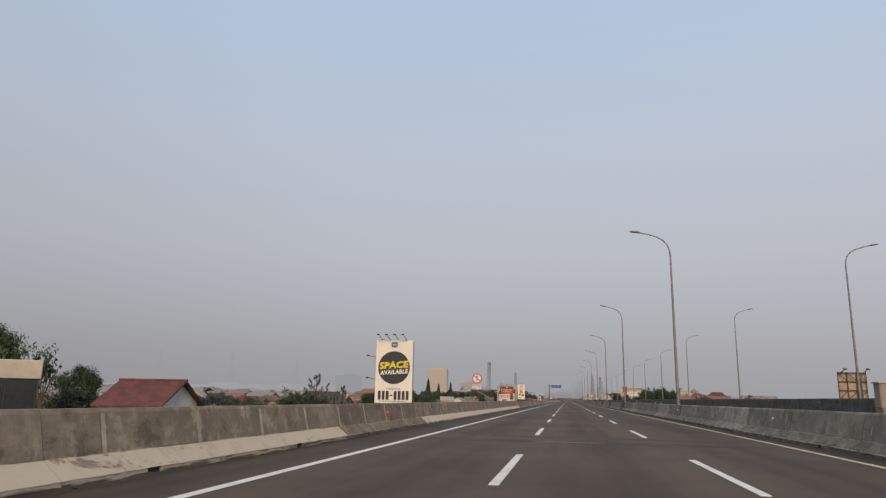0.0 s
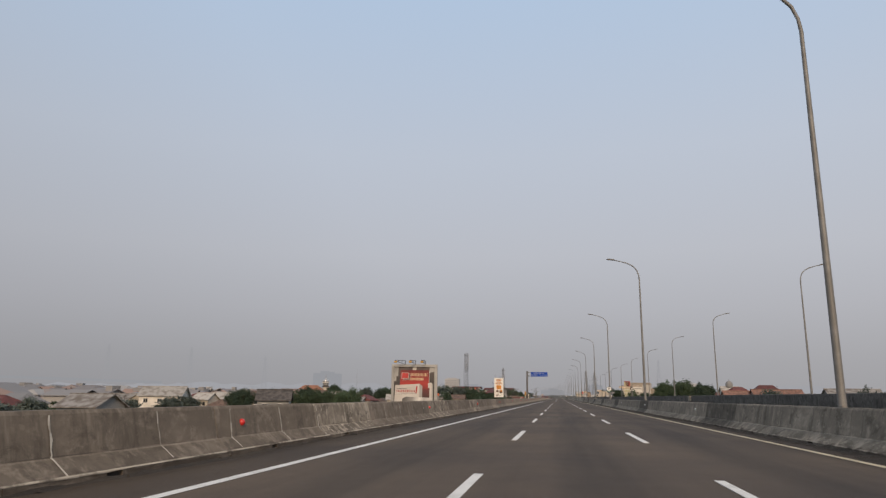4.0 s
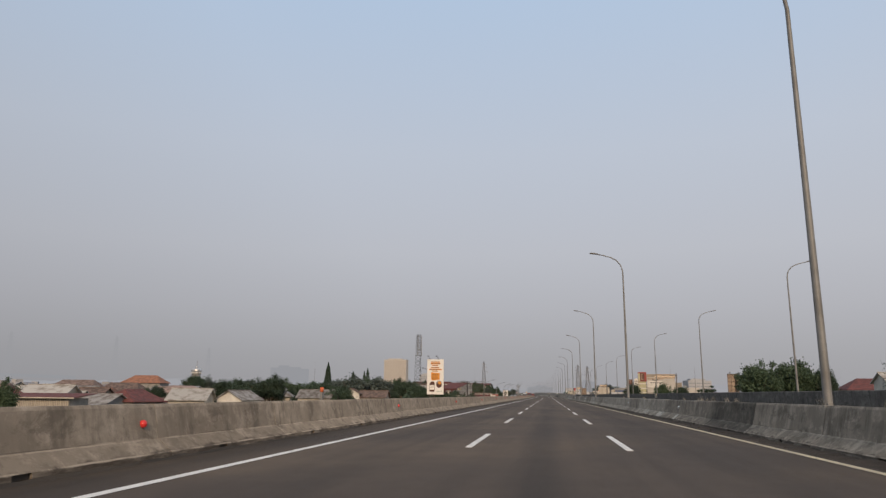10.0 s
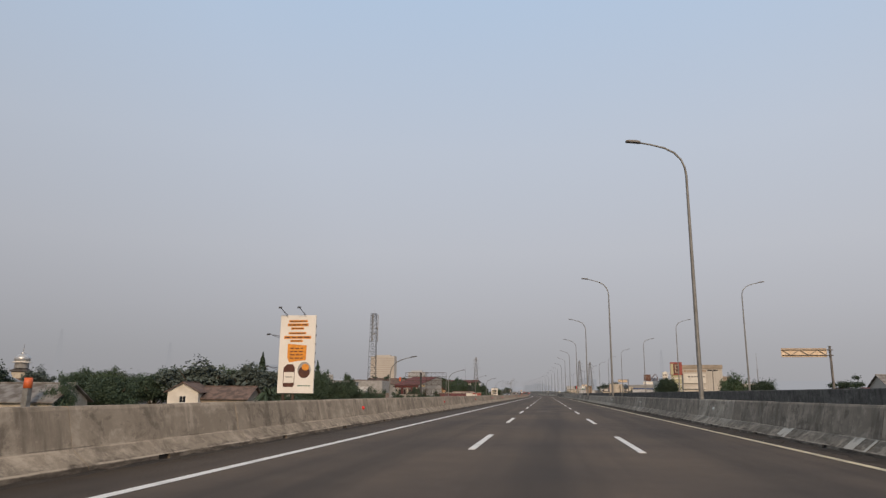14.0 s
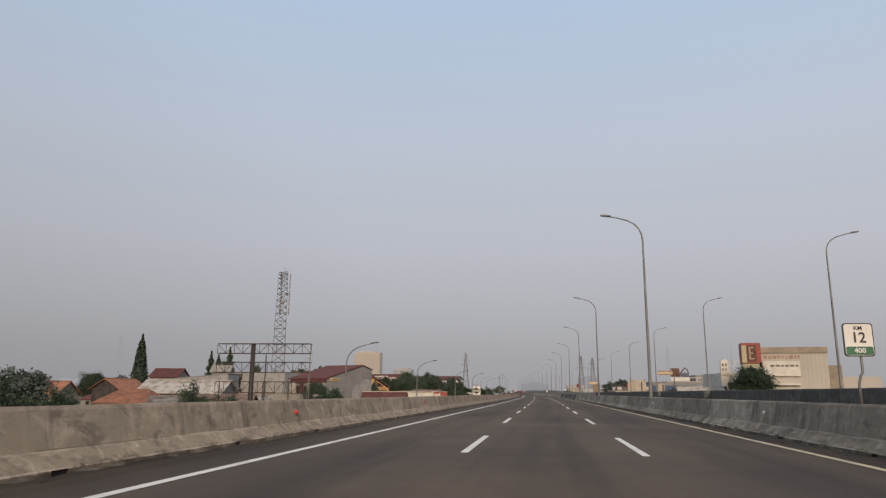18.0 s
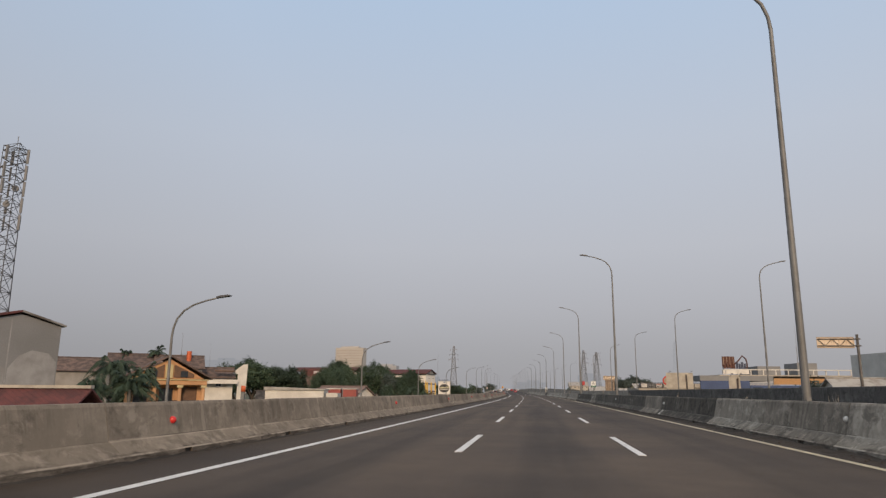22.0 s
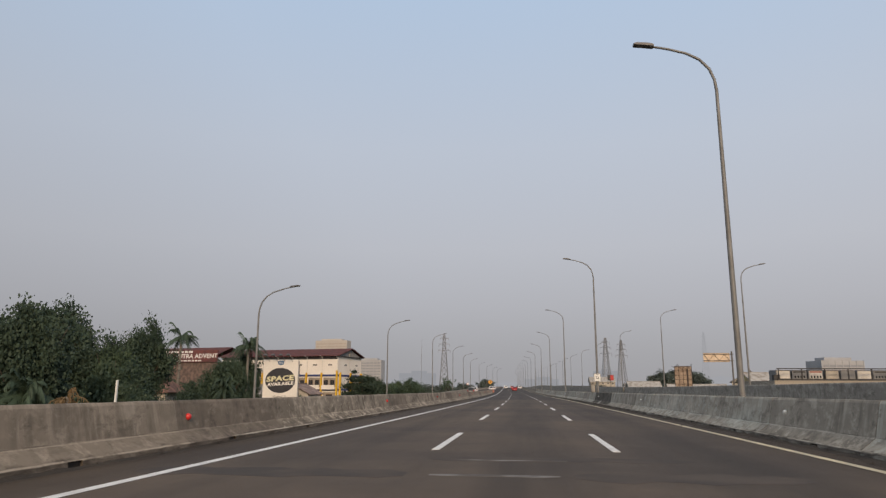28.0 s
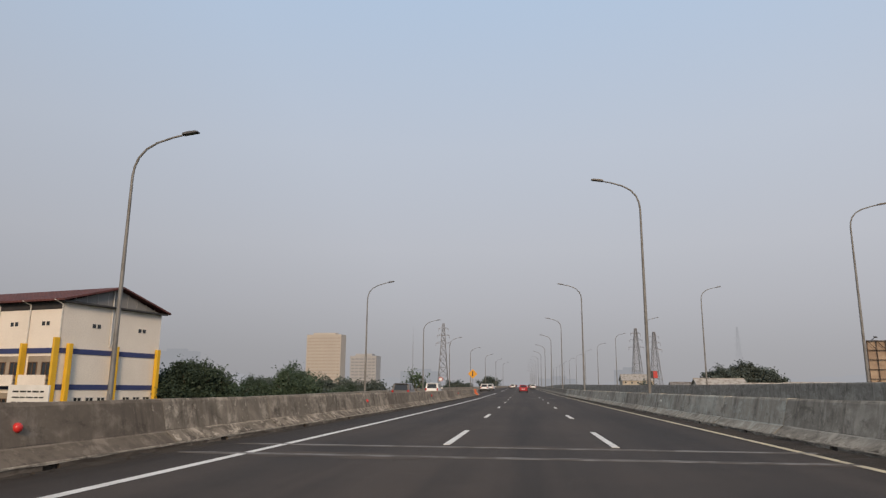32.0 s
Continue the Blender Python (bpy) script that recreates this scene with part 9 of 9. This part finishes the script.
# rooftop row of booths
t = thing("roof_deck", "raised concrete deck with a dark steel frame", "deck", on_ground(900.0, 52.4, 6))
part("deck", Shape().box(-1, 34, -1, 16, 0, 10.1), CONC_R2, t)
for k in range(8):
    part("rail_post", Shape().box(4.6 * k - 0.09, 4.6 * k + 0.09, -0.9, -0.72, 10.1, 12.3), DARK_STEEL, t)
part("rail_beam", Shape().box(-0.3, 33.0, -0.92, -0.7, 12.302, 12.5), DARK_STEEL, t)
part("lower_beam", Shape().box(-0.3, 33.0, -0.92, -0.7, 10.12, 10.4), DARK_STEEL, t)
part("end_post", Shape().box(-0.9, 0.3, -0.7, 0.2, 10.1, 11.2), DARK_STEEL, t)
for k, (front, head, words) in enumerate(((WALL_WHITE, None, "booth with a plain white front panel"), (WALL_GREY, DARK_STEEL, "booth with blue-grey striped front"), (WALL_WHITE, DULL_RED, "white booth with red header and dark openings"),
                                          (WALL_CREAM, None, "booth with cream shutter front"), (WALL_GREY, None, "grey shuttered booth"), (WALL_WHITE, None, "booth with a plain white front panel"), (WALL_GREY, DARK_STEEL, "booth with blue-grey striped front"), (WALL_CREAM, None, "booth with cream shutter front"))):
    t = thing("booth", words + " on the deck", "booth", stand(902.0 + 0.35 * k, 54.4 + 3.25 * k, 10.1 + GROUND - rise(902) + 0.002, 6), "roof booths")
    part("body", Shape().box(-1.45, 1.45, 0.0, 3.0, 0.0, 2.1, bevel=0.03), WALL_GREY, t)
    part("front_panel", Shape().box(-1.3, 1.3, -0.06, -0.004, 0.45, 1.95), front, t)
    part("canopy", Shape().box(-1.5, 1.5, -0.2, -0.062, 1.99, 2.06), DARK_STEEL, t)
    if head:
        part("header", Shape().box(-1.2, 1.2, -0.09, -0.064, 1.6, 1.85), head, t)
        for x in (-0.9, -0.3, 0.3, 0.9):
            part("opening", Shape().box(x - 0.17, x + 0.17, -0.09, -0.064, 0.55, 1.0), WINDOW, t)
    else:
        for z in (0.75, 1.05, 1.35):
            part("shutter_rib", Shape().box(-1.28, 1.28, -0.08, -0.062, z, z + 0.03), front, t)


# ---------------------------------------------------------------- towers and masts
def lattice(s, off, base_w, top_w, height, levels, mat, r, name, words, cat, m=None, sides=4):
    t = thing(name, words, cat, m or on_ground(s, off, 20))
    ring = lambda z: [Vector((math.cos(2 * math.pi * (i + 0.5) / sides), math.sin(2 * math.pi * (i + 0.5) / sides), 0)) * (base_w + (top_w - base_w) * (z / height) ** 0.8) * 0.707 + Vector((0, 0, z)) for i in range(sides)]
    zs = [height * (1 - (1 - k / levels) ** 1.35) for k in range(levels + 1)]
    for i in range(sides):
        part("leg", Shape().tube([ring(z)[i] for z in zs], [r * (1 - 0.4 * k / levels) for k in range(levels + 1)], 5), mat, t)
    for k in range(levels):
        a, b = ring(zs[k]), ring(zs[k + 1])
        br = Shape()
        for i in range(sides):
            j = (i + 1) % sides
            br.bar(a[i], b[j], r * 0.55, n=4, caps=False).bar(a[j], b[i], r * 0.55, n=4, caps=False).bar(b[i], b[j], r * 0.5, n=4, caps=False)
        part("bracing", br, mat, t)["kind"] = "stuff"
    return t


t = lattice(683.9, -73.4, 4.0, 2.5, 43.0, 20, TOWER_STEEL, 0.085, "radio_tower", "slim lattice phone tower with antenna panels", "phone tower", sides=3)
for k in range(20):
    a, z = k * 2.1, 31.5 + (k % 5) * 2.5
    part("antenna_panel", Shape().box(-0.16, 0.16, -0.1, 0.1, -1.1, 1.1, pose(1.6 * math.cos(a), 1.6 * math.sin(a), z, 0, 0, math.degrees(a))), WALL_GREY, t)
for k in range(3):
    part("dish", Shape().disc(0.9 * (k - 1), -1.1, 31.5 + 2.4 * k, 0.45, 0.25, 16), WALL_GREY, t)
part("top_rod", Shape().bar((0, 0, 43), (0, 0, 44.5), 0.05), GALV, t)


def pylon(s, off, top, words, mat=PYLON_STEEL, base_w=11.0, turn=10):
    h = top + rise(s) - GROUND
    t = lattice(s, off, base_w, 1.6, h, 12, mat, 0.24, "power_pylon", words, "power pylon", on_ground(s, off, turn))
    for k, (z, w) in enumerate(((0.74, 6.0), (0.84, 5.0), (0.93, 4.0))):
        part("cross_arm", Shape().bar((-w, 0, h * z), (w, 0, h * z), 0.16).bar((-w, 0, h * z), (0, 0, h * (z + 0.035)), 0.12).bar((w, 0, h * z), (0, 0, h * (z + 0.035)), 0.12), mat, t)
        for x in (-w, w):
            part("insulator", Shape().bar((x, 0, h * z), (x, 0, h * z - 2.2), 0.12), mat, t)
    return t


pylon(1417.9, -60.9, 51.0, "tall grey power pylon beside the road")
pylon(1416.6, 91.7, 46.5, "tall grey power pylon beyond the viaduct")
pylon(1435.4, 109.2, 45.4, "second grey power pylon beyond the viaduct")
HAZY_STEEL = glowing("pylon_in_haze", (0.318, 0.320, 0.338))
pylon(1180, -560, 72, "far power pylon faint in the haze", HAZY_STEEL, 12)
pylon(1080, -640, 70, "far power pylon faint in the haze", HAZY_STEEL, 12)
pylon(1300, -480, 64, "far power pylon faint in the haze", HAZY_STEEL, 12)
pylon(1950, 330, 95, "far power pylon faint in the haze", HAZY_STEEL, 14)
for s, off, top, words in ((1317, -317, 48.0, "thin guyed radio mast far behind houses"), (640, 76, 16.0, "thin lattice mast beyond the viaduct"), (900, 118, 30.0, "thin tall mast beyond the truck deck"), (1330, -72, 40.0, "thin mast far along the road"), (792, -100, 17.5, "thin radio mast above the trees")):
    t = thing("radio_mast", words, "radio mast", on_ground(s, off), "radio masts")
    h = top + rise(s) - GROUND
    part("mast", Shape().bar((0, 0, 0), (0, 0, h * 0.75), 0.16, 0.12, 6).bar((0, 0, h * 0.75), (0, 0, h), 0.07, 0.03, 6), GALV, t)
    part("cross_piece", Shape().bar((-0.5, 0, h * 0.74), (0.5, 0, h * 0.74), 0.05), GALV, t)


def tower_block(s, off, w, d, top, mat, words, floors, bays, turn=0.0):
    t = thing("tower_block", words, "tower block", on_ground(s, off, turn), "far tower blocks")
    h = top + rise(s) - GROUND
    part("wall", Shape().box(-w / 2, w / 2, 0, d, 0, h), mat, t)
    part("roof_box", Shape().box(-w * 0.35, w * 0.3, d * 0.2, d * 0.8, h, h + 2.5), mat, t)
    # window rows kept close to the wall tone, as haze would leave them
    g = material("window_row_pale", tuple(c * 0.96 for c in ((0.44, 0.39, 0.34) if mat is PALE_TOWER else (0.30, 0.31, 0.33))), None, 0.5, bump=0.0)
    for j in range(floors):
        z = h * (0.12 + 0.86 * j / floors)
        part("window_strip", Shape().box(-w / 2 + 1.0, w / 2 - 1.0, -0.12, -0.01, z, z + h / floors * 0.36), g, t)
    for k in range(bays + 1):
        x = -w / 2 + w * k / bays
        part("pilaster", Shape().box(x - 0.35, x + 0.35, -0.35, -0.015, 0, h), mat, t)
    return t


tower_block(1780, -266, 50, 18, 71.0, PALE_TOWER, "pale cream tower block far beyond the trees", 16, 8, -8)
tower_block(1640, -178, 31, 16, 35.5, GREY_TOWER, "grey tower block far beyond the trees", 11, 6, -8)
tower_block(1312, 255, 34, 20, 21.0, GREY_TOWER, "wide grey block far beyond the truck deck", 6, 6, 10)
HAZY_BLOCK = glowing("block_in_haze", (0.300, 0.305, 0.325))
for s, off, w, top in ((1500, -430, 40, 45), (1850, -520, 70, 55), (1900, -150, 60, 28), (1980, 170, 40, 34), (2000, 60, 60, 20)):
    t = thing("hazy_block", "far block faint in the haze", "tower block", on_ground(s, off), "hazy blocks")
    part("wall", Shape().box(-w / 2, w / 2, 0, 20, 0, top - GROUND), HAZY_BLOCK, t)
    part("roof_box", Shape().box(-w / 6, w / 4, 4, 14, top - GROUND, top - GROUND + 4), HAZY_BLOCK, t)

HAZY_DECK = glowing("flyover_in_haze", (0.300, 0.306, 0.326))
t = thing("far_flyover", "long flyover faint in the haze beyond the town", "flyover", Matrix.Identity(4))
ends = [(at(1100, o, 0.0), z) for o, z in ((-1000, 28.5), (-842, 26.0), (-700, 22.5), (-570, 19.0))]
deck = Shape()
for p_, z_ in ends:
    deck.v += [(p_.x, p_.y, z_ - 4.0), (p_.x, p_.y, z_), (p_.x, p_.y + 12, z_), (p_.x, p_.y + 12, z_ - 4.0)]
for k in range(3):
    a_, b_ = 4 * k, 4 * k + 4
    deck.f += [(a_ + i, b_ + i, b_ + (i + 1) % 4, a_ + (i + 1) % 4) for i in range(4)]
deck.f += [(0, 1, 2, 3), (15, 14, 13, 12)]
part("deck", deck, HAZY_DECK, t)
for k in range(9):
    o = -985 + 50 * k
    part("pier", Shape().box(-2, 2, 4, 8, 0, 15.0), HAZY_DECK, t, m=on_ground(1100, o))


# ---------------------------------------------------------------- cars
def car(s, off, z, turn, paint, words, kind="hatch"):
    t = thing("car", words, "car", stand(s, off, z, turn), "traffic")
    tall, long, wide = (1.68, 4.4, 0.90) if kind == "suv" else (1.50, 4.0, 0.84)
    b = Shape()
    # cross-sections along y from the tail: y, half width, sill, waist
    rows_ = [(0.0, 0.80, 0.42, 0.78), (0.12, 0.95, 0.30, 0.95), (0.7, 1.0, 0.24, 1.0), (long * 0.6, 1.0, 0.24, 0.98), (long * 0.82, 0.98, 0.25, 0.90), (long * 0.97, 0.86, 0.32, 0.74), (long, 0.74, 0.40, 0.62)]
    for y, k, lo, hi in rows_:
        w = wide * k
        b.v += [(-w * 0.92, y, lo), (w * 0.92, y, lo), (w, y, (lo + hi) / 2), (w * 0.95, y, hi), (-w * 0.95, y, hi), (-w, y, (lo + hi) / 2)]
    for i in range(len(rows_) - 1):
        a, c = 6 * i, 6 * i + 6
        b.f += [(a + j, a + (j + 1) % 6, c + (j + 1) % 6, c + j) for j in range(6)]
    b.f += [(5, 4, 3, 2, 1, 0), tuple(6 * (len(rows_) - 1) + j for j in range(6))]
    part("body", b, paint, t, smooth=False)
    g = Shape()
    secs = [(0.18, 0.90, 0.98, 0.96), (0.42, 0.80, tall - 0.10, 0.97), (0.9, 0.78, tall, 0.97), (long * 0.5, 0.78, tall - 0.02, 0.97), (long * 0.72, 0.86, 0.98, 0.95)]
    for y, k, zt, zb in secs:
        g.v += [(-wide * 0.93, y, zb - 0.05), (wide * 0.93, y, zb - 0.05), (wide * k, y, zt), (-wide * k, y, zt)]
    for i in range(len(secs) - 1):
        a, c = 4 * i, 4 * i + 4
        g.f += [(a + j, a + (j + 1) % 4, c + (j + 1) % 4, c + j) for j in range(4)]
    g.f += [(3, 2, 1, 0), tuple(4 * (len(secs) - 1) + j for j in range(4))]
    part("cabin", g, paint, t)
    part("rear_window", Shape().add([(-0.62, 0.20, 1.02), (0.62, 0.20, 1.02), (0.55, 0.39, tall - 0.16), (-0.55, 0.39, tall - 0.16)], [(0, 1, 2, 3)]), WINDOW, t, m=pose(0, -0.025, 0))
    for x in (-1, 1):
        part("side_window", Shape().add([(x * wide * 0.925, 0.75, 1.02), (x * wide * 0.925, long * 0.62, 1.02), (x * wide * 0.81, long * 0.5, tall - 0.14), (x * wide * 0.81, 0.9, tall - 0.12)], [(0, 1, 2, 3)]), WINDOW, t, m=pose(x * 0.02, 0, 0))
        part("tail_light", Shape().box(x * 0.72 - 0.09, x * 0.72 + 0.09, -0.03, 0.14, 0.74, 1.02, bevel=0.02), TAIL, t)
        part("mirror", Shape().box(x * (wide + 0.1) - 0.1, x * (wide + 0.1) + 0.1, long * 0.62, long * 0.62 + 0.1, 0.98, 1.12), paint, t)
        for y in (0.75, long - 0.8):
            wheel = part("wheel", Shape().bar((x * wide * 0.98 - 0.1 * x, y, 0.31), (x * wide * 0.98 + 0.03 * x, y, 0.31), 0.31, 0.31, 18), TYRE, t)
            part("rim", Shape().bar((x * wide * 0.98 + 0.03 * x, y, 0.31), (x * wide * 0.98 + 0.04 * x, y, 0.31), 0.2, 0.19, 14), RIM, wheel)
    part("rear_bumper", Shape().box(-wide * 0.88, wide * 0.88, -0.06, 0.1, 0.34, 0.58, bevel=0.03), PLASTIC if kind == "suv" else paint, t)
    part("number_plate", Shape().box(-0.25, 0.25, -0.075, -0.062, 0.60, 0.72), SIGN_WHITE, t)
    part("roof_spoiler", Shape().box(-0.6, 0.6, 0.26, 0.5, tall - 0.10, tall - 0.05, bevel=0.02), paint, t)
    return t


car(1003, 1.70, 0.0, 0, CAR_RED, "red hatchback driving ahead in the middle lane")
car(1085, 5.0, 0.0, 0, CAR_WHITE, "white sport utility car ahead in the median lane", "suv")
car(1120, 1.7, 0.0, 0, CAR_RED, "dark red hatchback far ahead")
car(1150, 4.9, 0.0, 0, CAR_DARK, "dark hatchback far ahead in the median lane")
car(1105, -1.6, 0.0, 0, CAR_WHITE, "white car far ahead in the slow lane", "suv")
car(1017, -6.9, 0.0, -3, CAR_WHITE, "white car merging from the slip road", "suv")
car(1040, -6.6, 0.0, -3, CAR_WHITE, "second white car merging from the slip road", "suv")
car(950, -10.0, ramp_z(950), 0, CAR_WHITE, "white car climbing the slip road", "suv")
car(925, -9.6, ramp_z(926), 0, CAR_BROWN, "grey-brown van climbing the slip road", "suv")
car(1230, 1.7, 0.0, 0, CAR_WHITE, "white car small in the distance")
car(1245, -1.7, 0.0, 0, CAR_DARK, "dark car small in the distance")
